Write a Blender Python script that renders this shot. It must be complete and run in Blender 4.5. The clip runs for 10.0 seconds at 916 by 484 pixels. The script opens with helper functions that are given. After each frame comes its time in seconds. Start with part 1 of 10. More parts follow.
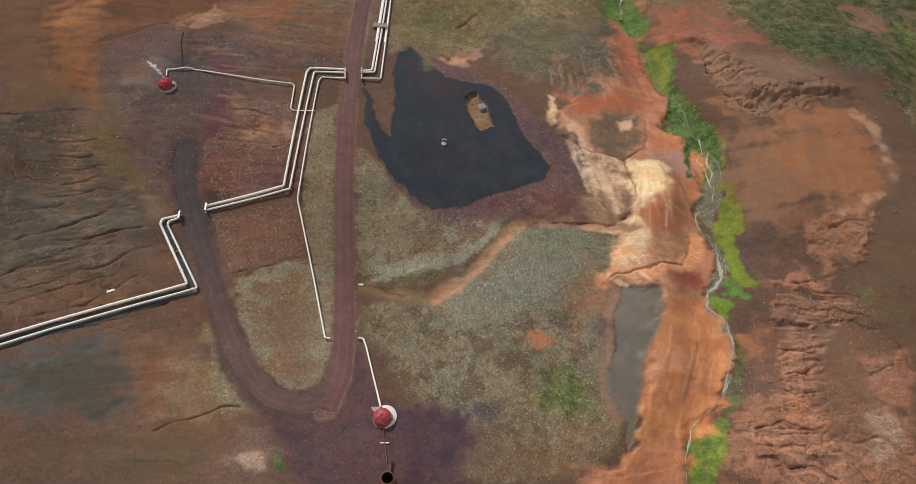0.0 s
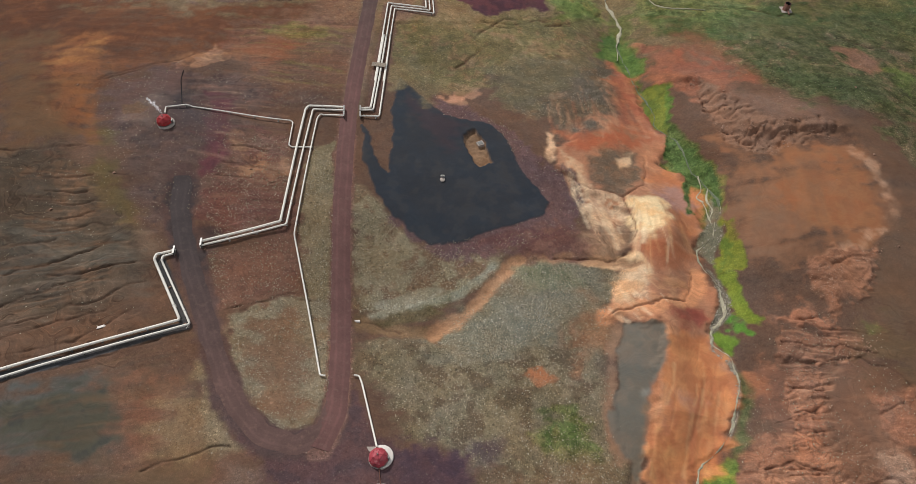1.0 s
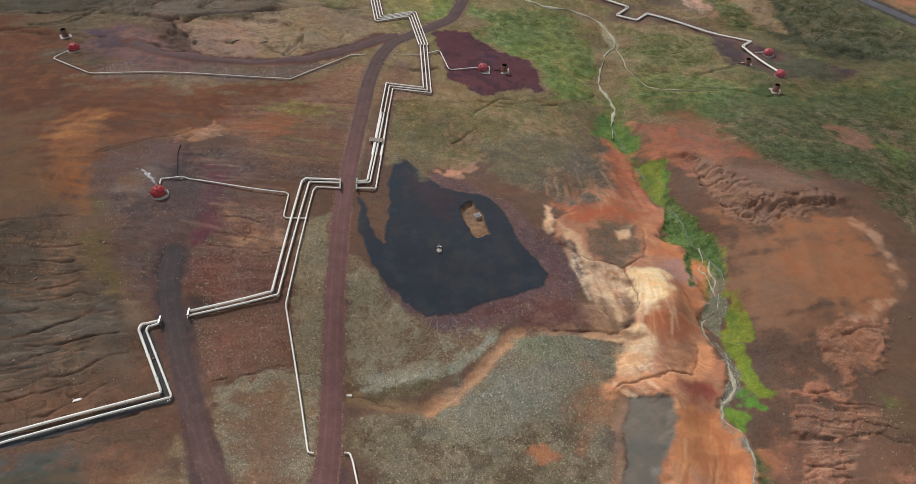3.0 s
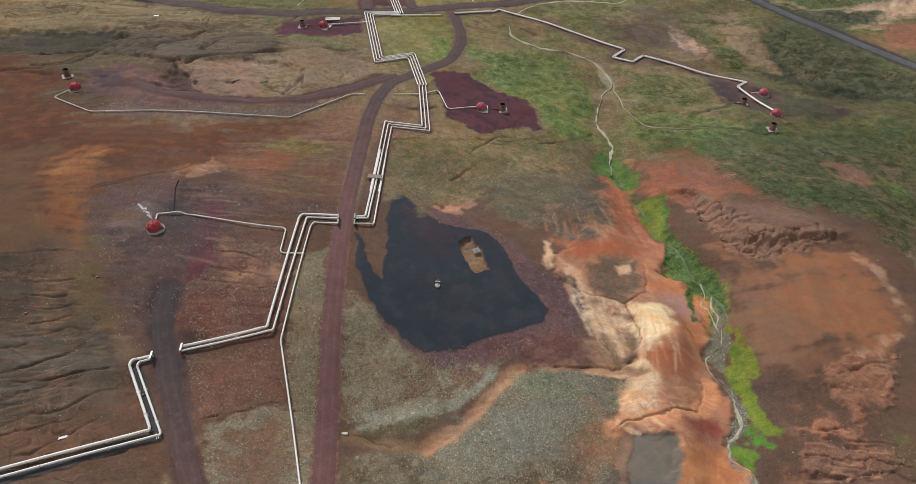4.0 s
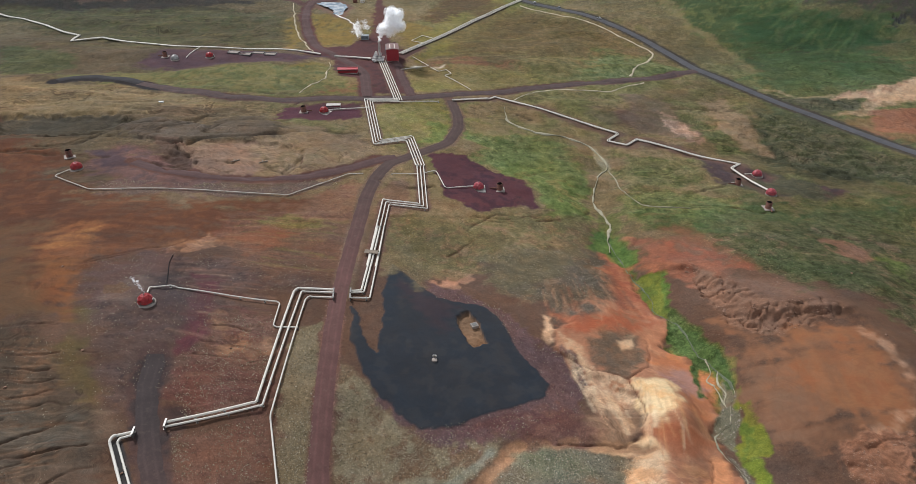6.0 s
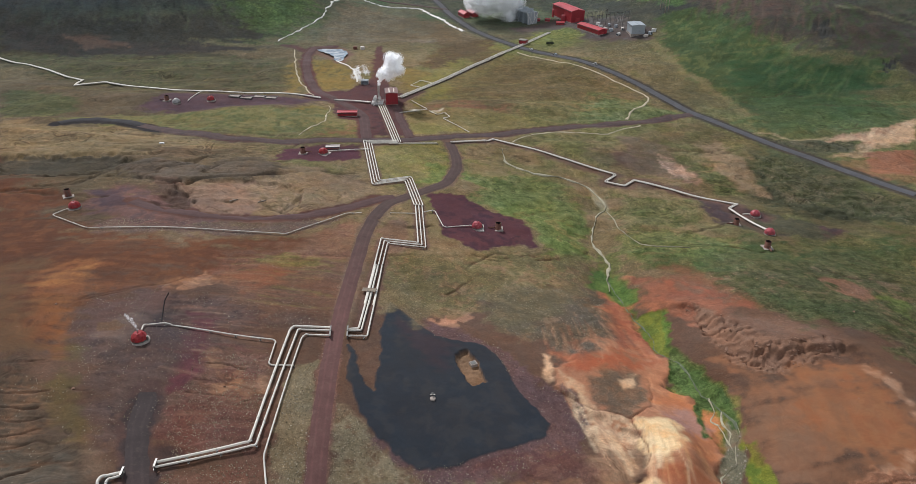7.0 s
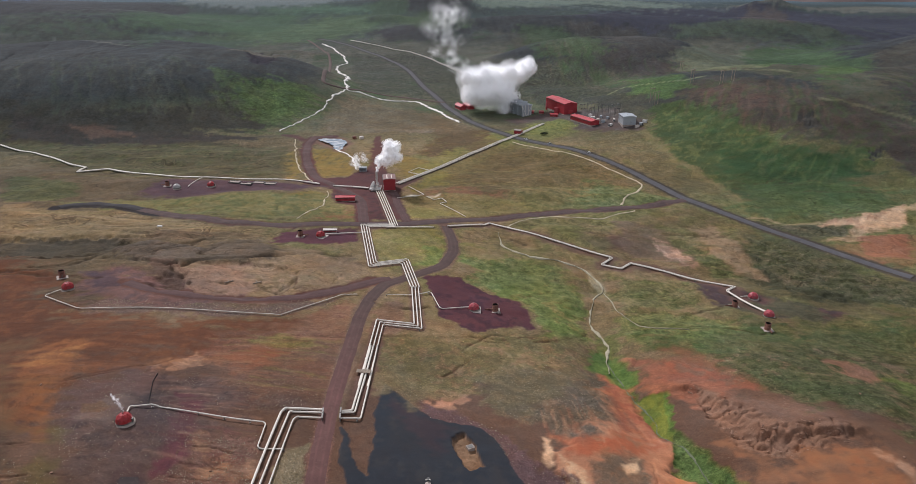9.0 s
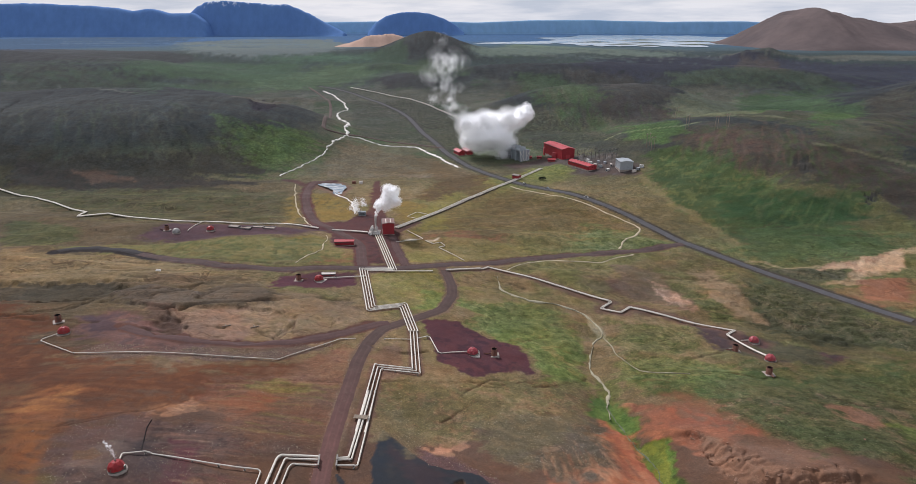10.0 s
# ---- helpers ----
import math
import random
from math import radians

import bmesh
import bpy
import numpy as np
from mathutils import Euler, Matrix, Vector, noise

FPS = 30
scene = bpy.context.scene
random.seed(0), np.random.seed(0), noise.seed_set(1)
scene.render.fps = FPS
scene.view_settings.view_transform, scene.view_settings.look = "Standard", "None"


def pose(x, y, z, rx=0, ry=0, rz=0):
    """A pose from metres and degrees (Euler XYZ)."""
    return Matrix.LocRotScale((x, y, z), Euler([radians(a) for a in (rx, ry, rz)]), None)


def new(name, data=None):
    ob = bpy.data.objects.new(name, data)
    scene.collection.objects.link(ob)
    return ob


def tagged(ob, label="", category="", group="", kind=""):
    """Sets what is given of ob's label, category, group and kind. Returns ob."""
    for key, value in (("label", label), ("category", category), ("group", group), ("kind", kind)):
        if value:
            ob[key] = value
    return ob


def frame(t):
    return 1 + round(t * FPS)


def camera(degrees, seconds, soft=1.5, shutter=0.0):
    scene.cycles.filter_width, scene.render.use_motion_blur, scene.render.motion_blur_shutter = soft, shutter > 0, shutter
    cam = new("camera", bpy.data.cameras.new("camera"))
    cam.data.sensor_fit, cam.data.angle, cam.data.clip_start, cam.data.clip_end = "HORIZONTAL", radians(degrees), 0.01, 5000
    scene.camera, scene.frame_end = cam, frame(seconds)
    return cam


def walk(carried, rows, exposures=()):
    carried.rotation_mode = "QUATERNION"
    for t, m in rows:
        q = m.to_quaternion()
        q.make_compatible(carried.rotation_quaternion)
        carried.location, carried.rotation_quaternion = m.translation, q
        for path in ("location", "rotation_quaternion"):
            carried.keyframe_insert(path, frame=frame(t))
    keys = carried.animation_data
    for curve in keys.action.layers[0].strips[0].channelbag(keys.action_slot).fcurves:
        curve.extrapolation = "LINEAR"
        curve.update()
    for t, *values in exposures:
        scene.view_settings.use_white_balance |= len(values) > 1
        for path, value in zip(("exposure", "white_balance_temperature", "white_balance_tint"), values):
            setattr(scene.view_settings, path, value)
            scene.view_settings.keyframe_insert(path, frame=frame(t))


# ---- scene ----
cam = camera(67.4, 10.0, soft=0.5)
# seconds, x, y, z, yaw, pitch, roll
ROWS = [
    (0.0, -0.00, 0.00, 195.00, 0.00, -56.68, 0.44),
    (0.5, -0.09, -0.70, 192.42, -0.06, -54.68, 0.39),
    (1.0, -0.26, -1.48, 189.92, -0.14, -52.70, 0.33),
    (1.5, -0.45, -2.06, 187.29, -0.21, -50.72, 0.28),
    (2.0, -0.48, -2.57, 184.76, -0.26, -48.77, 0.24),
    (2.5, -0.42, -3.04, 182.35, -0.31, -46.83, 0.22),
    (4.0, -0.32, -4.28, 174.97, -0.49, -41.03, 0.18),
    (4.5, -0.11, -4.68, 172.32, -0.51, -39.06, 0.19),
    (5.0, -0.05, -5.04, 170.09, -0.56, -37.11, 0.16),
    (5.5, -0.11, -5.48, 168.44, -0.62, -35.17, 0.16),
    (7.0, -0.41, -6.30, 162.73, -0.83, -29.35, 0.09),
    (7.5, -0.41, -6.45, 160.98, -0.89, -27.45, 0.07),
    (8.0, -0.40, -6.58, 159.18, -0.95, -25.57, 0.07),
    (8.5, -0.40, -6.70, 158.25, -1.01, -23.70, 0.01),
    (9.0, -0.37, -6.82, 157.83, -1.08, -21.80, -0.02),
    (9.5, -0.30, -6.94, 157.68, -1.13, -19.95, -0.01),
    (10.0, -0.20, -7.04, 157.49, -1.18, -18.09, -0.00),
]
walk(cam, [(t, pose(x, y, z, 90 + pitch, roll, yaw)) for t, x, y, z, yaw, pitch, roll in ROWS],
     exposures=[(0.0, -0.02, 6390, 10), (1.5, -0.05, 6260, 10), (4.0, -0.02, 6090, 10), (7.0, -0.02, 6080, 11), (8.5, -0.03, 6170, 17), (10.0, -0.03, 6200, 16)])

# ---- light: a bright overcast sky with a soft, veiled sun ----
SUN_ELEVATION, SUN_AZIMUTH = 46.0, 325.0  # azimuth clockwise from north
world = bpy.data.worlds.new("overcast_sky")
scene.world = world
world.use_nodes = True
wn, wl = world.node_tree.nodes, world.node_tree.links
sky = wn.new("ShaderNodeTexSky")
sky.sky_type = "NISHITA"
sky.sun_disc = False
sky.sun_elevation, sky.sun_rotation = radians(SUN_ELEVATION), radians(SUN_AZIMUTH)
sky.air_density, sky.dust_density, sky.ozone_density = 1.0, 2.5, 1.0
# cloud deck: flattened noise over the whole dome
tc = wn.new("ShaderNodeTexCoord")
sep = wn.new("ShaderNodeSeparateXYZ")
wl.new(tc.outputs["Generated"], sep.inputs[0])
stretch = wn.new("ShaderNodeMapping")
stretch.inputs["Scale"].default_value = (3.0, 3.0, 26.0)
wl.new(tc.outputs["Generated"], stretch.inputs[0])
cloud = wn.new("ShaderNodeTexNoise")
cloud.inputs["Scale"].default_value, cloud.inputs["Detail"].default_value, cloud.inputs["Roughness"].default_value = 2.2, 7.0, 0.55
wl.new(stretch.outputs[0], cloud.inputs["Vector"])
ramp = wn.new("ShaderNodeValToRGB")
ramp.color_ramp.elements[0].position, ramp.color_ramp.elements[0].color = 0.36, (5.6, 6.2, 6.9, 1)
ramp.color_ramp.elements[1].position, ramp.color_ramp.elements[1].color = 0.62, (8.6, 8.7, 8.7, 1)
wl.new(cloud.outputs["Fac"], ramp.inputs[0])
cover = wn.new("ShaderNodeMixRGB")
cover.inputs[0].default_value = 0.82
# brighter towards the horizon, where the cloud deck thins
low = wn.new("ShaderNodeMapRange")
low.inputs["From Min"].default_value, low.inputs["From Max"].default_value = 0.0, 0.35
low.inputs["To Min"].default_value, low.inputs["To Max"].default_value = 1.7, 1.0
wl.new(sep.outputs["Z"], low.inputs["Value"])
glow = wn.new("ShaderNodeVectorMath")
glow.operation = "SCALE"
wl.new(ramp.outputs[0], glow.inputs[0])
wl.new(low.outputs[0], glow.inputs["Scale"])
wl.new(sky.outputs[0], cover.inputs[1])
wl.new(glow.outputs[0], cover.inputs[2])
bg = wn["Background"]
bg.inputs["Strength"].default_value = 0.066
wl.new(cover.outputs[0], bg.inputs["Color"])

sun_data = bpy.data.lights.new("sun", "SUN")
sun_data.energy, sun_data.angle, sun_data.color = 3.0, radians(7), (1.0, 0.97, 0.93)
sun = new("sun", sun_data)
sun.matrix_world = pose(0, 0, 400, 90 - SUN_ELEVATION, 0, 180 - SUN_AZIMUTH)


# ---- materials ----
def rgb(r, g, b):
    """A base colour from 0-255 values."""
    return tuple((c / 255 / 12.92 if c <= 10 else ((c / 255 + 0.055) / 1.055) ** 2.4) for c in (r, g, b)) + (1.0,)


def shader(name):
    m = bpy.data.materials.new(name)
    m.use_nodes = True
    return m, m.node_tree.nodes, m.node_tree.links, m.node_tree.nodes["Principled BSDF"]


def noise_node(n, l, scale, detail, vector, rough=0.6):
    t = n.new("ShaderNodeTexNoise")
    t.inputs["Scale"].default_value, t.inputs["Detail"].default_value, t.inputs["Roughness"].default_value = scale, detail, rough
    l.new(vector, t.inputs["Vector"])
    return t.outputs["Fac"]


def span(n, l, value, a, b, c, d):
    t = n.new("ShaderNodeMapRange")
    t.inputs["From Min"].default_value, t.inputs["From Max"].default_value = a, b
    t.inputs["To Min"].default_value, t.inputs["To Max"].default_value = c, d
    l.new(value, t.inputs["Value"])
    return t.outputs[0]


def calc(n, l, op, a, b):
    t = n.new("ShaderNodeMath")
    t.operation = op
    for i, v in enumerate((a, b)):
        if isinstance(v, (int, float)):
            t.inputs[i].default_value = v
        else:
            l.new(v, t.inputs[i])
    return t.outputs[0]


def blend(n, l, fac, a, b, mode="MIX"):
    t = n.new("ShaderNodeMixRGB")
    t.blend_type = mode
    for i, v in enumerate((fac, a, b)):
        if isinstance(v, (int, float)):
            t.inputs[i].default_value = v if i == 0 else (v, v, v, 1)
        elif isinstance(v, tuple):
            t.inputs[i].default_value = v
        else:
            l.new(v, t.inputs[i])
    return t.outputs[0]


def surface(name, colour, rough=0.7, metal=0.0, grain_size=1.0, vary=0.2, stain=None, stain_part=0.0, bump=0.2, depth=0.02, spread=0.0, tracks=False):
    """A plain weathered surface: two scales of tone, stains of another colour, fine relief."""
    m, n, l, p = shader(name)
    at = n.new("ShaderNodeTexCoord").outputs["Object"]
    big = noise_node(n, l, 0.35 / grain_size, 4, at)
    fine = noise_node(n, l, 5.0 / grain_size, 6, at)
    tone = calc(n, l, "MULTIPLY", span(n, l, big, 0.3, 0.7, 1 - vary, 1 + vary), span(n, l, fine, 0.3, 0.7, 1 - vary * 0.7, 1 + vary * 0.7))
    if spread:
        rnd = n.new("ShaderNodeObjectInfo").outputs["Random"]
        tone = calc(n, l, "MULTIPLY", tone, span(n, l, rnd, 0, 1, 1 - spread, 1 + spread))
    c = blend(n, l, 1.0, colour, tone, "MULTIPLY")
    if tracks:
        side = n.new("ShaderNodeAttribute")
        side.attribute_name = "side"
        rut = calc(n, l, "ABSOLUTE", calc(n, l, "SUBTRACT", calc(n, l, "ABSOLUTE", side.outputs["Fac"], 0.0), 0.42), 0.0)
        rut = span(n, l, rut, 0.05, 0.2, 1.0, 0.0)
        c = blend(n, l, 1.0, c, span(n, l, calc(n, l, "MULTIPLY", rut, big), 0.1, 0.6, 0.96, 1.14), "MULTIPLY")
    if stain:
        mask = span(n, l, noise_node(n, l, 1.1 / grain_size, 5, at, 0.7), 0.62 - stain_part * 0.4, 0.75 - stain_part * 0.3, 0, 0.85)
        c = blend(n, l, mask, c, stain)
    l.new(c, p.inputs["Base Color"])
    p.inputs["Roughness"].default_value, p.inputs["Metallic"].default_value = rough, metal
    b = n.new("ShaderNodeBump")
    b.inputs["Strength"].default_value, b.inputs["Distance"].default_value = bump, depth
    l.new(fine, b.inputs["Height"])
    l.new(b.outputs[0], p.inputs["Normal"])
    return m


def ground_surface():
    """Bare soil, gravel and moss: colour of the soil by place, with stones, tufts and rills on it."""
    m, n, l, p = shader("ground_soil")
    at = n.new("ShaderNodeTexCoord").outputs["Object"]
    soil = n.new("ShaderNodeAttribute")
    soil.attribute_name = "soil"
    kind = n.new("ShaderNodeAttribute")
    kind.attribute_name = "cover"
    parts = n.new("ShaderNodeSeparateColor")
    l.new(kind.outputs["Color"], parts.inputs[0])
    grass, stones, rills = parts.outputs[0], parts.outputs[1], parts.outputs[2]
    broad = noise_node(n, l, 0.035, 8, at, 0.75)
    mid = noise_node(n, l, 0.3, 6, at, 0.8)
    fine = noise_node(n, l, 1.1, 4, at, 0.85)
    huge = noise_node(n, l, 0.011, 6, at, 0.62)
    # gravel and turf are rough, washed soil is smooth
    grit = calc(n, l, "MINIMUM", calc(n, l, "ADD", calc(n, l, "ADD", stones, calc(n, l, "MULTIPLY", grass, 0.8)), 0.45), 1.0)
    tone = calc(n, l, "MULTIPLY", span(n, l, mid, 0.3, 0.7, 0.8, 1.2), calc(n, l, "MULTIPLY", span(n, l, fine, 0.3, 0.7, 0.70, 1.30), span(n, l, noise_node(n, l, 3.6, 3, at, 0.8), 0.3, 0.7, 0.74, 1.26)))
    tone = calc(n, l, "ADD", calc(n, l, "MULTIPLY", calc(n, l, "SUBTRACT", tone, 1.0), grit), 1.0)
    tone = calc(n, l, "MULTIPLY", tone, span(n, l, broad, 0.3, 0.7, 0.82, 1.18))
    tone = calc(n, l, "MULTIPLY", tone, span(n, l, huge, 0.3, 0.7, 0.82, 1.18))
    # fine drainage: thin dark lines
    drain = n.new("ShaderNodeTexNoise")
    drain.noise_type = "RIDGED_MULTIFRACTAL"
    drain.inputs["Scale"].default_value, drain.inputs["Detail"].default_value = 0.05, 5
    l.new(at, drain.inputs["Vector"])
    tone = calc(n, l, "MULTIPLY", tone, span(n, l, drain.outputs["Fac"], 0.85, 1.3, 1.03, 0.8))
    even = kind.outputs["Alpha"]
    tone = calc(n, l, "ADD", calc(n, l, "MULTIPLY", tone, calc(n, l, "SUBTRACT", 1.0, even)), even)
    c = blend(n, l, 1.0, soil.outputs["Color"], tone, "MULTIPLY")
    # patches of warmer, redder and of greyer soil
    shift = span(n, l, noise_node(n, l, 0.09, 6, at, 0.7), 0.35, 0.65, 0, 1)
    c = blend(n, l, 1.0, c, blend(n, l, shift, (1.07, 0.98, 0.92, 1), (0.95, 1.0, 1.03, 1)), "MULTIPLY")
    # rills: dark and light lines drawn out along the slope
    m1 = n.new("ShaderNodeMapping")
    m1.inputs["Scale"].default_value = (0.05, 0.5, 0.2)
    m1.inputs["Rotation"].default_value = (0, 0, radians(-8))
    bent = n.new("ShaderNodeTexNoise")
    bent.inputs["Scale"].default_value, bent.inputs["Detail"].default_value = 0.04, 3
    l.new(at, bent.inputs["Vector"])
    push = n.new("ShaderNodeVectorMath")
    push.operation = "MULTIPLY_ADD"
    push.inputs[1].default_value = (60, 60, 0)
    l.new(bent.outputs["Color"], push.inputs[0])
    l.new(at, push.inputs[2])
    l.new(push.outputs[0], m1.inputs[0])
    lines = noise_node(n, l, 1.0, 5, m1.outputs[0], 0.6)
    c = blend(n, l, 1.0, c, blend(n, l, rills, 1.0, span(n, l, lines, 0.3, 0.7, 0.74, 1.26)), "MULTIPLY")
    # moss and grass: patches of fresh and dry green
    g1 = span(n, l, noise_node(n, l, 0.12, 6, at, 0.68), 0.38, 0.62, 0, 1)
    g2 = span(n, l, noise_node(n, l, 0.9, 5, at, 0.7), 0.35, 0.65, 0.0, 1.0)
    tufts = blend(n, l, g1, rgb(98, 90, 62), rgb(80, 92, 46))
    tufts = blend(n, l, g2, tufts, rgb(122, 112, 82))
    c = blend(n, l, calc(n, l, "MULTIPLY", grass, 0.25), c, tufts)
    clumps = span(n, l, noise_node(n, l, 0.2, 9, at, 0.8), 0.4, 0.6, 0, 1)
    wide = span(n, l, noise_node(n, l, 0.045, 7, at, 0.7), 0.36, 0.64, 0, 1)
    turf = blend(n, l, clumps, (0.54, 0.59, 0.50, 1), (1.46, 1.36, 1.38, 1))
    turf = blend(n, l, 1.0, turf, blend(n, l, wide, (0.84, 0.92, 0.80, 1), (1.20, 1.08, 1.14, 1)), "MULTIPLY")
    c = blend(n, l, calc(n, l, "MINIMUM", calc(n, l, "MULTIPLY", grass, 2.2), 1.0), c, blend(n, l, 1.0, c, turf, "MULTIPLY"))
    # worn terraces of the grazed slopes: thin broken lines along the contour
    m3 = n.new("ShaderNodeMapping")
    m3.inputs["Scale"].default_value = (0.012, 0.075, 0.05)
    l.new(push.outputs[0], m3.inputs[0])
    worn = calc(n, l, "MINIMUM", calc(n, l, "ADD", rills, calc(n, l, "MULTIPLY", grass, 1.4)), 1.0)
    some_of = span(n, l, noise_node(n, l, 0.02, 4, at, 0.6), 0.4, 0.55, 0.1, 1)
    for size, share in ((1.0, 0.85), (2.3, 0.55)):
        off = calc(n, l, "SUBTRACT", noise_node(n, l, size, 4, m3.outputs[0], 0.58), 0.5)
        # shaded bank and the lit edge beside it, put into the soil colour
        dark_bank = span(n, l, calc(n, l, "ABSOLUTE", off, 0.0), 0.004, 0.02, 1.0, 0.0)
        lit_bank = span(n, l, calc(n, l, "ABSOLUTE", calc(n, l, "SUBTRACT", off, 0.026), 0.0), 0.004, 0.02, 1.0, 0.0)
        there = calc(n, l, "MULTIPLY", calc(n, l, "MULTIPLY", worn, some_of), share)
        c = blend(n, l, calc(n, l, "MULTIPLY", dark_bank, there), c, blend(n, l, 1.0, c, (0.48, 0.44, 0.42, 1), "MULTIPLY"))
        c = blend(n, l, calc(n, l, "MULTIPLY", lit_bank, calc(n, l, "MULTIPLY", there, 0.6)), c, blend(n, l, 1.0, c, (1.5, 1.42, 1.36, 1), "MULTIPLY"))
    # pale stones and dry tufts
    v = n.new("ShaderNodeTexVoronoi")
    v.inputs["Scale"].default_value = 0.85
    l.new(at, v.inputs["Vector"])
    dots = span(n, l, v.outputs["Distance"], 0.16, 0.26, 1, 0)
    pick = n.new("ShaderNodeSeparateColor")
    l.new(v.outputs["Color"], pick.inputs[0])
    some = span(n, l, pick.outputs[0], 0.35, 0.5, 0, 1)
    clump = span(n, l, noise_node(n, l, 0.16, 5, at, 0.7), 0.45, 0.6, 0.0, 1)
    dots = calc(n, l, "MULTIPLY", calc(n, l, "MULTIPLY", dots, some), calc(n, l, "MULTIPLY", clump, stones))
    stone = blend(n, l, pick.outputs[1], rgb(146, 130, 106), rgb(206, 198, 182))
    c = blend(n, l, calc(n, l, "MULTIPLY", dots, 0.7), c, stone)
    # small tufts and pebbles, pale and dark, in the stony fields
    v2 = n.new("ShaderNodeTexVoronoi")
    v2.inputs["Scale"].default_value = 1.9
    l.new(at, v2.inputs["Vector"])
    pick2 = n.new("ShaderNodeSeparateColor")
    l.new(v2.outputs["Color"], pick2.inputs[0])
    bit = span(n, l, v2.outputs["Distance"], 0.25, 0.4, 1, 0)
    tint = span(n, l, pick2.outputs[0], 0.0, 1.0, 0.25, 2.1)
    heavy = calc(n, l, "MULTIPLY", calc(n, l, "MULTIPLY", bit, calc(n, l, "MINIMUM", calc(n, l, "ADD", calc(n, l, "MULTIPLY", calc(n, l, "ADD", stones, grass), 0.85), 0.18), 1.0)), calc(n, l, "SUBTRACT", 1.0, even))
    c = blend(n, l, heavy, c, blend(n, l, 1.0, c, tint, "MULTIPLY"))
    # tussocks and stones of half a step to two steps, dark and pale
    v3 = n.new("ShaderNodeTexVoronoi")
    v3.inputs["Scale"].default_value = 0.55
    l.new(at, v3.inputs["Vector"])
    pick3 = n.new("ShaderNodeSeparateColor")
    l.new(v3.outputs["Color"], pick3.inputs[0])
    lump = calc(n, l, "MULTIPLY", span(n, l, v3.outputs["Distance"], 0.2, 0.34, 1, 0), span(n, l, pick3.outputs[1], 0.5, 0.6, 0, 1))
    lump = calc(n, l, "MULTIPLY", lump, calc(n, l, "MULTIPLY", calc(n, l, "MINIMUM", calc(n, l, "ADD", stones, calc(n, l, "MULTIPLY", grass, 1.6)), 1.0), span(n, l, mid, 0.45, 0.6, 0.2, 1.0)))
    c = blend(n, l, calc(n, l, "MULTIPLY", lump, 0.9), c, blend(n, l, 1.0, c, span(n, l, pick3.outputs[0], 0.0, 1.0, 0.3, 1.95), "MULTIPLY"))
    # fine brushed lines on bare slopes
    m2 = n.new("ShaderNodeMapping")
    m2.inputs["Scale"].default_value = (0.07, 1.2, 0.5)
    m2.inputs["Rotation"].default_value = (0, 0, radians(-6))
    l.new(push.outputs[0], m2.inputs[0])
    brush = noise_node(n, l, 1.0, 5, m2.outputs[0], 0.75)
    bare = calc(n, l, "SUBTRACT", 1.0, calc(n, l, "MINIMUM", calc(n, l, "ADD", stones, grass), 1.0))
    c = blend(n, l, calc(n, l, "MULTIPLY", bare, calc(n, l, "SUBTRACT", 1.0, calc(n, l, "MULTIPLY", even, 0.6))), c, blend(n, l, 1.0, c, span(n, l, brush, 0.3, 0.7, 0.86, 1.15), "MULTIPLY"))
    # heath and lava of the country beyond the wells: coarse dark clumps, pale gaps
    where = n.new("ShaderNodeSeparateXYZ")
    l.new(at, where.inputs[0])
    beyond = span(n, l, where.outputs[1], 560, 800, 0.0, 1.0)
    clods = noise_node(n, l, 0.11, 7, at, 0.85)
    c = blend(n, l, beyond, c, blend(n, l, 1.0, c, span(n, l, clods, 0.32, 0.68, 0.84, 1.17), "MULTIPLY"))
    flecks = noise_node(n, l, 0.4, 4, at, 0.9)
    c = blend(n, l, beyond, c, blend(n, l, 1.0, c, span(n, l, flecks, 0.36, 0.64, 0.74, 1.28), "MULTIPLY"))
    crease = n.new("ShaderNodeTexNoise")
    crease.noise_type = "RIDGED_MULTIFRACTAL"
    crease.inputs["Scale"].default_value, crease.inputs["Detail"].default_value = 0.012, 6
    l.new(at, crease.inputs["Vector"])
    c = blend(n, l, beyond, c, blend(n, l, 1.0, c, span(n, l, crease.outputs["Fac"], 0.7, 1.3, 1.05, 0.84), "MULTIPLY"))
    # rain furrows down the far hillsides
    m4 = n.new("ShaderNodeMapping")
    m4.inputs["Scale"].default_value = (0.06, 0.008, 0.0)
    m4.inputs["Rotation"].default_value = (0, 0, radians(14))
    l.new(at, m4.inputs[0])
    furrow = noise_node(n, l, 1.0, 6, m4.outputs[0], 0.65)
    c = blend(n, l, calc(n, l, "MULTIPLY", beyond, calc(n, l, "MINIMUM", calc(n, l, "MULTIPLY", rills, 2.0), 1.0)), c, blend(n, l, 1.0, c, span(n, l, furrow, 0.32, 0.68, 0.78, 1.22), "MULTIPLY"))
    l.new(c, p.inputs["Base Color"])
    p.inputs["Roughness"].default_value = 0.95
    p.inputs["Specular IOR Level"].default_value = 0.15
    b = n.new("ShaderNodeBump")
    b.inputs["Strength"].default_value, b.inputs["Distance"].default_value = 0.5, 0.6
    hgt = calc(n, l, "ADD", calc(n, l, "MULTIPLY", mid, 1.2), calc(n, l, "MULTIPLY", fine, 0.3))
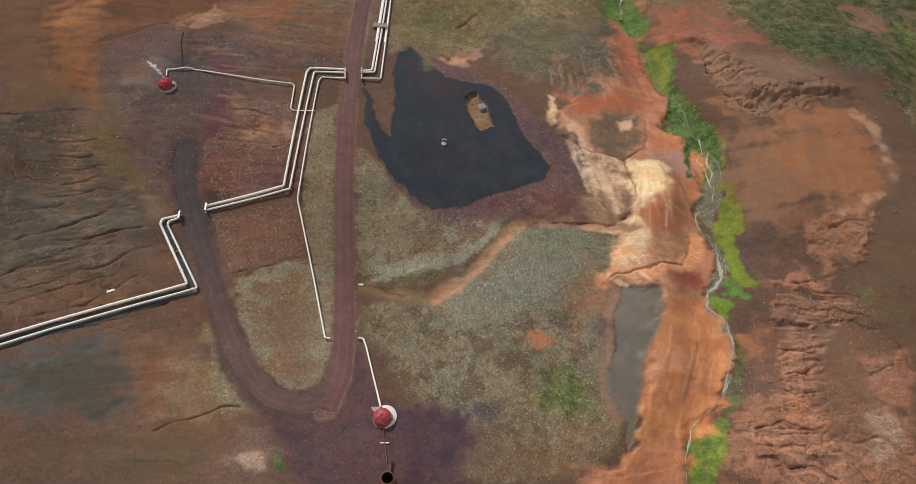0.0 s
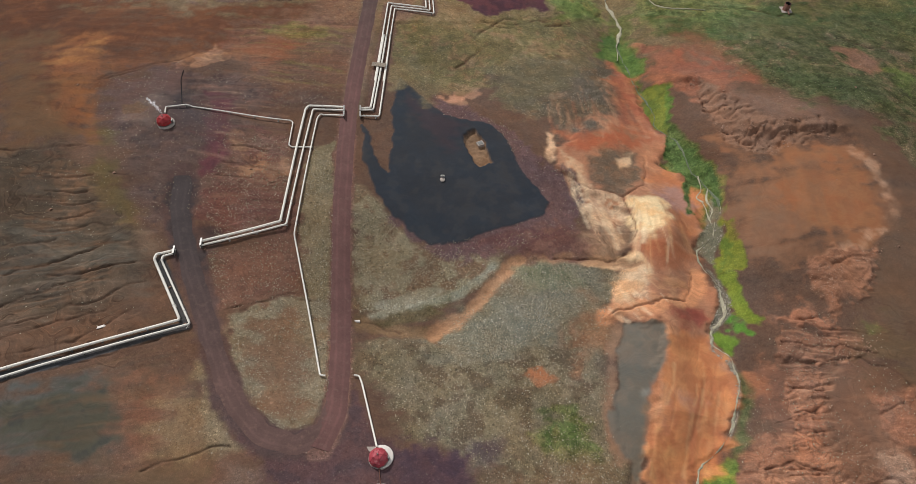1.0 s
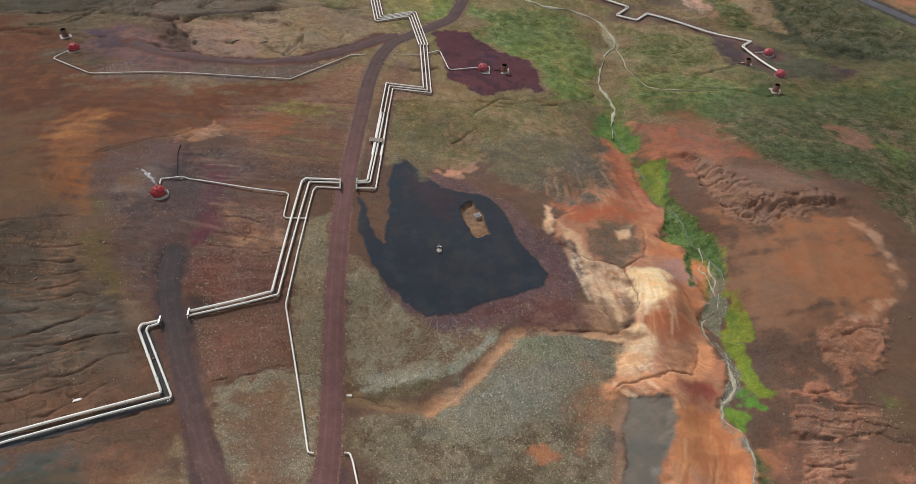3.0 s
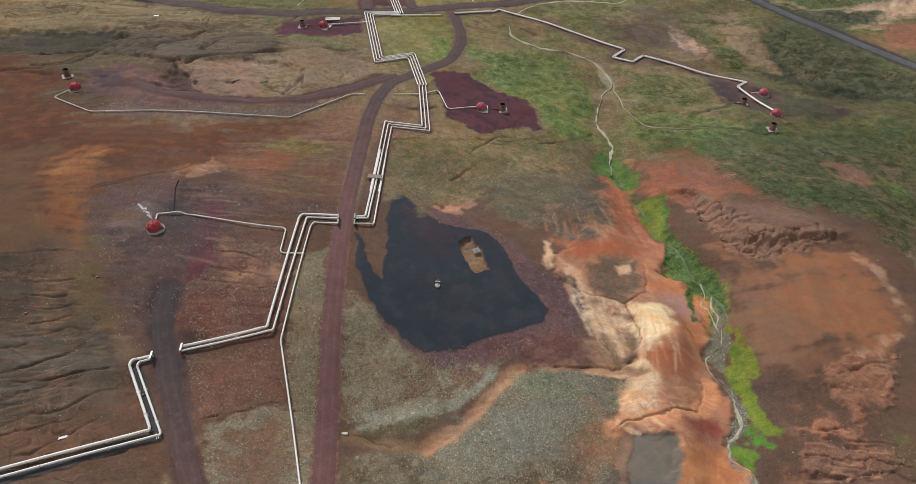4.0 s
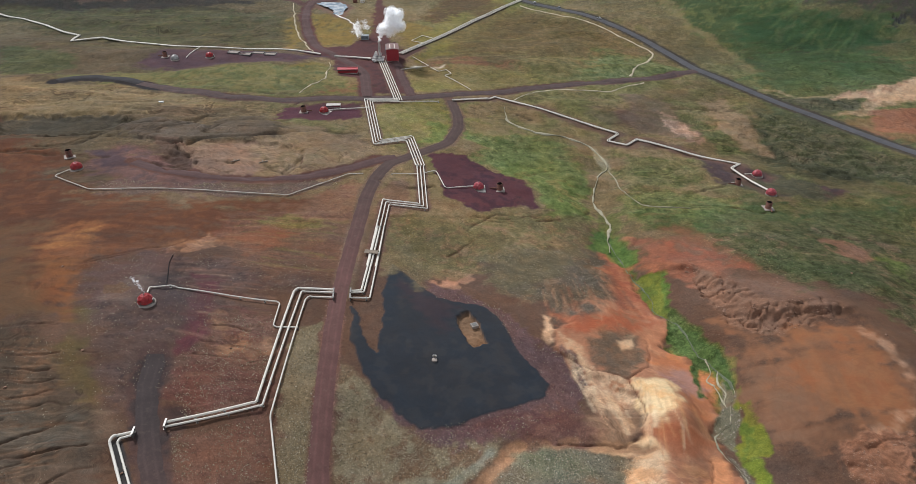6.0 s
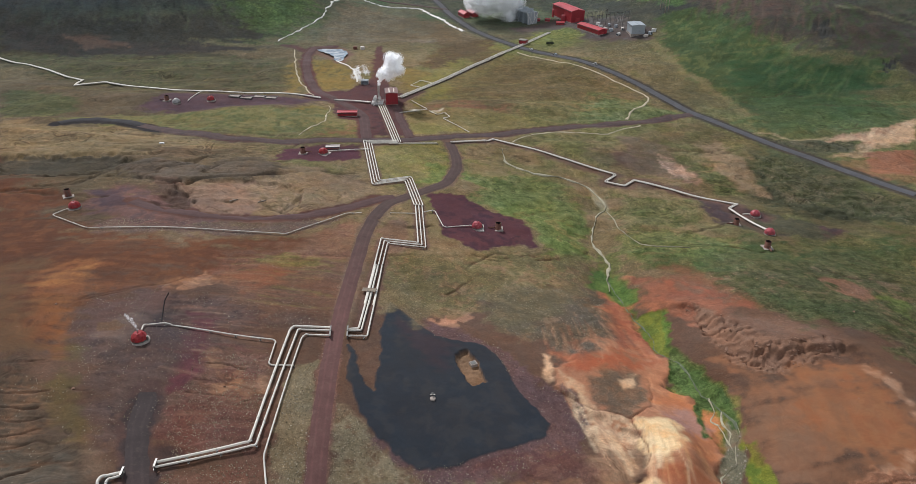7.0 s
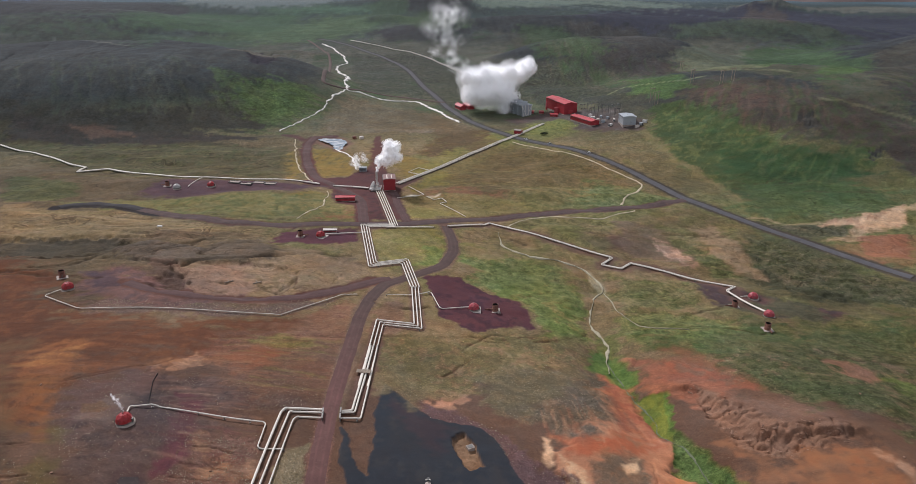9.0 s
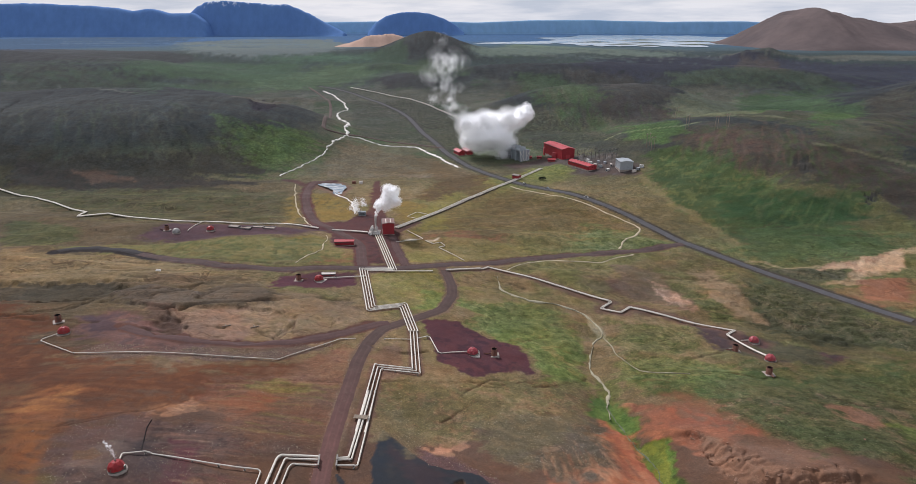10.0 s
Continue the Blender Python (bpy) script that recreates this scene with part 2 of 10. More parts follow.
    hgt = calc(n, l, "ADD", hgt, calc(n, l, "MULTIPLY", calc(n, l, "MULTIPLY", lines, rills), 0.9))
    hgt = calc(n, l, "MULTIPLY", calc(n, l, "MULTIPLY", hgt, grit), calc(n, l, "SUBTRACT", 1.15, even))
    l.new(hgt, b.inputs["Height"])
    l.new(b.outputs[0], p.inputs["Normal"])
    return m


GROUND = ground_surface()
ROAD_DARK = surface("dark_cinder_track", rgb(76, 60, 58), 0.95, 0, 2.0, 0.18, rgb(96, 72, 62), 0.25, 0.4, 0.05, tracks=True)
def turning_cinder(name, colour, worn, far_tint, y0, y1):
    """Cinder with worn wheel tracks that changes its colour from one end of the road to the other."""
    m = surface(name, colour, 0.95, 0, 2.0, 0.16, worn, 0.2, 0.4, 0.05, tracks=True)
    n, l = m.node_tree.nodes, m.node_tree.links
    sep2 = n.new("ShaderNodeSeparateXYZ")
    l.new(n["Texture Coordinate"].outputs["Object"], sep2.inputs[0])
    north = span(n, l, sep2.outputs[1], y0, y1, 0, 1)
    p = n["Principled BSDF"]
    l.new(blend(n, l, 1.0, p.inputs["Base Color"].links[0].from_socket, blend(n, l, north, (1, 1, 1, 1), far_tint), "MULTIPLY"), p.inputs["Base Color"])
    return m


ROAD_TURNING = turning_cinder("red_to_brown_cinder_road", rgb(100, 68, 63), rgb(110, 82, 74), (0.62, 0.80, 0.78, 1), 215, 300)
ROAD_LOOP = turning_cinder("maroon_to_blackish_cinder", rgb(92, 68, 62), rgb(112, 84, 74), (0.46, 0.60, 0.68, 1), 88, 135)
ROAD_MAROON = surface("dark_maroon_cinder", rgb(84, 60, 57), 0.95, 0, 2.0, 0.18, rgb(94, 70, 64), 0.2, 0.4, 0.05, tracks=True)
ROAD_BROWN = surface("brown_gravel_road", rgb(84, 69, 63), 0.95, 0, 2.0, 0.16, rgb(100, 86, 70), 0.2, 0.4, 0.05, tracks=True)
ASPHALT = surface("worn_asphalt", rgb(90, 89, 91), 0.9, 0, 3.0, 0.12, rgb(102, 100, 99), 0.2, 0.2, 0.02)
ASPHALT.node_tree.nodes["Principled BSDF"].inputs["Specular IOR Level"].default_value = 0.1
BLACK_CINDER = surface("black_cinder", rgb(46, 42, 43), 0.95, 0, 2.0, 0.2, rgb(70, 60, 56), 0.1, 0.4, 0.05)
PIPE = surface("pale_pipe_cladding", rgb(226, 219, 206), 0.5, 0.0, 2.0, 0.05, rgb(196, 188, 176), 0.08, 0.05, 0.01)
PIPE_DULL = surface("dull_pipe_cladding", rgb(206, 200, 190), 0.5, 0.0, 2.0, 0.06, rgb(150, 138, 126), 0.15, 0.05, 0.01)
STEEL = surface("grey_steel", rgb(120, 118, 114), 0.45, 0.6, 1.0, 0.12, rgb(92, 70, 56), 0.1, 0.05, 0.01)
RED_PANEL = surface("red_dome_panel", rgb(158, 38, 40), 0.45, 0.0, 1.5, 0.12, rgb(176, 84, 78), 0.1, 0.05, 0.01, spread=0.12)
PINK_PANEL = surface("faded_red_dome_panel", rgb(168, 66, 74), 0.5, 0.0, 1.5, 0.12, rgb(186, 120, 116), 0.15, 0.05, 0.01, spread=0.16)
GREY_PANEL = surface("bare_dome_panel", rgb(176, 172, 168), 0.5, 0.2, 1.5, 0.1, rgb(130, 122, 116), 0.1, 0.05, 0.01, spread=0.12)
CONCRETE = surface("weathered_concrete", rgb(162, 150, 140), 0.9, 0, 1.0, 0.15, rgb(110, 96, 86), 0.15, 0.2, 0.02)
RUST = surface("rusty_steel", rgb(122, 82, 68), 0.85, 0.1, 1.0, 0.25, rgb(84, 52, 44), 0.25, 0.2, 0.02)
MATT_BLACK = surface("matt_black", rgb(26, 20, 20), 0.95, 0, 1.0, 0.2)
RED_WALL = surface("red_sheet_cladding", rgb(160, 48, 54), 0.5, 0.0, 4.0, 0.07, rgb(136, 50, 52), 0.1, 0.1, 0.02)
RED_ROOF = surface("red_sheet_roof", rgb(188, 70, 74), 0.45, 0.0, 4.0, 0.06, rgb(166, 84, 82), 0.12, 0.1, 0.02)
GREY_WALL = surface("grey_sheet_cladding", rgb(168, 174, 178), 0.5, 0.1, 4.0, 0.06, rgb(132, 136, 140), 0.12, 0.1, 0.02)
BROWN_ROOF = surface("brown_sheet_roof", rgb(128, 98, 92), 0.55, 0.0, 4.0, 0.08, rgb(108, 82, 76), 0.12, 0.1, 0.02)
SILVER = surface("silver_vessel_cladding", rgb(206, 202, 196), 0.4, 0.1, 2.0, 0.06, rgb(140, 134, 128), 0.15, 0.05, 0.01)
GREY_DARK = surface("dark_louvre", rgb(84, 90, 94), 0.6, 0.1, 3.0, 0.1)
LOUVRE = surface("grey_tower_louvre", rgb(142, 148, 150), 0.6, 0.0, 3.0, 0.12, rgb(96, 102, 104), 0.15)
PALE_ROOF = surface("pale_roof_strip", rgb(216, 206, 196), 0.55, 0.0, 3.0, 0.06)
WHITE_PAINT = surface("white_paint", rgb(222, 220, 214), 0.5, 0, 2.0, 0.05)
WOOD = surface("weathered_boards", rgb(142, 128, 112), 0.85, 0, 1.0, 0.2, rgb(96, 84, 72), 0.2, 0.2, 0.01)
ROCK = surface("brown_rock", rgb(142, 110, 90), 0.95, 0, 2.5, 0.25, rgb(112, 86, 70), 0.2, 0.6, 0.15, spread=0.2)
PALE_STONE = surface("pale_stone", rgb(150, 140, 124), 0.95, 0, 1.0, 0.2, None, 0, 0.4, 0.05)
STREAM_BED = surface("pale_stream_bed", rgb(168, 160, 134), 0.8, 0, 1.0, 0.2, rgb(112, 104, 84), 0.3, 0.3, 0.03)
STREAM_WET = surface("dark_wet_stream", rgb(92, 100, 76), 0.85, 0, 1.0, 0.25, rgb(146, 142, 118), 0.2, 0.3, 0.03)
SALT_STREAM = surface("white_mineral_stream", rgb(228, 224, 216), 0.6, 0, 6.0, 0.08, rgb(176, 160, 140), 0.15, 0.1, 0.02)
PALE_TRACK = surface("pale_sand_track", rgb(192, 178, 150), 0.9, 0, 4.0, 0.12, rgb(128, 116, 90), 0.2, 0.2, 0.02)
POND = surface("scummy_pond_water", rgb(124, 140, 154), 0.2, 0.0, 7.0, 0.25, rgb(206, 208, 206), 0.45, 0.02, 0.01)
GLASS_DARK = surface("dark_window_glass", rgb(40, 46, 52), 0.08, 0.0, 4.0, 0.05)
def steam_surface():
    """Steam droplets: light passes through them as much as it bounces off."""
    m, n, l, p = shader("white_steam")
    d, t, both = n.new("ShaderNodeBsdfDiffuse"), n.new("ShaderNodeBsdfTranslucent"), n.new("ShaderNodeAddShader")
    for k, q in enumerate((d, t)):
        q.inputs["Color"].default_value = (0.6, 0.6, 0.6, 1)
        l.new(q.outputs[0], both.inputs[k])
    l.new(both.outputs[0], n["Material Output"].inputs["Surface"])
    n.remove(p)
    return m


def core_surface():
    """The thick heart of a steam cloud: light soaks deep into it."""
    m, n, l, p = shader("dense_steam")
    p.inputs["Base Color"].default_value = (1, 1, 1, 1)
    p.inputs["Roughness"].default_value, p.inputs["Specular IOR Level"].default_value = 1.0, 0.0
    p.inputs["Subsurface Weight"].default_value, p.inputs["Subsurface Scale"].default_value = 1.0, 14.0
    p.inputs["Subsurface Radius"].default_value = (1, 1, 1)
    return m


STEAM_CORE = core_surface()
STEAM = steam_surface()


def mirror_water():
    """Open water with the faintest ripple; part of its sky reflection is put into the pale colour."""
    m, n, l, p = shader("open_water")
    at = n.new("ShaderNodeTexCoord").outputs["Object"]
    ripple = noise_node(n, l, 0.01, 4, at)
    l.new(blend(n, l, ripple, rgb(176, 192, 200), rgb(200, 212, 216)), p.inputs["Base Color"])
    l.new(span(n, l, ripple, 0.3, 0.7, 0.08, 0.2), p.inputs["Roughness"])
    p.inputs["IOR"].default_value = 1.6
    return m


TUFT = surface("pale_dry_tuft", rgb(158, 144, 116), 0.95, 0, 1.0, 0.1)
tn, tl = TUFT.node_tree.nodes, TUFT.node_tree.links
isle = tn.new("ShaderNodeNewGeometry").outputs["Random Per Island"]
tl.new(blend(tn, tl, isle, rgb(112, 98, 74), rgb(182, 170, 146)), tn["Principled BSDF"].inputs["Base Color"])


# ---- terrain: height of the ground over the plan, x east, y north ----
def ease(a, b, v):
    t = np.clip((v - a) / (b - a), 0.0, 1.0)
    return t * t * (3 - 2 * t)


def lattice(ix, iy, seed):
    n = (ix.astype(np.int64) * 374761393 + iy.astype(np.int64) * 668265263 + seed * 974634777) & 0xFFFFFFFF
    n = ((n ^ (n >> 13)) * 1274126177) & 0xFFFFFFFF
    n = n ^ (n >> 16)
    return (n & 0xFFFF) / 32767.5 - 1.0


def grain(x, y, size, seed):
    """Smooth value noise, -1 to 1, with lumps of about that size in metres."""
    x, y = x / size, y / size
    ix, iy = np.floor(x), np.floor(y)
    fx, fy = x - ix, y - iy
    fx, fy = fx * fx * (3 - 2 * fx), fy * fy * (3 - 2 * fy)
    a = lattice(ix, iy, seed) * (1 - fx) + lattice(ix + 1, iy, seed) * fx
    b = lattice(ix, iy + 1, seed) * (1 - fx) + lattice(ix + 1, iy + 1, seed) * fx
    return a * (1 - fy) + b * fy


def rough(x, y, size, seed, octaves=3):
    return sum(grain(x, y, size / 2 ** k, seed + k) / 2 ** k for k in range(octaves)) / 1.6


# the stream's line, from south to north
STREAM_Y = [30, 48, 64, 84, 104, 122, 134, 150, 176, 195, 218, 240, 262, 284, 310, 340]
STREAM_X = [58, 61, 66, 81, 79, 84, 82, 89, 87, 82, 76, 74, 74, 75, 75, 85]

# hills: middle x, y; half-widths; turn in degrees; height; flatness of the top
HILLS = [
    (150, 190, 62, 85, 0, 13, 1.0), (-150, 190, 60, 70, 0, 6, 1.0), (-25, 115, 38, 32, 0, -8, 1.0), (0, 187, 40, 32, 0, 4, 1.2),
    (75, 152, 8, 13, 0, 4, 1.0), (67, 112, 9, 22, 0, 3, 1.0), (50, 205, 18, 20, 0, 3, 1.0),
    (-500, 930, 350, 250, -8, 58, 3.0), (-1150, 1750, 560, 260, 0, 40, 2.4), (-300, 1330, 90, 40, 0, 14, 1.0),
    (-49, 2300, 130, 170, 0, 62, 0.9), (40, 2250, 330, 240, 0, 16, 1.0), (-150, 1900, 90, 70, 0, 20, 1.0),
    (410, 760, 215, 185, -15, 50, 1.6), (960, 1000, 330, 260, 0, 92, 1.2), (275, 1130, 190, 140, -20, 50, 1.5),
    (330, 1620, 480, 200, -10, 52, 1.2), (958, 2080, 50, 60, 0, 27, 0.75), (890, 2060, 38, 50, 0, 19, 0.75), (940, 2060, 260, 160, 0, 6, 1.1),
    (-600, 2250, 420, 160, 5, 10, 1.2), (760, 1500, 260, 110, 10, 26, 1.0),
]


def hill(x, y, cx, cy, rx, ry, turn, h, flat):
    c, s = math.cos(radians(turn)), math.sin(radians(turn))
    u, v = ((x - cx) * c + (y - cy) * s) / rx, ((y - cy) * c - (x - cx) * s) / ry
    return h * np.exp(-(u * u + v * v) ** flat)


def lee(x, y):
    """0 on the valley floor, where road, river and station lie, 1 on the hills beside it."""
    mid = np.interp(y, [600, 720, 800, 1000, 1200, 1560, 2000], [40, 60, 50, -60, -110, -250, -400])
    wide = np.interp(y, [600, 720, 800, 1000, 1560, 2000], [300, 190, 170, 110, 120, 160])
    return ease(0.7, 1.3, np.abs(x - mid) / wide)


def height(x, y):
    x, y = np.asarray(x, float), np.asarray(y, float)
    far = np.hypot(x, y)
    z = -17 * np.tanh(x / 120) * (1 - ease(300, 640, y))
    d = x - np.interp(y, STREAM_Y, STREAM_X)
    z = z - 6 * np.exp(-(d / 13) ** 2) * (1 - ease(260, 420, y)) * ease(-200, 20, y)
    for h in HILLS:
        z = z + hill(x, y, *h)
    z = z + 50 * ease(1500, 2600, far) + 60 * ease(4700, 4930, y)
    wave = ease(255, 330, y) * (1 - ease(600, 720, y)) * ease(20, 90, np.abs(x + 40 - 0.02 * y))
    z = z + wave * (3.2 * rough(x * 0.4 + 0.1 * y, y, 38, 31) + 1.5 * rough(x * 0.6, y, 15, 35))
    z = z + 1.2 * rough(x, y, 70, 3) * ease(0, 60, np.abs(x + 43)) + (0.0012 * far * rough(x, y, 160, 9, 2) + (7 - 3 * ease(1200, 1600, far)) * rough(x, y, 300, 21, 3)) * ease(650, 1000, far) * lee(x, y) * (1 - 0.93 * ease(2200, 2600, far))
    ridge = 1 - 2 * np.abs(rough(x + 0.3 * y, y - 0.2 * x, 190, 25, 3))
    z = z + (5 - 3.5 * ease(60, -40, x)) * ridge * ease(720, 980, far) * (1 - ease(1900, 2300, far)) * lee(x, y)
    return z
# ---- end of terrain ----


# ---- ground: one sheet to the horizon, finer where the camera passes near ----
def sheet_axes():
    h, f = 160.0, 1175.0
    a0, a1 = math.atan(36 / h), math.atan(4940 / h)
    rows = int(f * (a1 - a0) / 1.46)
    ys = h * np.tan(np.linspace(a0, a1, rows))
    ys = np.concatenate([[-3000, -1500, -700, -300, -120, -60, -20, 10], ys])
    us = np.linspace(-1, 1, 1131)
    us = np.concatenate([[-9, -5, -3, -2, -1.5, -1.25, -1.1], us, [1.1, 1.25, 1.5, 2, 3, 5, 9]])
    return ys, us


YS, US = sheet_axes()
HALF = 186 + 0.70 * np.maximum(YS, 0)
# the outermost columns bend in, so that the sheet stays inside a circle
GX = US[None, :] * HALF[:, None]
GX = np.where(np.abs(US)[None, :] > 1, np.sign(GX) * np.minimum(np.abs(GX), HALF[:, None] + (np.abs(US)[None, :] - 1) * 560), GX)
GY = np.repeat(YS[:, None], len(US), 1)
X, Y = GX.ravel(), GY.ravel()
Z = height(X, Y)
FAR = np.hypot(X, Y)

# wander of soil edges: three sizes of lumps
WX = [rough(X, Y, s, 40 + i) for i, s in enumerate((4.0, 16.0, 90.0))]
WY = [rough(X, Y, s, 60 + i) for i, s in enumerate((4.0, 16.0, 90.0))]

NEARER = 1 - ease(1300, 2000, FAR)
FRAY = (rough(X, Y, 2.6, 70, 3) + 0.6 * WX[0]) * NEARER
SWEEP = rough(X * 0.22 + 0.25 * Y + 2 * WX[1], Y - 0.1 * X + 2 * WY[1], 4.0, 74, 3) + 0.5 * rough(X * 0.3, Y + 0.3 * X, 12.0, 77, 2)
SWEEP *= NEARER

SOIL = np.zeros((len(X), 3))
COVER = np.zeros((len(X), 3))
EVEN = np.zeros(len(X))
CRAG = np.zeros(len(X))


def paint(mask, colour, cover=None, pick=None):
    pick = slice(None) if pick is None else pick
    c = np.array(rgb(*colour)[:3])
    SOIL[pick] += (c - SOIL[pick]) * mask[:, None]
    if cover is not None:
        COVER[pick] += (np.array(cover, float) - COVER[pick]) * mask[:, None]


def near_box(pts, margin):
    p = np.array(pts)
    (x0, y0), (x1, y1) = p.min(0) - margin, p.max(0) + margin
    return np.nonzero((X > x0) & (X < x1) & (Y > y0) & (Y < y1))[0]


def wandered(pick, warp, coarse):
    k = 1 if coarse else 0
    return X[pick] + warp * WX[k][pick], Y[pick] + warp * WY[k][pick]


def edge_distance(x, y, pts, closed):
    p = np.array(pts, float)
    q = np.roll(p, -1, 0) if closed else p[1:]
    best = np.full(len(x), 1e9)
    inside = np.zeros(len(x), bool)
    for (ax, ay), (bx, by) in zip(p, q):
        dx, dy = bx - ax, by - ay
        t = np.clip(((x - ax) * dx + (y - ay) * dy) / (dx * dx + dy * dy + 1e-9), 0, 1)
        best = np.minimum(best, (x - ax - t * dx) ** 2 + (y - ay - t * dy) ** 2)
        if closed:
            inside ^= ((ay > y) != (by > y)) & (x < dx * (y - ay) / (dy if abs(dy) > 1e-9 else 1e-9) + ax)
    return np.sqrt(best), inside


def patch(pts, colour, cover=None, soft=3.0, warp=2.0, coarse=True, amount=1.0, crag=None, rise=0.0, even=0.0, crisp=False, mottle=None):
    """A patch of soil inside the outline, with an edge that frays over soft metres."""
    pick = near_box(pts, 2.6 * soft + warp + 2)
    x, y = wandered(pick, warp, coarse)
    x, y = x + warp * 0.35 * WX[0][pick], y + warp * 0.35 * WY[0][pick]
    d, inside = edge_distance(x, y, pts, True)
    sd = np.where(inside, d, -d)
    m = ease(-0.45 * soft, 0.45 * soft, sd + 0.8 * soft * FRAY[pick]) if crisp else ease(-0.75 * soft, 0.75 * soft, sd + soft * (0.5 * FRAY[pick] + 1.0 * SWEEP[pick]))
    paint(amount * m, colour, cover, pick)
    if mottle:
        paint(amount * m * ease(0.0, 0.55, 0.8 * WX[0][pick] + 0.5 * FRAY[pick] + 0.6 * WY[1][pick]), mottle, None, pick)
    if crag is not None:
        CRAG[pick] += (crag - CRAG[pick]) * m
    EVEN[pick] += (even - EVEN[pick]) * m
    Z[pick] += rise * m


def streak(pts, wide, colour, cover=None, soft=1.0, warp=0.6, amount=1.0, dig=0.0):
    """A band of soil along a line; dig sinks the ground along it."""
    pick = near_box(pts, wide + soft + warp + 2)
    x, y = wandered(pick, warp, True)
    d, _ = edge_distance(x, y, pts, False)
    m = 1 - ease(wide / 2 - 0.6 * soft, wide / 2 + 0.6 * soft, d + 0.6 * soft * FRAY[pick])
    paint(amount * m, colour, cover, pick)
    if dig:
        Z[pick] -= dig * np.exp(-(d / (wide / 2)) ** 2)


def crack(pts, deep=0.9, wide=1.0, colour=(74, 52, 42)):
    """A narrow wandering runnel of broken soil, now deep, now faint, its shade put into the colour."""
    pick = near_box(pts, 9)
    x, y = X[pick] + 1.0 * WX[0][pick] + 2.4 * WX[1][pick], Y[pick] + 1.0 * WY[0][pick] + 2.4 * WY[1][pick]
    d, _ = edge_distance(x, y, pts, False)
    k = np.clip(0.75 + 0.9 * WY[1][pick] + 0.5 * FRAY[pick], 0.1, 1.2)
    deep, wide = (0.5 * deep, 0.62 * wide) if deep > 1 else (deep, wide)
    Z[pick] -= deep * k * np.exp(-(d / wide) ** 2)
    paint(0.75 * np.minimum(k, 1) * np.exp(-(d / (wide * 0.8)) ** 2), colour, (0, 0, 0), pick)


def along(line, t):
    p = np.array(line, float)
    run = np.concatenate([[0], np.cumsum(np.hypot(*np.diff(p, axis=0).T))]) 
    return np.array([np.interp(t * run[-1], run, p[:, 0]), np.interp(t * run[-1], run, p[:, 1])])


def fan(top, foot, count, colours, wide, seed, amount=0.5, dig=0.0, cover=None):
    """Washed streaks that run from one line down to another, some short, some long."""
    g = np.random.default_rng(seed)
    for k in range(count):
        t = g.random()
        a, b = along(top, t), along(foot, float(np.clip(t + g.normal(0, 0.03), 0, 1)))
        u0 = g.uniform(0, 0.75)
        u1 = min(1.0, u0 + g.uniform(0.15, 0.5))
        p, q = a + (b - a) * u0, a + (b - a) * u1
        side = np.array([-(q - p)[1], (q - p)[0]]) * g.normal(0, 0.05)
        w = wide[0] + (wide[1] - wide[0]) * g.random() ** 2
        streak([tuple(p), tuple((p + q) / 2 + side), tuple(q)], w, colours[k % len(colours)], cover, 0.9 * w, 1.2 * w, amount * g.uniform(0.5, 1.0), dig * g.random())


# base soils by district: bare brown in the south, olive pasture in the middle, green hills and plains beyond
paint(np.ones(len(X)), (95, 73, 60), (0.0, 0.15, 0.15))
paint(ease(225, 300, Y + 14 * WX[1] + 20 * WX[2] + 0.1 * X), (120, 104, 77), (0.22, 0.4, 0.2))
paint(ease(620, 760, FAR + 60 * WX[2]), (90, 84, 66), (0.15, 0.05, 0.1))
# aerial haze put into the soil colours: cooler, then bluer with distance
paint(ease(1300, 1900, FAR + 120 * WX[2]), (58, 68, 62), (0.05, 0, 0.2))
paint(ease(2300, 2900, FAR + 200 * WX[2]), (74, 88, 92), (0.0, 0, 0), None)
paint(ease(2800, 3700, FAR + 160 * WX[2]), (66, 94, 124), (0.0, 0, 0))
EVEN[:] = 0.94 * ease(1700, 2500, FAR)
TOP = Z - 14 - 50 * ease(1500, 2600, FAR)
paint(ease(-4, 18, TOP + 10 * WX[2] + 5 * WX[1]) * ease(560, 700, FAR) * (1 - ease(2600, 3200, FAR)), (56, 56, 54), (0.0, 0.0, 0.5))
paint(0.75 * (1 - ease(6, 24, TOP)) * ease(0.05, 0.5, WY[2] + 0.4 * WX[1]) * ease(700, 900, FAR) * (1 - ease(1900, 2600, FAR)), (58, 80, 50), (0.15, 0, 0.1))
# pasture mottle: drier and greener stretches
paint(0.6 * ease(0.1, 0.6, WX[2] + 0.5 * WY[1]) * ease(240, 320, Y) * (1 - ease(640, 760, FAR)), (126, 106, 82), (0.15, 0.3, 0.3))
paint(0.6 * ease(0.1, 0.6, WY[2] + 0.5 * WX[1]) * ease(240, 320, Y + 0.3 * X) * (1 - ease(640, 760, FAR)), (102, 104, 62), (0.3, 0.1, 0.2))

# dark heath on the western rises, dark green in the east
paint(0.8 * ease(60, 190, -X) * ease(270, 330, Y) * (1 - ease(640, 760, FAR)), (82, 71, 57), (0.15, 0.3, 0.5))
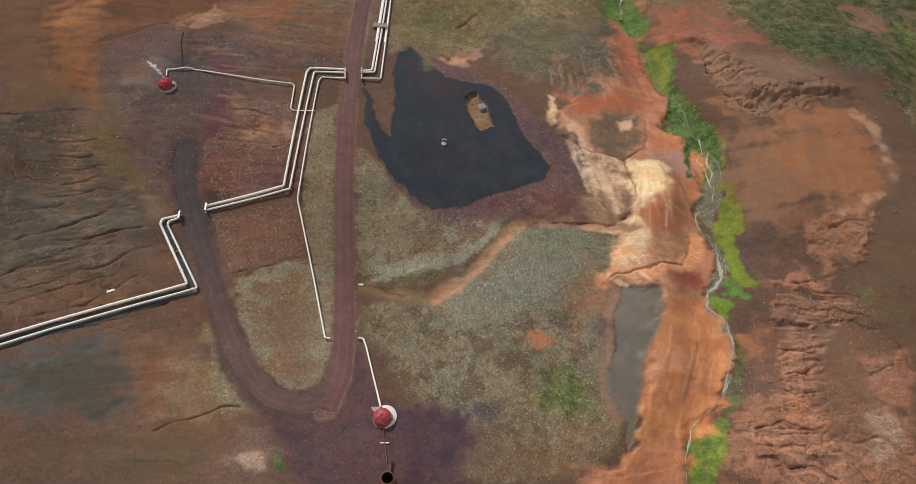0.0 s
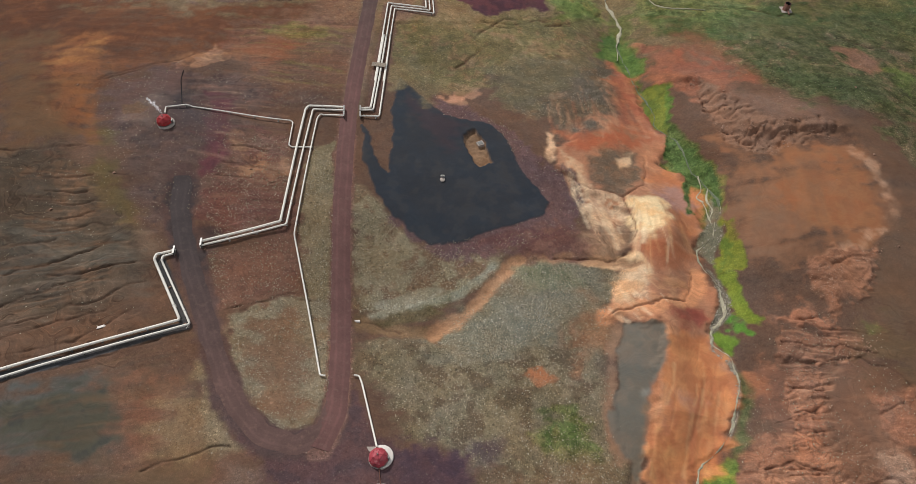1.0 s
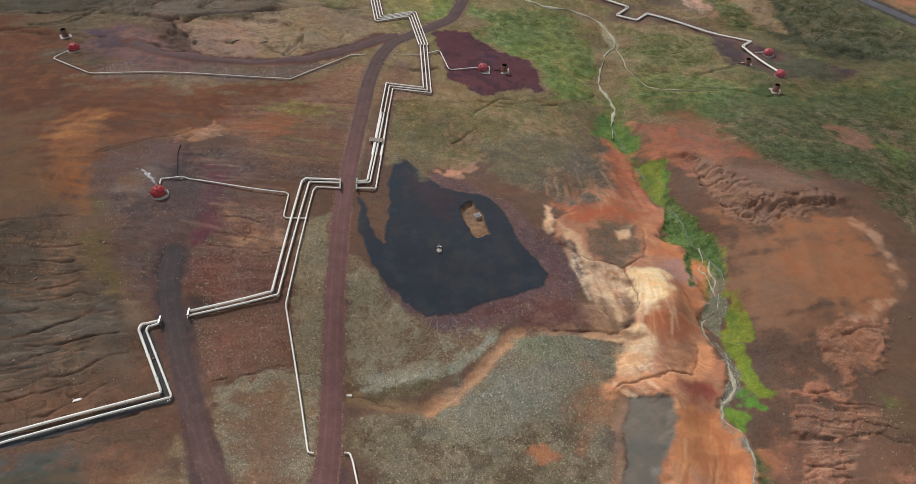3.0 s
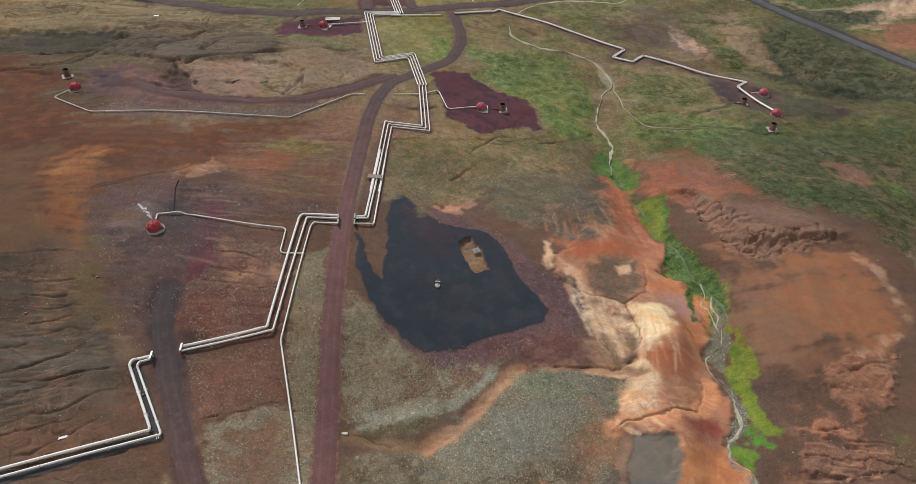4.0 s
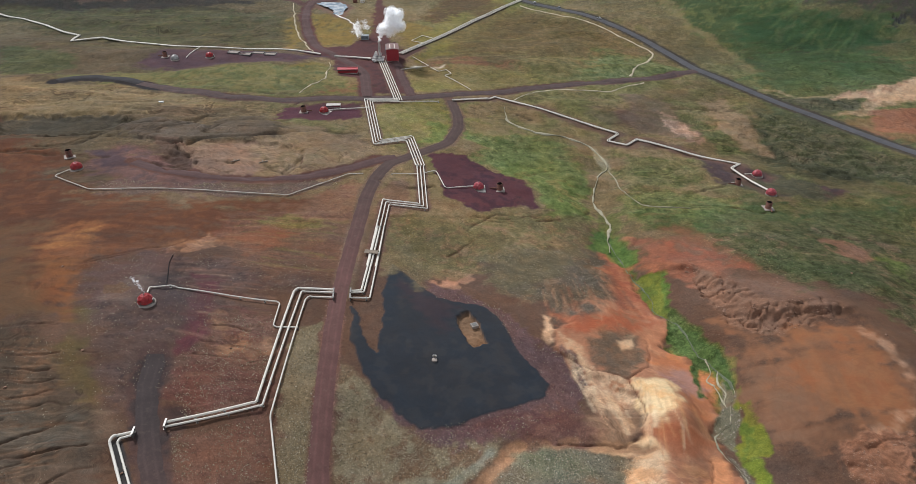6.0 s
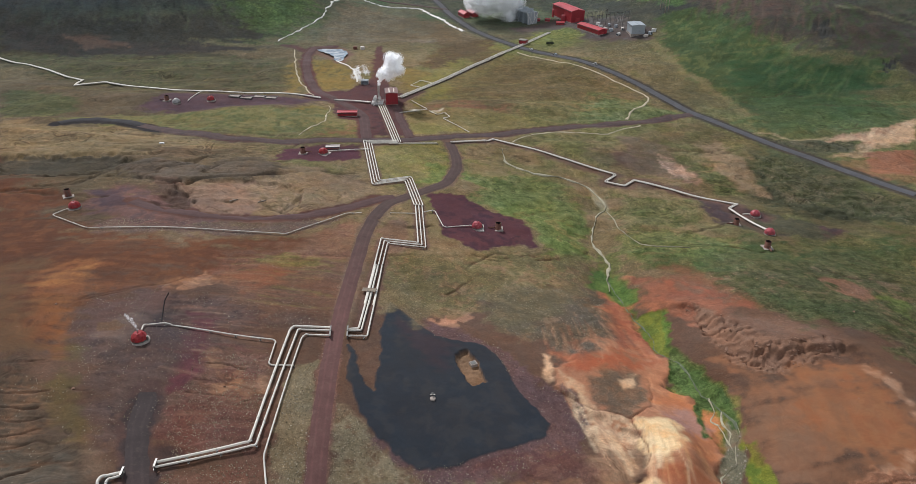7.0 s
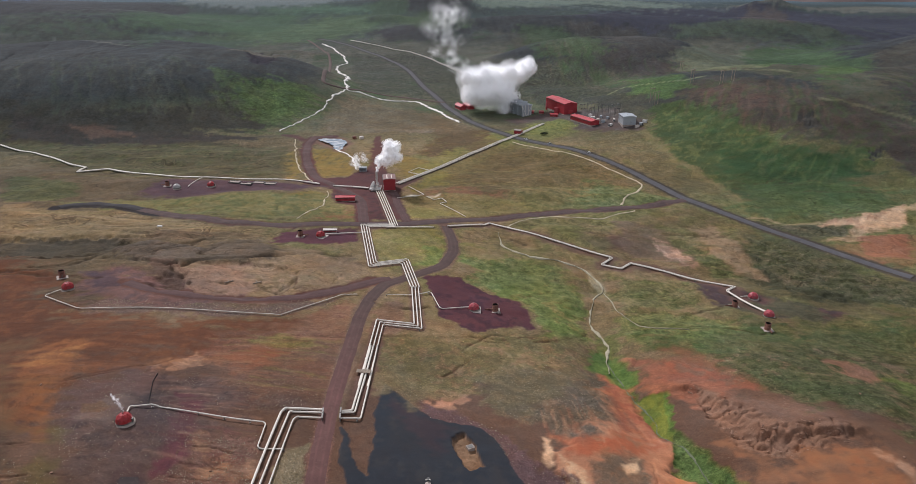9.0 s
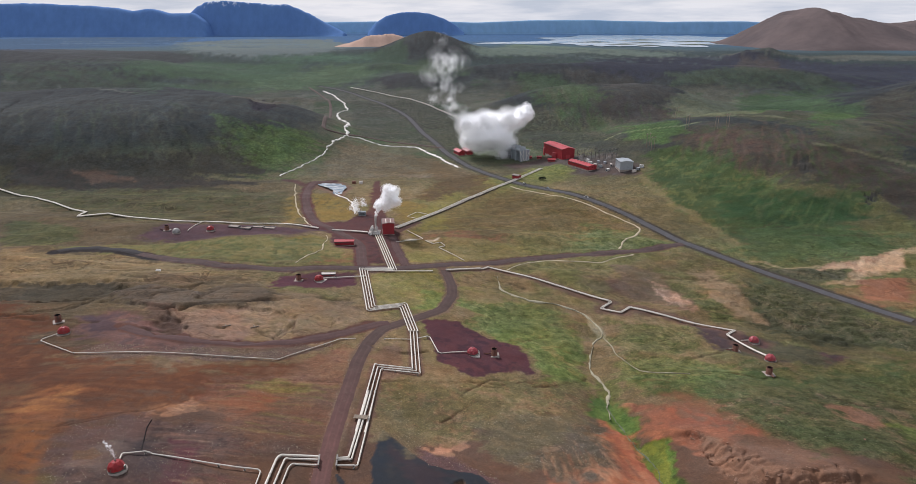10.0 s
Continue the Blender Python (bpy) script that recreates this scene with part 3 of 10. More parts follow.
paint(0.7 * ease(120, 230, X + 20 * WX[2]) * ease(270, 350, Y) * (1 - ease(640, 760, FAR)), (70, 74, 48), (0.25, 0.3, 0.2))

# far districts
# haze blue put into the plain at the mountains' feet
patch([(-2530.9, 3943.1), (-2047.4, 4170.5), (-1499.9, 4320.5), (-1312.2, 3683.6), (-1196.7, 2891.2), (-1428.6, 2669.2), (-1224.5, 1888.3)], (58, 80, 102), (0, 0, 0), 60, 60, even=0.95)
patch([(-1237.1, 3318.2), (-1064.3, 3865.3), (-626.2, 3866.2), (-375.3, 2886.2), (-368.8, 2258), (-576.1, 2133.3), (-790.1, 2251.8)], (104, 108, 100), (0, 0, 0), 60, 60, even=0.9)
patch([(74.1, 2196.9), (308.7, 3106.5), (542.3, 2730.4), (672.9, 2385.3), (760.5, 2287.3), (703.4, 2166.7), (464.8, 2333.9), (258, 2214.7), (106, 2107.2)], (106, 114, 92), (0, 0, 0), 40, 40, even=0.9)
patch([(294.5, 1605.9), (541.8, 2171.5), (852, 2131), (950.6, 1997.4), (1279.6, 1812.6), (709.2, 993.9), (851.5, 1417.6), (753.4, 1442.3), (609.3, 1513.7), (416.9, 1461.8), (350.9, 1496.4)], (60, 57, 66), (0, 0, 0), 40, 40)
patch([(901.5, 2257.4), (969.4, 2042.1), (1221.6, 2120.1), (1430.6, 2033.4), (1352.2, 1917.8), (1067.9, 1995.3), (853.5, 2089.7)], (98, 92, 76), (0, 0, 0), 30, 30)
patch([(-759.4, 1648.4), (-680.8, 1803.3), (-537, 1810.4), (-420.9, 1820.2), (-475.8, 1689.4), (-633.9, 1669.7)], (66, 84, 52), (0.2, 0, 0), 40, 30)
patch([(-581.7, 1594.1), (-475.8, 1689.4), (-317.9, 1928.8), (-265.5, 2018.9), (-182, 1843.1), (-278.1, 1676.3), (-425.3, 1599.1)], (66, 86, 54), (0.1, 0, 0), 40, 30, mottle=(78, 92, 60))
patch([(-558.9, 2134.1), (-364.7, 2231.9), (-194.2, 2165.7), (-205, 2086), (-375.9, 2082), (-511.2, 2077.2)], (74, 98, 70), (0, 0, 0), 60, 40)
patch([(-473, 1732.7), (-335.4, 2041.3), (-200, 2031.6), (-168.4, 1698.6), (-262.7, 1579), (-399.6, 1548.2)], (72, 92, 58), (0.2, 0, 0), 60, 60)
patch([(-132.8, 1318), (-56.6, 1112.6), (-19.8, 917.2), (-0.2, 804.7), (28.3, 822.3), (104.3, 862.9), (172.3, 830.1), (187.2, 741.8), (218.6, 765.2), (205.4, 1001.3), (91.9, 1079.8), (0.3, 1236.1), (-81.7, 1397.2)], (70, 70, 58), (0.3, 0.2, 0), 10, 14, crag=0.0, mottle=(52, 54, 46))
patch([(194.4, 659.3), (215.5, 705.8), (248.9, 716.5), (264.9, 673.9), (292, 624.6), (298.9, 589.4), (323.6, 564.7), (379, 592.6), (383.3, 571.8), (334.4, 525.9), (302.5, 493), (275, 465.8), (240.7, 457.2), (224.5, 459.5), (222.3, 521.7), (202.6, 582)], (66, 76, 44), (0.0, 0, 0.4), 9, 12, mottle=(86, 90, 54))
patch([(251.4, 617.2), (293.7, 577.2), (344, 554.5), (347.7, 532.2), (307.5, 529.8), (251.1, 510.8), (236, 545.6)], (50, 70, 38), (0.05, 0, 0.3), 16, 14)
patch([(-248.3, 741.9), (-213.3, 809.1), (-170.4, 832), (-138.9, 807.2), (-145.9, 766), (-176.8, 698.6), (-227.8, 688.2)], (68, 84, 46), (0.3, 0, 0.5), 25, 15)
patch([(-170.2, 1886.2), (-32.7, 2079.1), (54.4, 1606.7), (-52.3, 1595.6)], (66, 82, 52), (0.2, 0, 0), 60, 30)
patch([(463.6, 815.2), (619.2, 1020.8), (714.2, 1040.9), (702.6, 958.2), (473.5, 623.6), (442.2, 647.6), (420.3, 680.9)], (66, 60, 54), (0.0, 0, 0.4), 18, 18, mottle=(60, 68, 46))
patch([(256.6, 761.8), (306, 773.4), (347.6, 703.9), (393.2, 663.5), (455.3, 612.3), (390.7, 509.1), (380, 538.6), (374.5, 564.8), (341, 579.6), (304.3, 602.2), (289.8, 633.4), (269, 686.1), (251.7, 725.4)], (72, 63, 56), (0.0, 0, 0.4), 12, 14, mottle=(66, 66, 50))
patch([(265.8, 730.9), (306.2, 722.6), (317.4, 661.3), (304, 642), (273.8, 683)], (82, 64, 57), (0.0, 0, 0.4), 14, 14)
patch([(286.7, 471.6), (341.5, 512.4), (329.6, 484.1), (292.5, 458.4)], (116, 88, 76), (0.0, 0, 0.4), 8, 8)
patch([(325.1, 626), (347.4, 627.2), (343.5, 607.1), (323.5, 603.6)], (62, 58, 54), (0.0, 0, 0.4), 5, 6, crag=1.6, crisp=True)
patch([(359.3, 559.8), (374.5, 564.8), (381.8, 559.2), (359.4, 550.6)], (60, 58, 54), (0.0, 0, 0.4), 5, 6, crag=1.6, crisp=True)
patch([(364.4, 868.2), (594.1, 1319.4), (736.7, 1354.4), (545.6, 934.3), (408.8, 820.1)], (66, 88, 48), (0.1, 0, 0.3), 30, 20)
patch([(309.8, 954), (414.8, 1013.2), (399.5, 815), (478.3, 829.5), (437.2, 659.2), (436.8, 610.8), (432, 602.7), (392.6, 650.9), (364, 740.2), (313.1, 829.1)], (82, 77, 62), (0.0, 0, 0.3), 8, 14, amount=0.8, mottle=(62, 67, 50))
patch([(201.8, 1408.8), (264.5, 1040.9), (355.3, 990.7), (313.1, 829.1), (250.7, 975.6), (176.3, 1036)], (78, 66, 58), (0.1, 0, 0.3), 25, 25, mottle=(62, 72, 46))
patch([(-480.6, 704.8), (-391.8, 692.3), (-309.9, 707), (-230.5, 744.6), (-178.9, 708.1), (-267.3, 666.3), (-339.2, 636.2), (-452.7, 654.5)], (52, 49, 44), (0.1, 0, 0.5), 14, 10, mottle=(54, 52, 48))
patch([(-261.8, 938.5), (-318.3, 1309.6), (-219.1, 911.8), (-231.4, 870.1)], (40, 34, 38), (0, 0, 0), 8, 6, rise=-4)
patch([(-131.9, 701.7), (-118.2, 860.4), (-0.2, 779.8), (41.1, 672.9), (-24.8, 700.7), (-72.7, 689)], (106, 90, 72), (0.2, 0, 0), 12, 8)
patch([(-9.7, 508.7), (50.3, 636.9), (90.1, 598.8), (137.6, 547.5), (139.5, 514.1), (80.1, 464.2), (28.9, 460.7)], (112, 96, 66), (0.3, 0, 0.1), 14, 8, mottle=(92, 84, 56))
patch([(-124.4, 630.7), (-107.6, 622.8), (-86.5, 590.4), (-75.3, 542.5), (-78.1, 526.9), (-96.6, 522.9), (-109.2, 546.6), (-121.3, 591.4)], (126, 108, 62), (0.12, 0.1, 0), 4, 5, crisp=True, mottle=(100, 90, 60))
patch([(-148.5, 600.6), (-138, 608.5), (-119.8, 541.5), (-115.9, 502.6), (-126.4, 503.4)], (126, 108, 62), (0.12, 0.1, 0), 4, 5, mottle=(128, 104, 78))
patch([(-116.8, 461.7), (-99.1, 473.5), (-87.4, 468.2), (-85.6, 444.8), (-94.5, 427.6), (-106.8, 416.9)], (128, 110, 60), (0.12, 0.1, 0), 4, 5, mottle=(104, 110, 52))
patch([(-91.1, 419.9), (-75.9, 434.9), (-60, 436.7), (-56.2, 417.7), (-82.8, 406.6)], (130, 98, 70), (0.12, 0.1, 0), 4, 5, mottle=(114, 108, 62))
patch([(21.6, 555.7), (63.5, 598.3), (54.9, 510.9), (22.1, 505.1)], (84, 70, 48), (0.2, 0, 0.1), 6, 6, mottle=(76, 66, 46))
patch([(-25.9, 607.9), (-4.2, 680.8), (45.9, 701), (55.2, 660.2), (12.4, 597.3), (-11.9, 592)], (90, 72, 52), (0.2, 0, 0.1), 6, 6, mottle=(98, 84, 54))
patch([(-48.5, 580.5), (-33.3, 591.6), (-1.2, 582.4), (17.8, 597.9), (-20.8, 537.1), (-34.6, 521.9)], (128, 110, 64), (0.12, 0, 0.1), 5, 6, mottle=(102, 88, 58))
patch([(-26.5, 501.1), (-1.2, 544.8), (67.6, 640.5), (63.5, 598.3), (20.9, 536.1), (15.2, 509.3), (-8.1, 502.6), (-21, 478.2)], (124, 108, 56), (0.12, 0, 0.1), 5, 6, mottle=(100, 94, 54))
patch([(-31.3, 465.4), (3.5, 503.5), (53.3, 495.5), (52.1, 483), (3.2, 470.3), (-21.4, 433.6)], (122, 90, 68), (0.12, 0, 0.3), 5, 6, mottle=(100, 84, 58))
patch([(-32.4, 447.6), (-1.2, 447.6), (9.1, 441.6), (-17.1, 427.1), (-25.3, 429.6)], (126, 110, 58), (0.12, 0, 0.1), 4, 5)
patch([(-125.5, 717.3), (-58.3, 711.3), (-1.2, 698.1), (-1.2, 687.3), (-57.3, 698.4), (-123.5, 704.8)], (120, 104, 88), (0, 0.6, 0), 4, 5, crag=0.6)
streak([(193.2, 654.8), (201.5, 578.2), (221.5, 519.2), (223.3, 456.7)], 9, (120, 108, 76), (0, 0.2, 0.2), 6, 6, 0.7)
patch([(113.8, 527.3), (158.8, 515.6), (172.5, 484.8), (128.6, 469.5), (94.4, 472.3)], (98, 106, 66), (0.5, 0, 0), 10, 8)
patch([(-461, 669.4), (-352.6, 667), (-268.1, 668.7), (-190.8, 638.4), (-166.1, 585.2), (-177, 521), (-265.7, 534), (-365.4, 594.5), (-438.2, 628.9)], (68, 61, 45), (0.0, 0, 0.6), 9, 9, mottle=(60, 56, 41))
patch([(-257.7, 432.5), (-191.4, 461.3), (-84.7, 465.5), (-62.9, 426.8), (-114.4, 400.9), (-193.8, 417.4)], (114, 108, 70), (0.2, 0, 0.2), 12, 8, mottle=(96, 98, 62))
patch([(-221.1, 296.8), (-164.6, 312.3), (-105.9, 330.9), (-51.4, 337.3), (-42.1, 309.9), (-75.8, 278), (-146.7, 272.3), (-199.6, 262.4)], (88, 72, 58), (0.15, 0.2, 0.5), 10, 8)
patch([(65.5, 753.7), (122.2, 781.1), (157.5, 754), (202.8, 680.6), (195.2, 662.3), (144, 683.2), (103.7, 743.9), (75.9, 725.7)], (92, 74, 68), (0, 0, 0), 5, 4)
patch([(88.4, 723.3), (128.6, 737), (138.4, 702.4), (100.8, 675.4), (78.5, 690.6)], (116, 116, 66), (0.4, 0, 0), 4, 4)
patch([(246.9, 531), (354.4, 509.8), (326.5, 457.8), (257.8, 459), (220, 468.9)], (62, 80, 44), (0.2, 0, 0.3), 12, 10)
patch([(211.4, 433.1), (251.6, 425), (293, 393.6), (276.1, 363.7), (245.9, 386.3), (215.5, 411.5)], (70, 72, 56), (0.15, 0.2, 0.3), 8, 8)
patch([(-279.5, 408.2), (-227, 409.6), (-167.9, 395.6), (-121, 376.5), (-157.2, 363.7), (-222.3, 362.6), (-266.6, 371.3)], (104, 86, 66), (0.1, 0.1, 0.8), 8, 6)
patch([(-261.3, 352), (-231.6, 355.9), (-194.6, 359.6), (-178.7, 353.2), (-192.6, 339.3), (-217.4, 327.7), (-244.5, 322.8)], (78, 70, 58), (0.2, 0.0, 0.4), 6, 5, rise=-1.5)
patch([(-174.5, 340.8), (-153.1, 351.1), (-115.4, 354.5), (-82.9, 353.4), (-56.9, 351.5), (-86.1, 336), (-114.2, 325.8), (-142.1, 319), (-164.6, 323.5)], (86, 75, 61), (0.15, 0.2, 0.4), 6, 6)
patch([(246.9, 410.7), (294.7, 424.9), (335, 424.6), (302.4, 377.2), (263.8, 386.2)], (128, 90, 72), (0.1, 0, 0.3), 8, 4)
patch([(232.5, 439.3), (263.3, 442.8), (277.5, 437.9), (251.3, 419.5), (237.3, 423.1)], (72, 68, 58), (0, 0, 0.3), 5, 5, crag=0.6)
patch([(264.5, 449.3), (284.7, 451.8), (315.1, 460.3), (355.8, 477.2), (369.1, 475.9), (361.2, 464), (341.8, 461.2), (324.5, 454.1), (294.8, 446.9)], (176, 146, 120), (0, 0, 0.5), 3, 5, crag=0.5, mottle=(146, 116, 94))
patch([(260, 420.9), (279.8, 434.5), (291.3, 440.5), (313.9, 436.4), (306, 430.3), (289.8, 430.5), (278.1, 417.2), (257.9, 413)], (170, 138, 114), (0, 0, 0.5), 3, 5, crag=0.4, mottle=(136, 106, 88))
streak([(211.7, 454.2), (230.9, 454.3), (241.3, 444.7), (265.6, 447.4), (285.5, 445.2), (304, 440.9), (318.9, 437.9)], 3.0, (170, 146, 122), (0, 0, 0), 1.5, 3, 0.8)
streak([(211.7, 454.2), (230.8, 444.8), (247.6, 436.6)], 2.4, (164, 142, 116), (0, 0, 0), 1.5, 3, 0.7)
patch([(137, 409.2), (149.6, 412.6), (157.1, 399.2), (161.4, 379.8), (151, 370.8), (138.7, 377.6)], (156, 122, 102), (0, 0.2, 0.3), 4, 10, crisp=True, mottle=(124, 98, 80))
patch([(87.1, 410.4), (125.6, 424.6), (149.4, 411.1), (121.4, 393.1), (91.8, 395)], (98, 78, 68), (0.1, 0, 0.3), 8, 5)
patch([(154.6, 427.8), (184.8, 422.2), (191.2, 372.6), (176.3, 362.4), (163.8, 396.6)], (132, 110, 84), (0.1, 0, 0.3), 6, 6)
patch([(181.2, 412.7), (213.9, 398.4), (259.8, 367), (278.7, 343), (267.2, 325.7), (208.3, 336.1), (182.1, 359.4)], (60, 62, 46), (0.15, 0.4, 0.3), 8, 6, crag=0.5)

# middle district
patch([(-266.6, 360.2), (-216, 324.9), (-162.8, 263.8), (-115.8, 261.4), (-80.1, 274.1), (-49.5, 288.3), (-49.3, 263.6), (-68.5, 240.4), (-105.8, 228.4), (-138.9, 209.7), (-135.5, 178.4), (-159, 171.3)], (94, 62, 45), (0.0, 0.05, 0.2), 14, 8, even=0.45, mottle=(104, 68, 47))
patch([(40.6, 319.6), (73.8, 327.5), (71.9, 296.5), (61.1, 277.7), (43.9, 278.5), (44.9, 301)], (104, 112, 58), (0.3, 0.1, 0), 5, 5, mottle=(116, 116, 64))
patch([(-46.2, 397), (-6.8, 408.5), (0.4, 382.8), (-1.4, 366.2), (-19.4, 349.3), (-38.5, 344.2)], (124, 114, 66), (0.25, 0.15, 0), 4, 2, mottle=(106, 108, 54))
patch([(8.9, 364.9), (30.3, 378.3), (64.5, 368.1), (76.2, 352.8), (53.1, 330.8), (32.9, 321.4), (18.2, 342.2)], (108, 116, 62), (0.3, 0.1, 0.1), 8, 6, mottle=(92, 104, 52))
patch([(97.9, 288.6), (144.2, 303), (186, 293), (248.4, 313.4), (219.3, 247), (187.9, 241), (162.4, 255.6), (130, 263.4), (102.1, 271.2)], (76, 84, 48), (0.15, 0.4, 0.1), 12, 12, mottle=(58, 76, 38))
patch([(-254.1, 347.9), (-214.5, 350.2), (-180.4, 338.3), (-202.7, 328), (-243.5, 330.9)], (66, 60, 48), (0.1, 0, 0.4), 6, 6)
patch([(-148, 323.1), (-141.7, 326.3), (-105.3, 326.3), (-87.7, 328.3), (-77.8, 324.5), (-77.7, 309.4), (-83.1, 295.1), (-90.1, 289.6), (-106, 287.9), (-119.4, 287.8), (-126.9, 301.3), (-137.2, 314)], (128, 106, 84), (0.0, 0.2, 0.5), 2, 3, crag=0.2, rise=-1.2, crisp=True, mottle=(110, 90, 70))
patch([(-147.4, 303.2), (-143, 314.1), (-133.2, 311), (-125.3, 298.1), (-128.4, 290), (-139.8, 292.6)], (92, 68, 54), (0, 0.1, 0.3), 3, 4, rise=-2.0)
patch([(-164.3, 279.5), (-124.5, 279.3), (-88.2, 282.1), (-58.3, 297.5), (-52, 292.5), (-75.8, 274.2), (-120, 267), (-156.2, 268.3)], (100, 82, 72), (0, 0.8, 0), 4, 5)
patch([(-94.8, 250.5), (-87, 257.3), (-75.7, 251.6), (-74.8, 238), (-84.9, 232.7), (-93.4, 238.2)], (112, 70, 54), (0, 0.1, 0.3), 6, 7)
patch([(-80.6, 251.7), (-71.8, 256.4), (-57.7, 261.1), (-57.7, 253.9), (-69.4, 245.3), (-77.7, 245.2)], (112, 94, 56), (0.2, 0.2, 0.2), 4, 6)
streak([(-114.9, 222.9), (-108.5, 229), (-98.1, 231.3), (-80.6, 233.6)], 3.0, (156, 110, 78), (0, 0, 0.2), 3, 3, 0.7)
streak([(-163.5, 228.2), (-155.4, 233.7), (-144.7, 235.2)], 4.0, (146, 98, 62), (0, 0, 0.2), 4, 4, 0.7)
streak([(-163.1, 216.5), (-155, 221), (-148.8, 225.6)], 3.0, (140, 94, 60), (0, 0, 0.2), 3, 4, 0.7)
patch([(89.7, 264.9), (111.6, 266.7), (139.1, 255.7), (133.9, 233.6), (104.2, 231.1), (85.8, 241.5)], (116, 80, 62), (0, 0.1, 0.2), 7, 7, amount=0.8)
patch([(80, 270.4), (87, 269.7), (89.8, 265.3), (83.1, 261.8)], (156, 112, 82), (0, 0, 0.2), 2, 2.5, rise=1.2)
patch([(-185.6, 309.5), (-170.7, 316.2), (-129.8, 307.3), (-95.9, 297.1), (-86, 289.9), (-119.9, 274.8), (-161.2, 278.3), (-174.8, 291.1)], (106, 80, 74), (0, 0.3, 0.1), 5, 4, mottle=(88, 70, 68))
patch([(-183.8, 311.9), (-166.3, 312.1), (-154.8, 297), (-165.6, 289)], (78, 64, 68), (0, 0, 0), 4, 3)
patch([(-11.6, 335.8), (8.3, 337.8), (20.5, 323.4), (38.7, 315.7), (42.7, 289.2), (27.3, 286.5), (15.4, 277.7), (-2.9, 288.3), (-8.1, 312.2)], (86, 54, 58), (0, 0.1, 0), 2.0, 2.5, even=0.4, crisp=True, mottle=(70, 46, 52))
patch([(147.2, 358.3), (166.3, 347.4), (187, 338.7), (213.6, 318.3), (199, 307.7), (171.2, 309.4), (157.2, 313.7), (143, 332.3)], (78, 64, 64), (0, 0.05, 0), 4, 3, crisp=True, mottle=(92, 70, 66))
patch([(-99.3, 386.1), (-75.7, 392.2), (-54.2, 395.1), (-50, 373.6), (-71.5, 363.1), (-102, 366.4)], (84, 52, 58), (0, 0.02, 0), 4, 3, crisp=True)
patch([(-111.4, 503), (-104, 524.1), (-79.8, 521.7), (-72.5, 540), (-63.4, 558.8), (-53.7, 549), (-36.7, 517.1), (-31.1, 500.6), (-34.2, 476.1), (-34.6, 456.1), (-28.2, 428.9), (-21.9, 422.4), (-53.5, 414.6), (-58.6, 445.4), (-69.1, 444.5), (-77.6, 446.5), (-86.5, 482.3), (-98.1, 492.1), (-109.1, 491.2)], (86, 58, 58), (0, 0, 0), 3, 2.5, even=0.5, crisp=True, mottle=(74, 54, 54))
patch([(-62.3, 548.5), (-68.5, 609), (-72.3, 677.2), (-65.4, 676.7), (-55.2, 614.2), (-50.4, 539.3)], (92, 62, 58), (0, 0, 0), 3, 2.5, even=0.4, crisp=True)
patch([(-133.2, 671.7), (-112.7, 674.9), (-96.9, 668.5), (-90, 637.7), (-91.7, 608.8), (-103.3, 612.8), (-116.8, 644), (-127.1, 654)], (116, 88, 74), (0, 0, 0), 4, 3, even=0.3)
patch([(-29.1, 474.7), (-25.4, 478.3), (-20.7, 477.5), (-21.4, 473.2), (-26.4, 472.3)], (226, 216, 200), (0, 0, 0), 1.2, 1.6, even=0.8)
patch([(-13.7, 476.9), (-8.2, 478.6), (-4.3, 483.1), (-3.4, 477.5), (-8.1, 473.2), (-12.4, 472.9)], (226, 216, 200), (0, 0, 0), 1.2, 1.6, even=0.8)
streak([(-38.6, 493.6), (-20.4, 524.4), (17.5, 586.6), (69.6, 661)], 5.0, (86, 64, 60), (0, 0, 0), 1.2, 0.8)
patch([(-224.2, 464.4), (-212, 504.9), (-153, 499.2), (-90.6, 491.5), (-111.8, 468.8), (-159.9, 463), (-190.2, 455)], (84, 64, 68), (0, 0, 0), 5, 3)

# south district
patch([(133.2, 284.4), (242.6, 292.5), (198.4, 192.7), (180.4, 199.2), (166.4, 216.2), (143.7, 222.3), (126.9, 231.2)], (78, 80, 54), (0.4, 0.4, 0.2), 12, 12, mottle=(70, 80, 48))
patch([(-173.3, 168), (-129.9, 170.8), (-107.8, 151), (-94.2, 130.9), (-98, 115.1), (-83.8, 105.6), (-111.5, 93.9), (-143, 83.7)], (80, 68, 57), (0, 0.0, 0.7), 12, 10, mottle=(98, 78, 62))
patch([(-146.3, 106.7), (-117.1, 113.9), (-92.9, 124.2), (-84.6, 109.8), (-103.8, 96.2), (-138.7, 85.6)], (98, 75, 60), (0, 0.0, 0.7), 10, 6)
patch([(-136.5, 74.9), (-117.4, 80.5), (-95.1, 82.2), (-90.7, 74.3), (-95, 63.2), (-115.2, 58.7), (-132.8, 64.9)], (84, 84, 80), (0, 0.0, 0.3), 8, 6, even=0.5)
patch([(-165.7, 217.6), (-144.4, 236.9), (-134.4, 230), (-138.1, 211.4), (-134.2, 183), (-138.5, 172.9), (-149.2, 182), (-151.9, 200.3)], (132, 86, 56), (0, 0, 0.5), 5, 10, amount=0.7, mottle=(110, 74, 52))
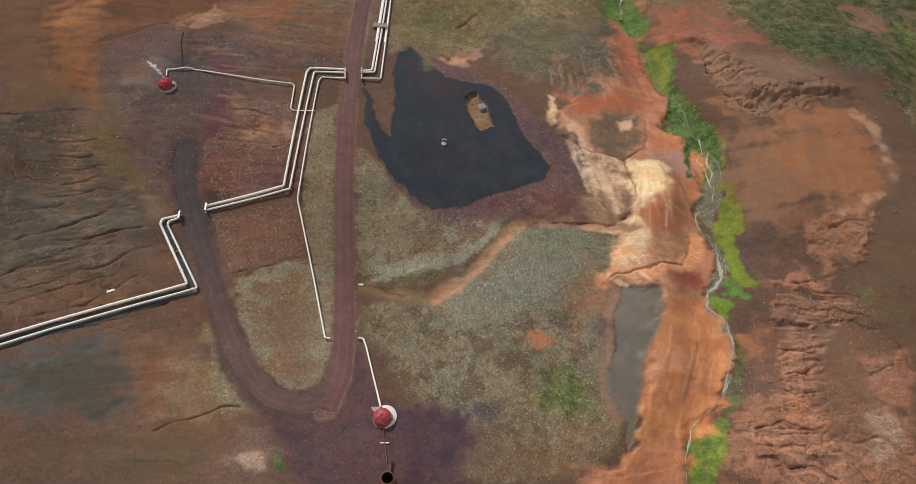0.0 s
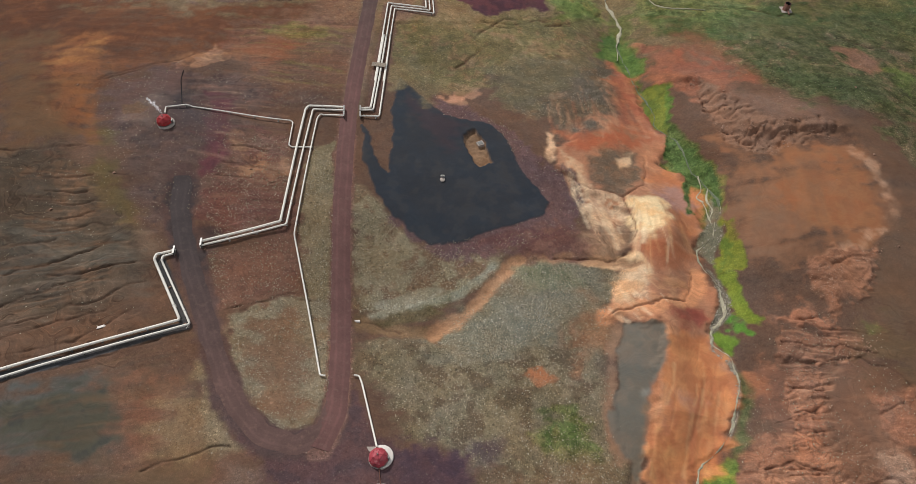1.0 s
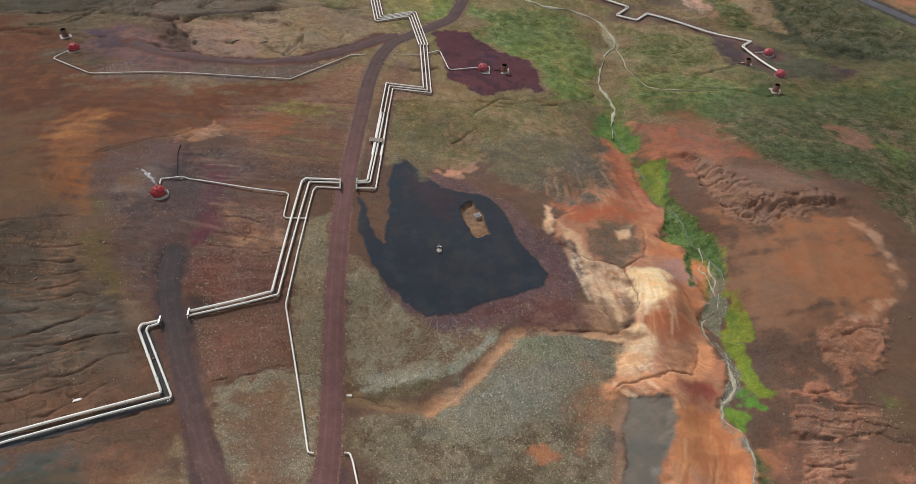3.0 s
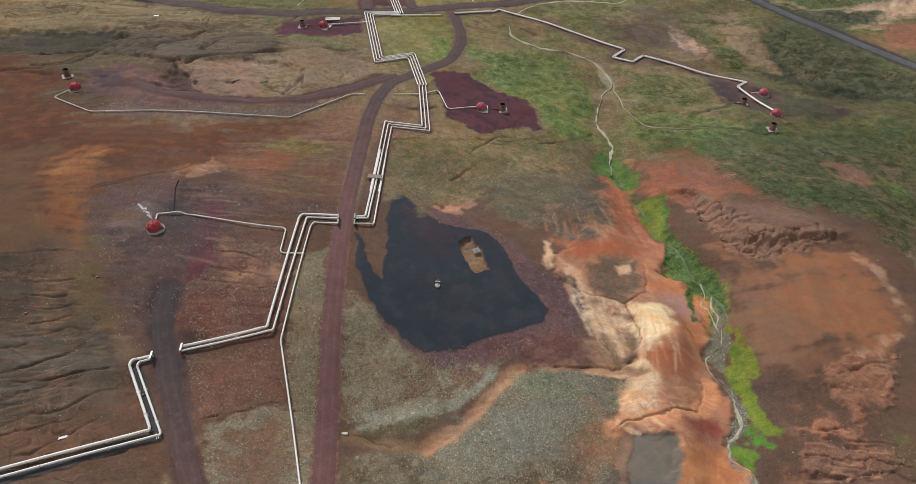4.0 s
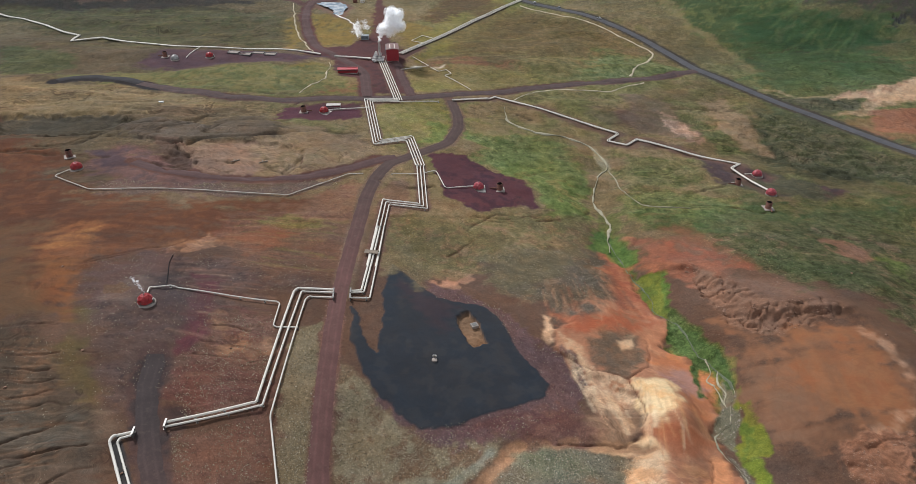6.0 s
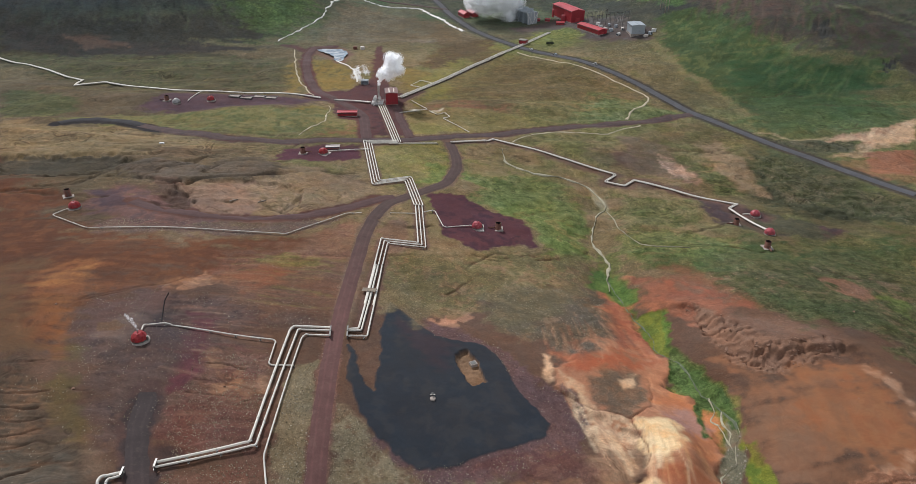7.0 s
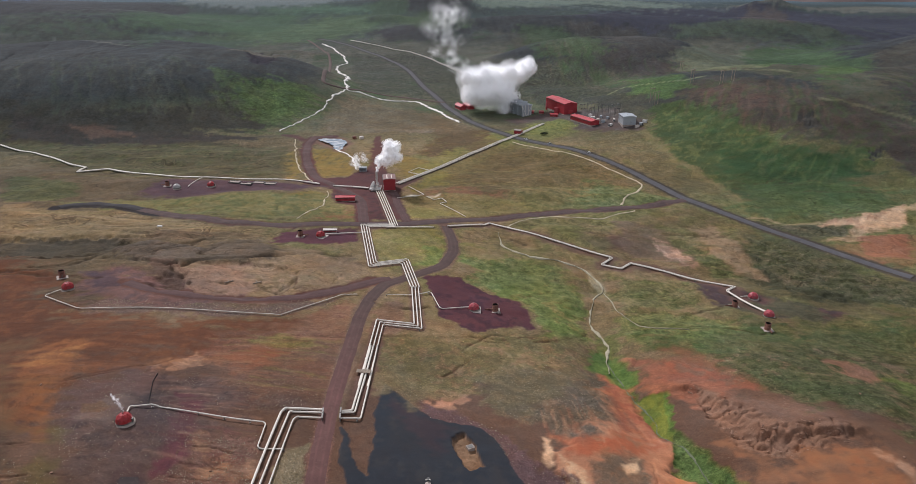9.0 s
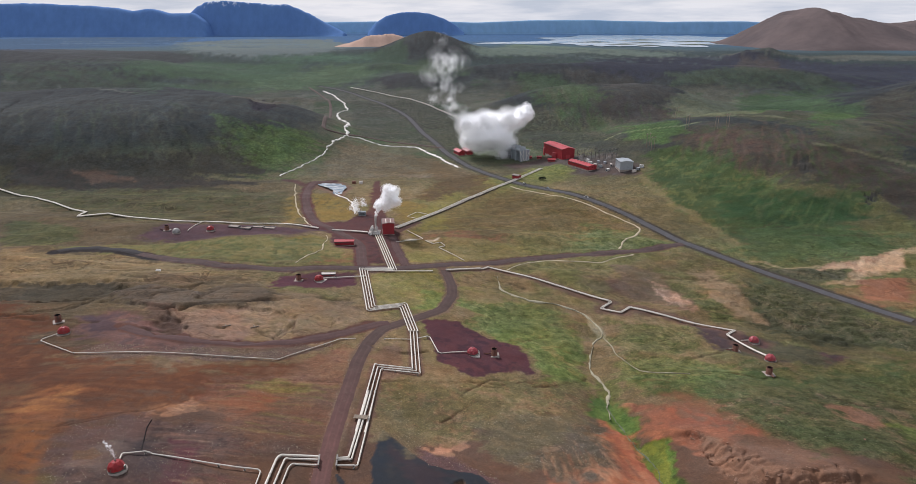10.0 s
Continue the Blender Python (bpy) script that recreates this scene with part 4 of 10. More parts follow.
patch([(-139.3, 206.1), (-113.4, 221.9), (-86.2, 219.4), (-54.8, 224.4), (-45.1, 207.9), (-61.6, 203.4), (-84.5, 196.2), (-88.1, 163.7), (-89.2, 148.2), (-97.9, 139.8), (-108.5, 146), (-121.2, 167.5), (-133, 186)], (92, 74, 67), (0, 0.2, 0.4), 7, 6, mottle=(76, 62, 58))
patch([(-124.5, 201), (-120.2, 209.3), (-111.3, 212.7), (-100.4, 207), (-96.9, 197.1), (-103.1, 186.6), (-111.8, 180.1), (-121.1, 187.3)], (66, 58, 57), (0, 0.1, 0.1), 7, 6, amount=0.65)
patch([(-113.4, 221.9), (-106.1, 234), (-98.8, 238.1), (-94, 231), (-105, 224.1)], (164, 122, 92), (0, 0, 0.4), 2.5, 6, amount=0.85, crisp=True, mottle=(128, 94, 74))
patch([(-96, 192.5), (-87.5, 189.4), (-85.2, 166.7), (-91.4, 163.7)], (94, 60, 64), (0, 0.05, 0.1), 2, 2)
patch([(-87.7, 184.8), (-64, 188.2), (-57.8, 144.7), (-81.7, 138.1), (-88.3, 150.7)], (110, 82, 70), (0, 0.45, 0.6), 5, 4, mottle=(94, 66, 56))
patch([(-71.4, 172.7), (-62.4, 175.1), (-61.8, 167.4), (-67.6, 167.3)], (158, 124, 96), (0, 0.2, 0.7), 2.5, 2.5, amount=0.7)
patch([(-83, 131.7), (-58.5, 141.8), (-50.5, 118.9), (-64.5, 115.5), (-72.6, 111), (-78.9, 121.3)], (110, 84, 70), (0, 0.5, 0.2), 5, 3)
patch([(-93.7, 83.2), (-80.4, 89.7), (-68.1, 77.3), (-59.3, 63.7), (-61.7, 50.7), (-78.7, 45.7), (-90.2, 62.5)], (106, 78, 62), (0, 0.15, 0.4), 9, 7)
patch([(-55.5, 180.1), (-47, 185.1), (-42.3, 120.3), (-40.3, 92.6), (-43.6, 95.5), (-50.4, 121.1), (-55.8, 140.3), (-56, 159.5)], (120, 108, 86), (0.1, 0.8, 0), 2, 1.5, crisp=True)
patch([(-37.8, 163.2), (-31.8, 160.5), (-21, 147.4), (-11.6, 142.1), (1.8, 140.4), (14.5, 139), (7.7, 127.2), (-6.3, 119.6), (-22, 117.1), (-33.6, 116.7), (-37, 131.9)], (122, 110, 88), (0.1, 0.9, 0), 3, 2.5, mottle=(104, 84, 66))
patch([(-33.3, 96.7), (-29, 106.3), (-10, 107.5), (11.8, 128.2), (28.4, 136.9), (49.1, 135.9), (59.4, 135), (52, 125.7), (46.9, 116.3), (48.8, 107.5), (45.8, 90.7), (48, 75.4), (44.9, 61.2), (34.5, 53.9), (4.3, 46.5), (1.2, 69.8), (-15.9, 72.8), (-27.4, 88.3)], (114, 102, 82), (0.15, 0.85, 0), 4, 3, mottle=(92, 78, 62))
patch([(11.7, 124.7), (26.3, 136.4), (42.9, 136.7), (48.2, 127.9), (34.7, 113.6), (18.6, 104.5), (1.4, 95.7), (-9.9, 104.8)], (112, 106, 90), (0.1, 1.0, 0), 7, 5)
patch([(-71.4, 109), (-64.5, 115.5), (-52.3, 118.6), (-42.8, 118.5), (-39.3, 87.4), (-43.1, 75.2), (-51.1, 73.2), (-60.6, 81.2), (-67.9, 95.8)], (126, 114, 94), (0.05, 0.95, 0), 2, 1.5, crisp=True, mottle=(112, 96, 76))
patch([(-65.1, 107.7), (-51.8, 114.2), (-45, 95.3), (-45.3, 78.8), (-53.4, 77.3), (-62, 89.2)], (114, 90, 72), (0.05, 0.45, 0.1), 5, 3)
patch([(24.4, 78.2), (32, 82.3), (40, 80.7), (38.3, 73.1), (29.1, 70), (24, 72.5)], (88, 102, 54), (0.7, 0.4, 0), 4, 4)
patch([(21.1, 98.1), (25.9, 99.2), (30.1, 93.2), (26.2, 90.4), (21.8, 93.9)], (154, 106, 78), (0, 0.3, 0.2), 2.0, 4, amount=0.7, crisp=True)
patch([(108.5, 193.6), (124.9, 188.4), (149.7, 189.1), (159.2, 175.1), (158.6, 161.9), (145.2, 149.2), (126.5, 141.1), (111.6, 147.6), (102.5, 161.9)], (136, 96, 70), (0, 0, 0.02), 14, 10, even=0.8, mottle=(128, 90, 67))
patch([(110.8, 173.8), (116.6, 152.2), (127.4, 144.6), (138.6, 148), (130.4, 139.8), (114.5, 142.1), (105.7, 158.5)], (118, 84, 64), (0, 0, 0.1), 8, 6, amount=0.7, even=0.6)
patch([(86.6, 265.9), (108.3, 257.4), (122.7, 233.7), (112.8, 222.9), (99.8, 228.7), (86.8, 236.1)], (138, 92, 72), (0, 0.1, 0.3), 5, 5)
patch([(102.6, 236.5), (110.7, 227.7), (117.7, 213.4), (125.7, 204.7), (141.4, 204.6), (151, 200.1), (136.4, 194.1), (124, 188), (115.3, 189.7), (108.5, 197.5), (102.1, 214.4)], (128, 98, 80), (0, 0.1, 0.2), 2.5, 3, crag=0.9, crisp=True)
streak([(151.6, 187.7), (158.2, 179.3), (160.2, 163.3), (155.7, 154.3), (144.9, 148), (132.2, 138.7), (123.5, 128.4)], 4, (176, 136, 108), (0, 0, 0.2), 2.5, 2, 0.75)
patch([(100.4, 113.4), (121.3, 119.5), (138.8, 110.9), (141.1, 92.5), (138.6, 73.5), (136.2, 46.1), (74.7, 45.7), (80.1, 62.5), (88.3, 85.9), (94.6, 98.9)], (112, 82, 66), (0, 0.1, 0.4), 10, 8, mottle=(136, 96, 74))
patch([(153.7, 152.2), (180.3, 157.1), (138.7, 69.5), (132, 96.9), (132.5, 112.3), (139.5, 124.8)], (98, 76, 60), (0, 0.05, 0.2), 8, 5, even=0.4)
patch([(106.4, 117), (115.4, 121.1), (123.9, 114.8), (123.1, 112.6), (114.9, 113.8)], (160, 110, 84), (0, 0.1, 0.6), 2, 3, crag=0.4, rise=0.7, crisp=True)
patch([(105.1, 109.7), (115, 111.2), (130.9, 110.5), (135.2, 104.7), (121, 101.6), (111.4, 100.7), (102.9, 102.6)], (130, 92, 72), (0, 0.1, 0.4), 2, 3, crag=0.35, rise=0.7, crisp=True)
patch([(103.1, 97.9), (115.8, 99.7), (118.9, 96), (113.1, 92.1), (116.2, 84.1), (100.5, 81.5), (101.9, 91.3)], (134, 96, 74), (0, 0.2, 0.4), 3, 3, crag=0.3, rise=0.5, crisp=True)
patch([(121.1, 135.7), (135.2, 141.3), (149.9, 144.7), (139.4, 125.4), (128.7, 123.1), (125.3, 118.9), (119.2, 126.7)], (138, 98, 76), (0, 0.15, 0.6), 3, 4, crag=0.35, rise=0.7, crisp=True)
patch([(100.2, 73.2), (114.1, 77.1), (128.2, 75.3), (136.1, 66.3), (136.2, 46.1), (84.4, 45.5), (91.2, 58.8)], (132, 94, 74), (0, 0.4, 0.6), 8, 7, crag=0.3, mottle=(128, 92, 72))
patch([(89.9, 100.1), (96.3, 96.4), (96.7, 91.8), (90.3, 91.8)], (176, 116, 80), (0, 0, 0.5), 2, 2, amount=0.8)

# the clay ridge
patch([(68.1, 246.2), (75.2, 248.7), (78.8, 238.1), (79.1, 224), (81, 214), (86.1, 202.6), (86, 198.6), (81.9, 194), (81.1, 189.3), (87.3, 185), (87.5, 177), (90, 165.9), (91.4, 156.8), (86.2, 148.9), (87.8, 137.8), (88, 128), (87.5, 121.2), (83.6, 113.3), (87.5, 102.4), (88, 93.2), (82.4, 80.6), (76, 73.1), (69, 67.8), (63.8, 48), (33.6, 45.8), (43.2, 54.3), (50.3, 60.4), (53.5, 70.8), (57.9, 80.4), (59.1, 90.5), (64, 102.2), (65.4, 114.1), (52.8, 116), (47.6, 114.1), (45.6, 116.9), (52.6, 125.7), (60.5, 135.5), (63.6, 158.7), (46.4, 171.3), (35.8, 180.6), (35.4, 190.8), (45, 195.7)], (166, 116, 88), (0, 0, 0.2), 2.2, 2.0, rise=1.2, even=0.3, mottle=(182, 130, 98))
patch([(67.3, 238.5), (77.3, 236.2), (78.4, 224.2), (78.7, 214.4), (64.4, 202.9), (48, 187.3), (40.2, 187.9), (38.3, 192.5), (51, 195.1), (59, 201.8), (66.1, 218.6)], (156, 96, 72), (0, 0.05, 0.4), 3, 3, mottle=(176, 112, 80))
patch([(9.9, 234.6), (22.9, 243.9), (44.4, 254.3), (66.4, 254.5), (68, 230.6), (59, 212.8), (48.4, 209.2), (38.1, 211.6), (30.6, 206.3), (23.7, 210.9), (14.5, 219.8)], (97, 86, 72), (0.1, 0.4, 0.1), 4, 3, mottle=(120, 98, 76))
patch([(37.7, 206.8), (58.6, 209.9), (59.1, 202.8), (48.8, 196.1), (37.7, 194.5)], (104, 90, 76), (0.05, 0.3, 0.3), 3, 3)
patch([(54.6, 190.7), (69.5, 201.9), (68.4, 186.3), (71.1, 181.7), (66.4, 173.4), (58.6, 170.1), (49.7, 173.6), (49.1, 181)], (116, 96, 78), (0.1, 0.3, 0.1), 3.5, 3, mottle=(98, 84, 66))
patch([(37.8, 224.7), (47.2, 226.3), (41.6, 219.7), (38.6, 211.2), (37.5, 215.1)], (190, 150, 116), (0, 0.05, 0.8), 2, 2.5)
patch([(34.7, 198.4), (37.4, 197), (36.1, 184.4), (33.7, 183.2), (32.7, 189.9)], (204, 166, 132), (0, 0.1, 0.2), 1.5, 2)
patch([(62, 188.9), (68.5, 191.2), (66.4, 185.8), (62, 185.3)], (202, 162, 124), (0, 0, 0.2), 1.5, 1.5)
patch([(76.5, 217.4), (79.3, 217.1), (81.8, 209.8), (82.3, 205.7), (78.5, 208.6)], (206, 160, 124), (0, 0, 0.2), 1.5, 1.5)
patch([(37.3, 189.5), (47.3, 179), (48.8, 171.5), (59.9, 168.5), (61.6, 164.3), (63.2, 158.7), (57.1, 149.4), (48.7, 151.5), (45.6, 163.5), (41.3, 178.4)], (208, 172, 136), (0, 0, 0.4), 3, 3, mottle=(178, 128, 94))
patch([(41.7, 153.2), (54.6, 152.4), (62.2, 156), (64.3, 151.3), (56.7, 141.2), (51.6, 139.5), (43.3, 140.4), (41.1, 146.4)], (146, 116, 92), (0, 0.1, 0.7), 3, 2.5)
patch([(72.5, 174.7), (82.4, 174.8), (85.1, 165), (83.2, 161.8), (77.3, 166), (71.6, 169.8)], (160, 120, 106), (0, 0, 0.3), 2.5, 2)
patch([(63.4, 169.1), (72.9, 167.8), (77.9, 165.3), (74.6, 154.9), (70.1, 148.9), (64, 148.8), (65.4, 153.1), (64.2, 159.5)], (222, 188, 144), (0, 0, 0.3), 2.5, 2.5, mottle=(200, 150, 106))
patch([(67.9, 147.6), (75.6, 146.1), (72.8, 139.1), (66.9, 139.5)], (156, 92, 66), (0, 0, 0.2), 3, 2.5)
streak([(39.1, 140.1), (52.9, 137.8), (62.9, 141.1), (65.3, 135.1)], 4.0, (212, 174, 132), (0, 0, 0.2), 1.5, 1.5)
patch([(61.4, 134.8), (52.4, 124.1), (56.2, 122.6), (63, 123.6), (65.6, 130.7)], (184, 148, 118), (0, 0, 0.8), 2.5, 2)
patch([(65.7, 131.5), (78.8, 135), (80.5, 131.6), (75.1, 125.1), (66, 122.2)], (150, 106, 80), (0, 0, 0.3), 3, 2, even=0.4, mottle=(172, 124, 90))
streak([(46.1, 116.3), (53.9, 120.3), (66.5, 120.3), (77.1, 125.1), (82.3, 131), (83.8, 136.8)], 5.0, (200, 140, 100), (0, 0, 0.3), 2, 1.2)
streak([(65.7, 111.5), (68.9, 104.1), (63.1, 93.2), (58.9, 83.4), (56.2, 72.5)], 4.5, (196, 144, 104), (0, 0, 0.4), 2.5, 2, 0.7)
patch([(74.5, 122.3), (82.2, 122.2), (82.2, 115.5), (76.4, 115.9)], (142, 76, 60), (0, 0, 0.4), 2.5, 2)
patch([(53, 114.6), (65.5, 114.5), (64.4, 102.2), (59.1, 90.5), (57.7, 80.4), (52.7, 70.7), (48.3, 60.3), (46.9, 66.8), (47.3, 84.9), (50.4, 105)], (112, 102, 88), (0, 0.0, 0.25), 1.2, 1.5, rise=-0.25, even=0.6, crisp=True, mottle=(124, 102, 82))
patch([(45.9, 107.4), (49.8, 107.5), (47, 84.9), (46.7, 68.2), (43.9, 68), (43.5, 86.7)], (134, 102, 82), (0, 0.15, 0.2), 2.5, 2)
patch([(34.5, 53.9), (47.3, 58.9), (58.9, 59.5), (65.2, 58.2), (62.5, 48), (30.3, 45.7)], (166, 110, 82), (0, 0.0, 0.4), 4, 4)
patch([(-7.2, 214), (2.4, 229.4), (9.9, 232.6), (6, 220.2), (-0.1, 213.2)], (168, 124, 98), (0, 0.05, 0.3), 2.5, 5, crisp=True, mottle=(140, 104, 82))

patch([(-10.8, 217.3), (2.3, 209.7), (18.5, 201.7), (31.3, 181.4), (43.6, 178.6), (45.6, 163.5), (42.3, 152.4), (29.1, 147.6), (16.2, 140.4), (-0.3, 139), (-11.6, 142.1), (-27.3, 152.6), (2, 168.6)], (96, 74, 72), (0, 0.55, 0.1), 4, 3, crisp=True)
streak([(-29.7, 115.4), (-14.2, 120.2), (-0.3, 125.1), (10.9, 135.1)], 3.0, (132, 128, 110), (0.1, 1.0, 0), 1.5, 1.5, 0.8)
streak([(-32.9, 113.2), (-25.6, 111.2), (-17.8, 110), (-9.1, 109.4)], 5.5, (118, 94, 70), (0.1, 0.1, 0), 2, 1.5, 0.9, 0.8)
streak([(-9.6, 108.4), (-0.4, 116.1), (7.6, 123.7), (13.9, 132), (20.2, 137.4), (30.7, 139.9), (43.2, 139.7), (55.7, 138.4), (62.8, 136.9)], 4.4, (158, 120, 90), (0, 0.15, 0.3), 2.2, 2.0, 0.9, 0.9)
patch([(-66.5, 77.4), (-54.2, 72.3), (-39.8, 75.4), (-31.2, 90.2), (-24.4, 72.5), (-12.4, 69.3), (1.2, 70.7), (2, 59.4), (1, 43.4), (-45.3, 42.1), (-52, 57.4), (-59.8, 67.1)], (90, 66, 64), (0, 0.2, 0), 4, 3, crisp=True, mottle=(80, 62, 62))
patch([(-24.7, 226.5), (-18.7, 220.1), (-11.8, 211.3), (-5.9, 202.7), (2.2, 202.2), (11.5, 202.2), (16.4, 196.1), (20.1, 185.4), (25.2, 174.6), (32.3, 163.5), (30.9, 158.1), (20.9, 153.2), (12.3, 149.7), (1.8, 145.7), (-11.6, 143.2), (-18.9, 148.7), (-26.4, 154.9), (-30.9, 162.9), (-35.3, 177), (-37.9, 195), (-35.4, 191.9), (-33, 181.3), (-29.3, 173.2), (-26.4, 170.7), (-25.9, 180.2), (-26.7, 195.5), (-25.9, 213.4)], (50, 53, 58), (0, 0.0, 0), 0.8, 1.2, rise=0.4, even=0.75, crisp=True, mottle=(56, 57, 60))
patch([(-21.4, 217.8), (-11.8, 209.4), (-5.8, 200.9), (-0.1, 198.3), (-4.6, 184.6), (-11.2, 187), (-17.3, 203.1)], (64, 54, 58), (0, 0.0, 0), 4, 4, amount=0.7, even=0.7)
patch([(0.6, 192.3), (5.6, 196.5), (8.9, 190.4), (12.7, 179.5), (6.8, 176.6), (2.7, 183.7)], (124, 98, 76), (0, 0.25, 0.3), 0.9, 1.0, rise=-1.6, crag=0.3, crisp=True)
streak([(-137.6, 82.3), (-111, 92), (-83.1, 104.6), (-96.2, 127.5)], 3.2, (66, 65, 66), (0, 0, 0), 0.5, 0.3)

# stream: wet moss and a stony bed
patch([(70.2, 282.8), (74.2, 265.9), (76.5, 248.5), (79.1, 231.9), (81.2, 221.9), (82, 212.7), (84.6, 205.7), (85.6, 197.5), (84.2, 189.4), (87.9, 184.9), (87.7, 177), (89, 168.8), (91.8, 159.6), (95.2, 161.8), (98.3, 163.3), (98.8, 181), (94.9, 194), (90.8, 205.1), (88.3, 213.4), (91.2, 232.9), (81.9, 236.9), (81.7, 246.6), (80.1, 264.7), (80, 283)], (82, 98, 48), (0.5, 0.05, 0), 2.2, 4.0, rise=-0.5, crisp=True, mottle=(110, 106, 58))
patch([(81.9, 236.9), (91.2, 232.9), (88.3, 213.4), (86.3, 209.8), (83.7, 219), (82.8, 228.5)], (92, 112, 46), (0.3, 0.0, 0), 2.2, 3.0, even=0.3, crisp=True, mottle=(78, 106, 42))
patch([(100.2, 168.1), (99, 156), (102, 148.5), (102, 139.5), (97, 134.5), (96.2, 126.1), (100, 117.9), (98.3, 115.2), (95.1, 120.5), (93.6, 128.3), (90, 133.8), (92.4, 144.9), (97.1, 152.6)], (106, 116, 44), (0.3, 0, 0), 2.2, 3.0, even=0.3, crisp=True, mottle=(84, 96, 44))
patch([(91.2, 118.7), (95.1, 117.8), (95, 114.1), (89.7, 114.3)], (84, 122, 44), (0.2, 0, 0), 2.2, 4.0, crisp=True)
patch([(83.9, 112.8), (90.6, 109.9), (91.2, 107.9), (84.9, 106.8), (83.1, 109.2)], (100, 122, 40), (0.2, 0, 0), 2.2, 4.0, crisp=True)
patch([(68.7, 66.2), (71.8, 69.3), (76.8, 72.2), (80.4, 71), (77.9, 62.7), (73.5, 55.9), (69.4, 46), (64.2, 46.3)], (88, 108, 46), (0.3, 0, 0), 2.2, 4.0, crisp=True, mottle=(108, 124, 46))
patch([(87.3, 102.1), (91.8, 93.3), (86.9, 75.6), (80.4, 71.2), (85.1, 84.4), (88.4, 93.8)], (84, 88, 58), (0.3, 0.1, 0), 2.0, 1.5)
patch([(95.3, 173.5), (98.6, 165.1), (97.2, 153.4), (92.2, 146.9), (91, 140.8), (85.5, 148.7), (92.2, 158.2)], (112, 108, 90), (0.1, 0.4, 0), 1.2, 1.2, crisp=True)
patch([(87.5, 143.5), (89.4, 137.9), (93.2, 125.5), (91.4, 119.7), (84.8, 114.4), (83.9, 116), (89.4, 124.8)], (110, 104, 90), (0.1, 0.6, 0), 1.0, 1.0, crisp=True)
patch([(83.8, 113.7), (83.5, 106.9), (88.1, 101.9), (89, 95.7), (86.3, 86.2), (83.6, 79.9), (79.1, 74.5), (80.8, 76.4), (85.6, 86.2), (87.6, 95.9), (86.5, 101.8), (81.7, 107)], (136, 126, 110), (0.0, 1.0, 0), 0.8, 0.8, crisp=True)
patch([(64.3, 270.2), (76.7, 297.4), (86.3, 287.3), (83.8, 268.9), (83.7, 250.4), (75.7, 249), (68.2, 259.7)], (88, 98, 52), (0.3, 0, 0), 3, 5, amount=0.7, mottle=(104, 104, 60))
patch([(63.7, 269.4), (71.7, 280.2), (77.5, 274.9), (79.4, 265.8), (85.8, 260.1), (82.2, 251.1), (76.5, 253.8), (69.5, 257.7), (61.9, 260.2)], (80, 104, 48), (0.2, 0, 0), 2.2, 5, crisp=True, mottle=(100, 108, 52))
patch([(43.9, 321.4), (51.3, 329.3), (49, 302.1), (52.4, 294.3), (46.7, 307.4)], (104, 112, 52), (0.2, 0, 0), 3, 5, amount=0.8)
patch([(82.2, 368.7), (86.1, 366.8), (88, 358.7), (91.4, 350.5), (91.2, 344.3), (87.4, 342.2), (83.9, 352)], (150, 140, 114), (0, 0.6, 0), 1.2, 2.0, amount=0.8, crisp=True)

# washed slopes west of the road: rust, slate and olive stains, dark soil round the pipes
patch([(-164.7, 214.7), (-158.4, 222.3), (-149.3, 229.8), (-141.1, 232.2), (-139.6, 222), (-149.6, 216.5)], (150, 104, 64), (0, 0, 0.1), 2.5, 4, amount=0.7)
patch([(-158.7, 205.3), (-153.6, 208.4), (-143, 211), (-138.5, 207.7), (-134.7, 191.8), (-129, 176.3), (-124.9, 170.8), (-130.6, 173.4), (-138, 185.6), (-147.8, 197.4)], (134, 88, 54), (0, 0, 0.1), 5, 5, amount=0.75, even=0.5)
patch([(-186.5, 234.2), (-169.3, 233.2), (-164.4, 213.9), (-158, 205.3), (-146.9, 194.3), (-138.5, 179.9), (-132.5, 173), (-161.6, 169.6)], (104, 80, 58), (0, 0, 0.15), 8, 6, amount=0.7, even=0.5)
patch([(-138.1, 209.7), (-127.6, 213.1), (-115.3, 220.7), (-106.2, 219.3), (-106.8, 201.9), (-117, 191.2), (-124.3, 183.9), (-131.5, 192.1)], (98, 76, 70), (0, 0.1, 0.1), 5, 4, amount=0.7)
patch([(-127.3, 195.3), (-121.8, 202.9), (-113.8, 209.2), (-107.2, 203.6), (-108.9, 192.2), (-112.3, 185.2), (-121.1, 187.4)], (118, 102, 92), (0, 0.1, 0.1), 4, 5, amount=0.5)
patch([(-126.7, 195.4), (-120.5, 197.4), (-115.3, 194.9), (-118, 191), (-124, 190.7)], (104, 82, 64), (0, 0.3, 0), 1.2, 2, amount=0.8, crisp=True)
patch([(-131.2, 183.2), (-125.7, 181.1), (-119.1, 162.6), (-109.1, 148.4), (-103.4, 138), (-108.3, 138.7), (-116.2, 150.2), (-124.4, 164.5)], (92, 80, 52), (0, 0.1, 0.3), 5, 5, amount=0.8)
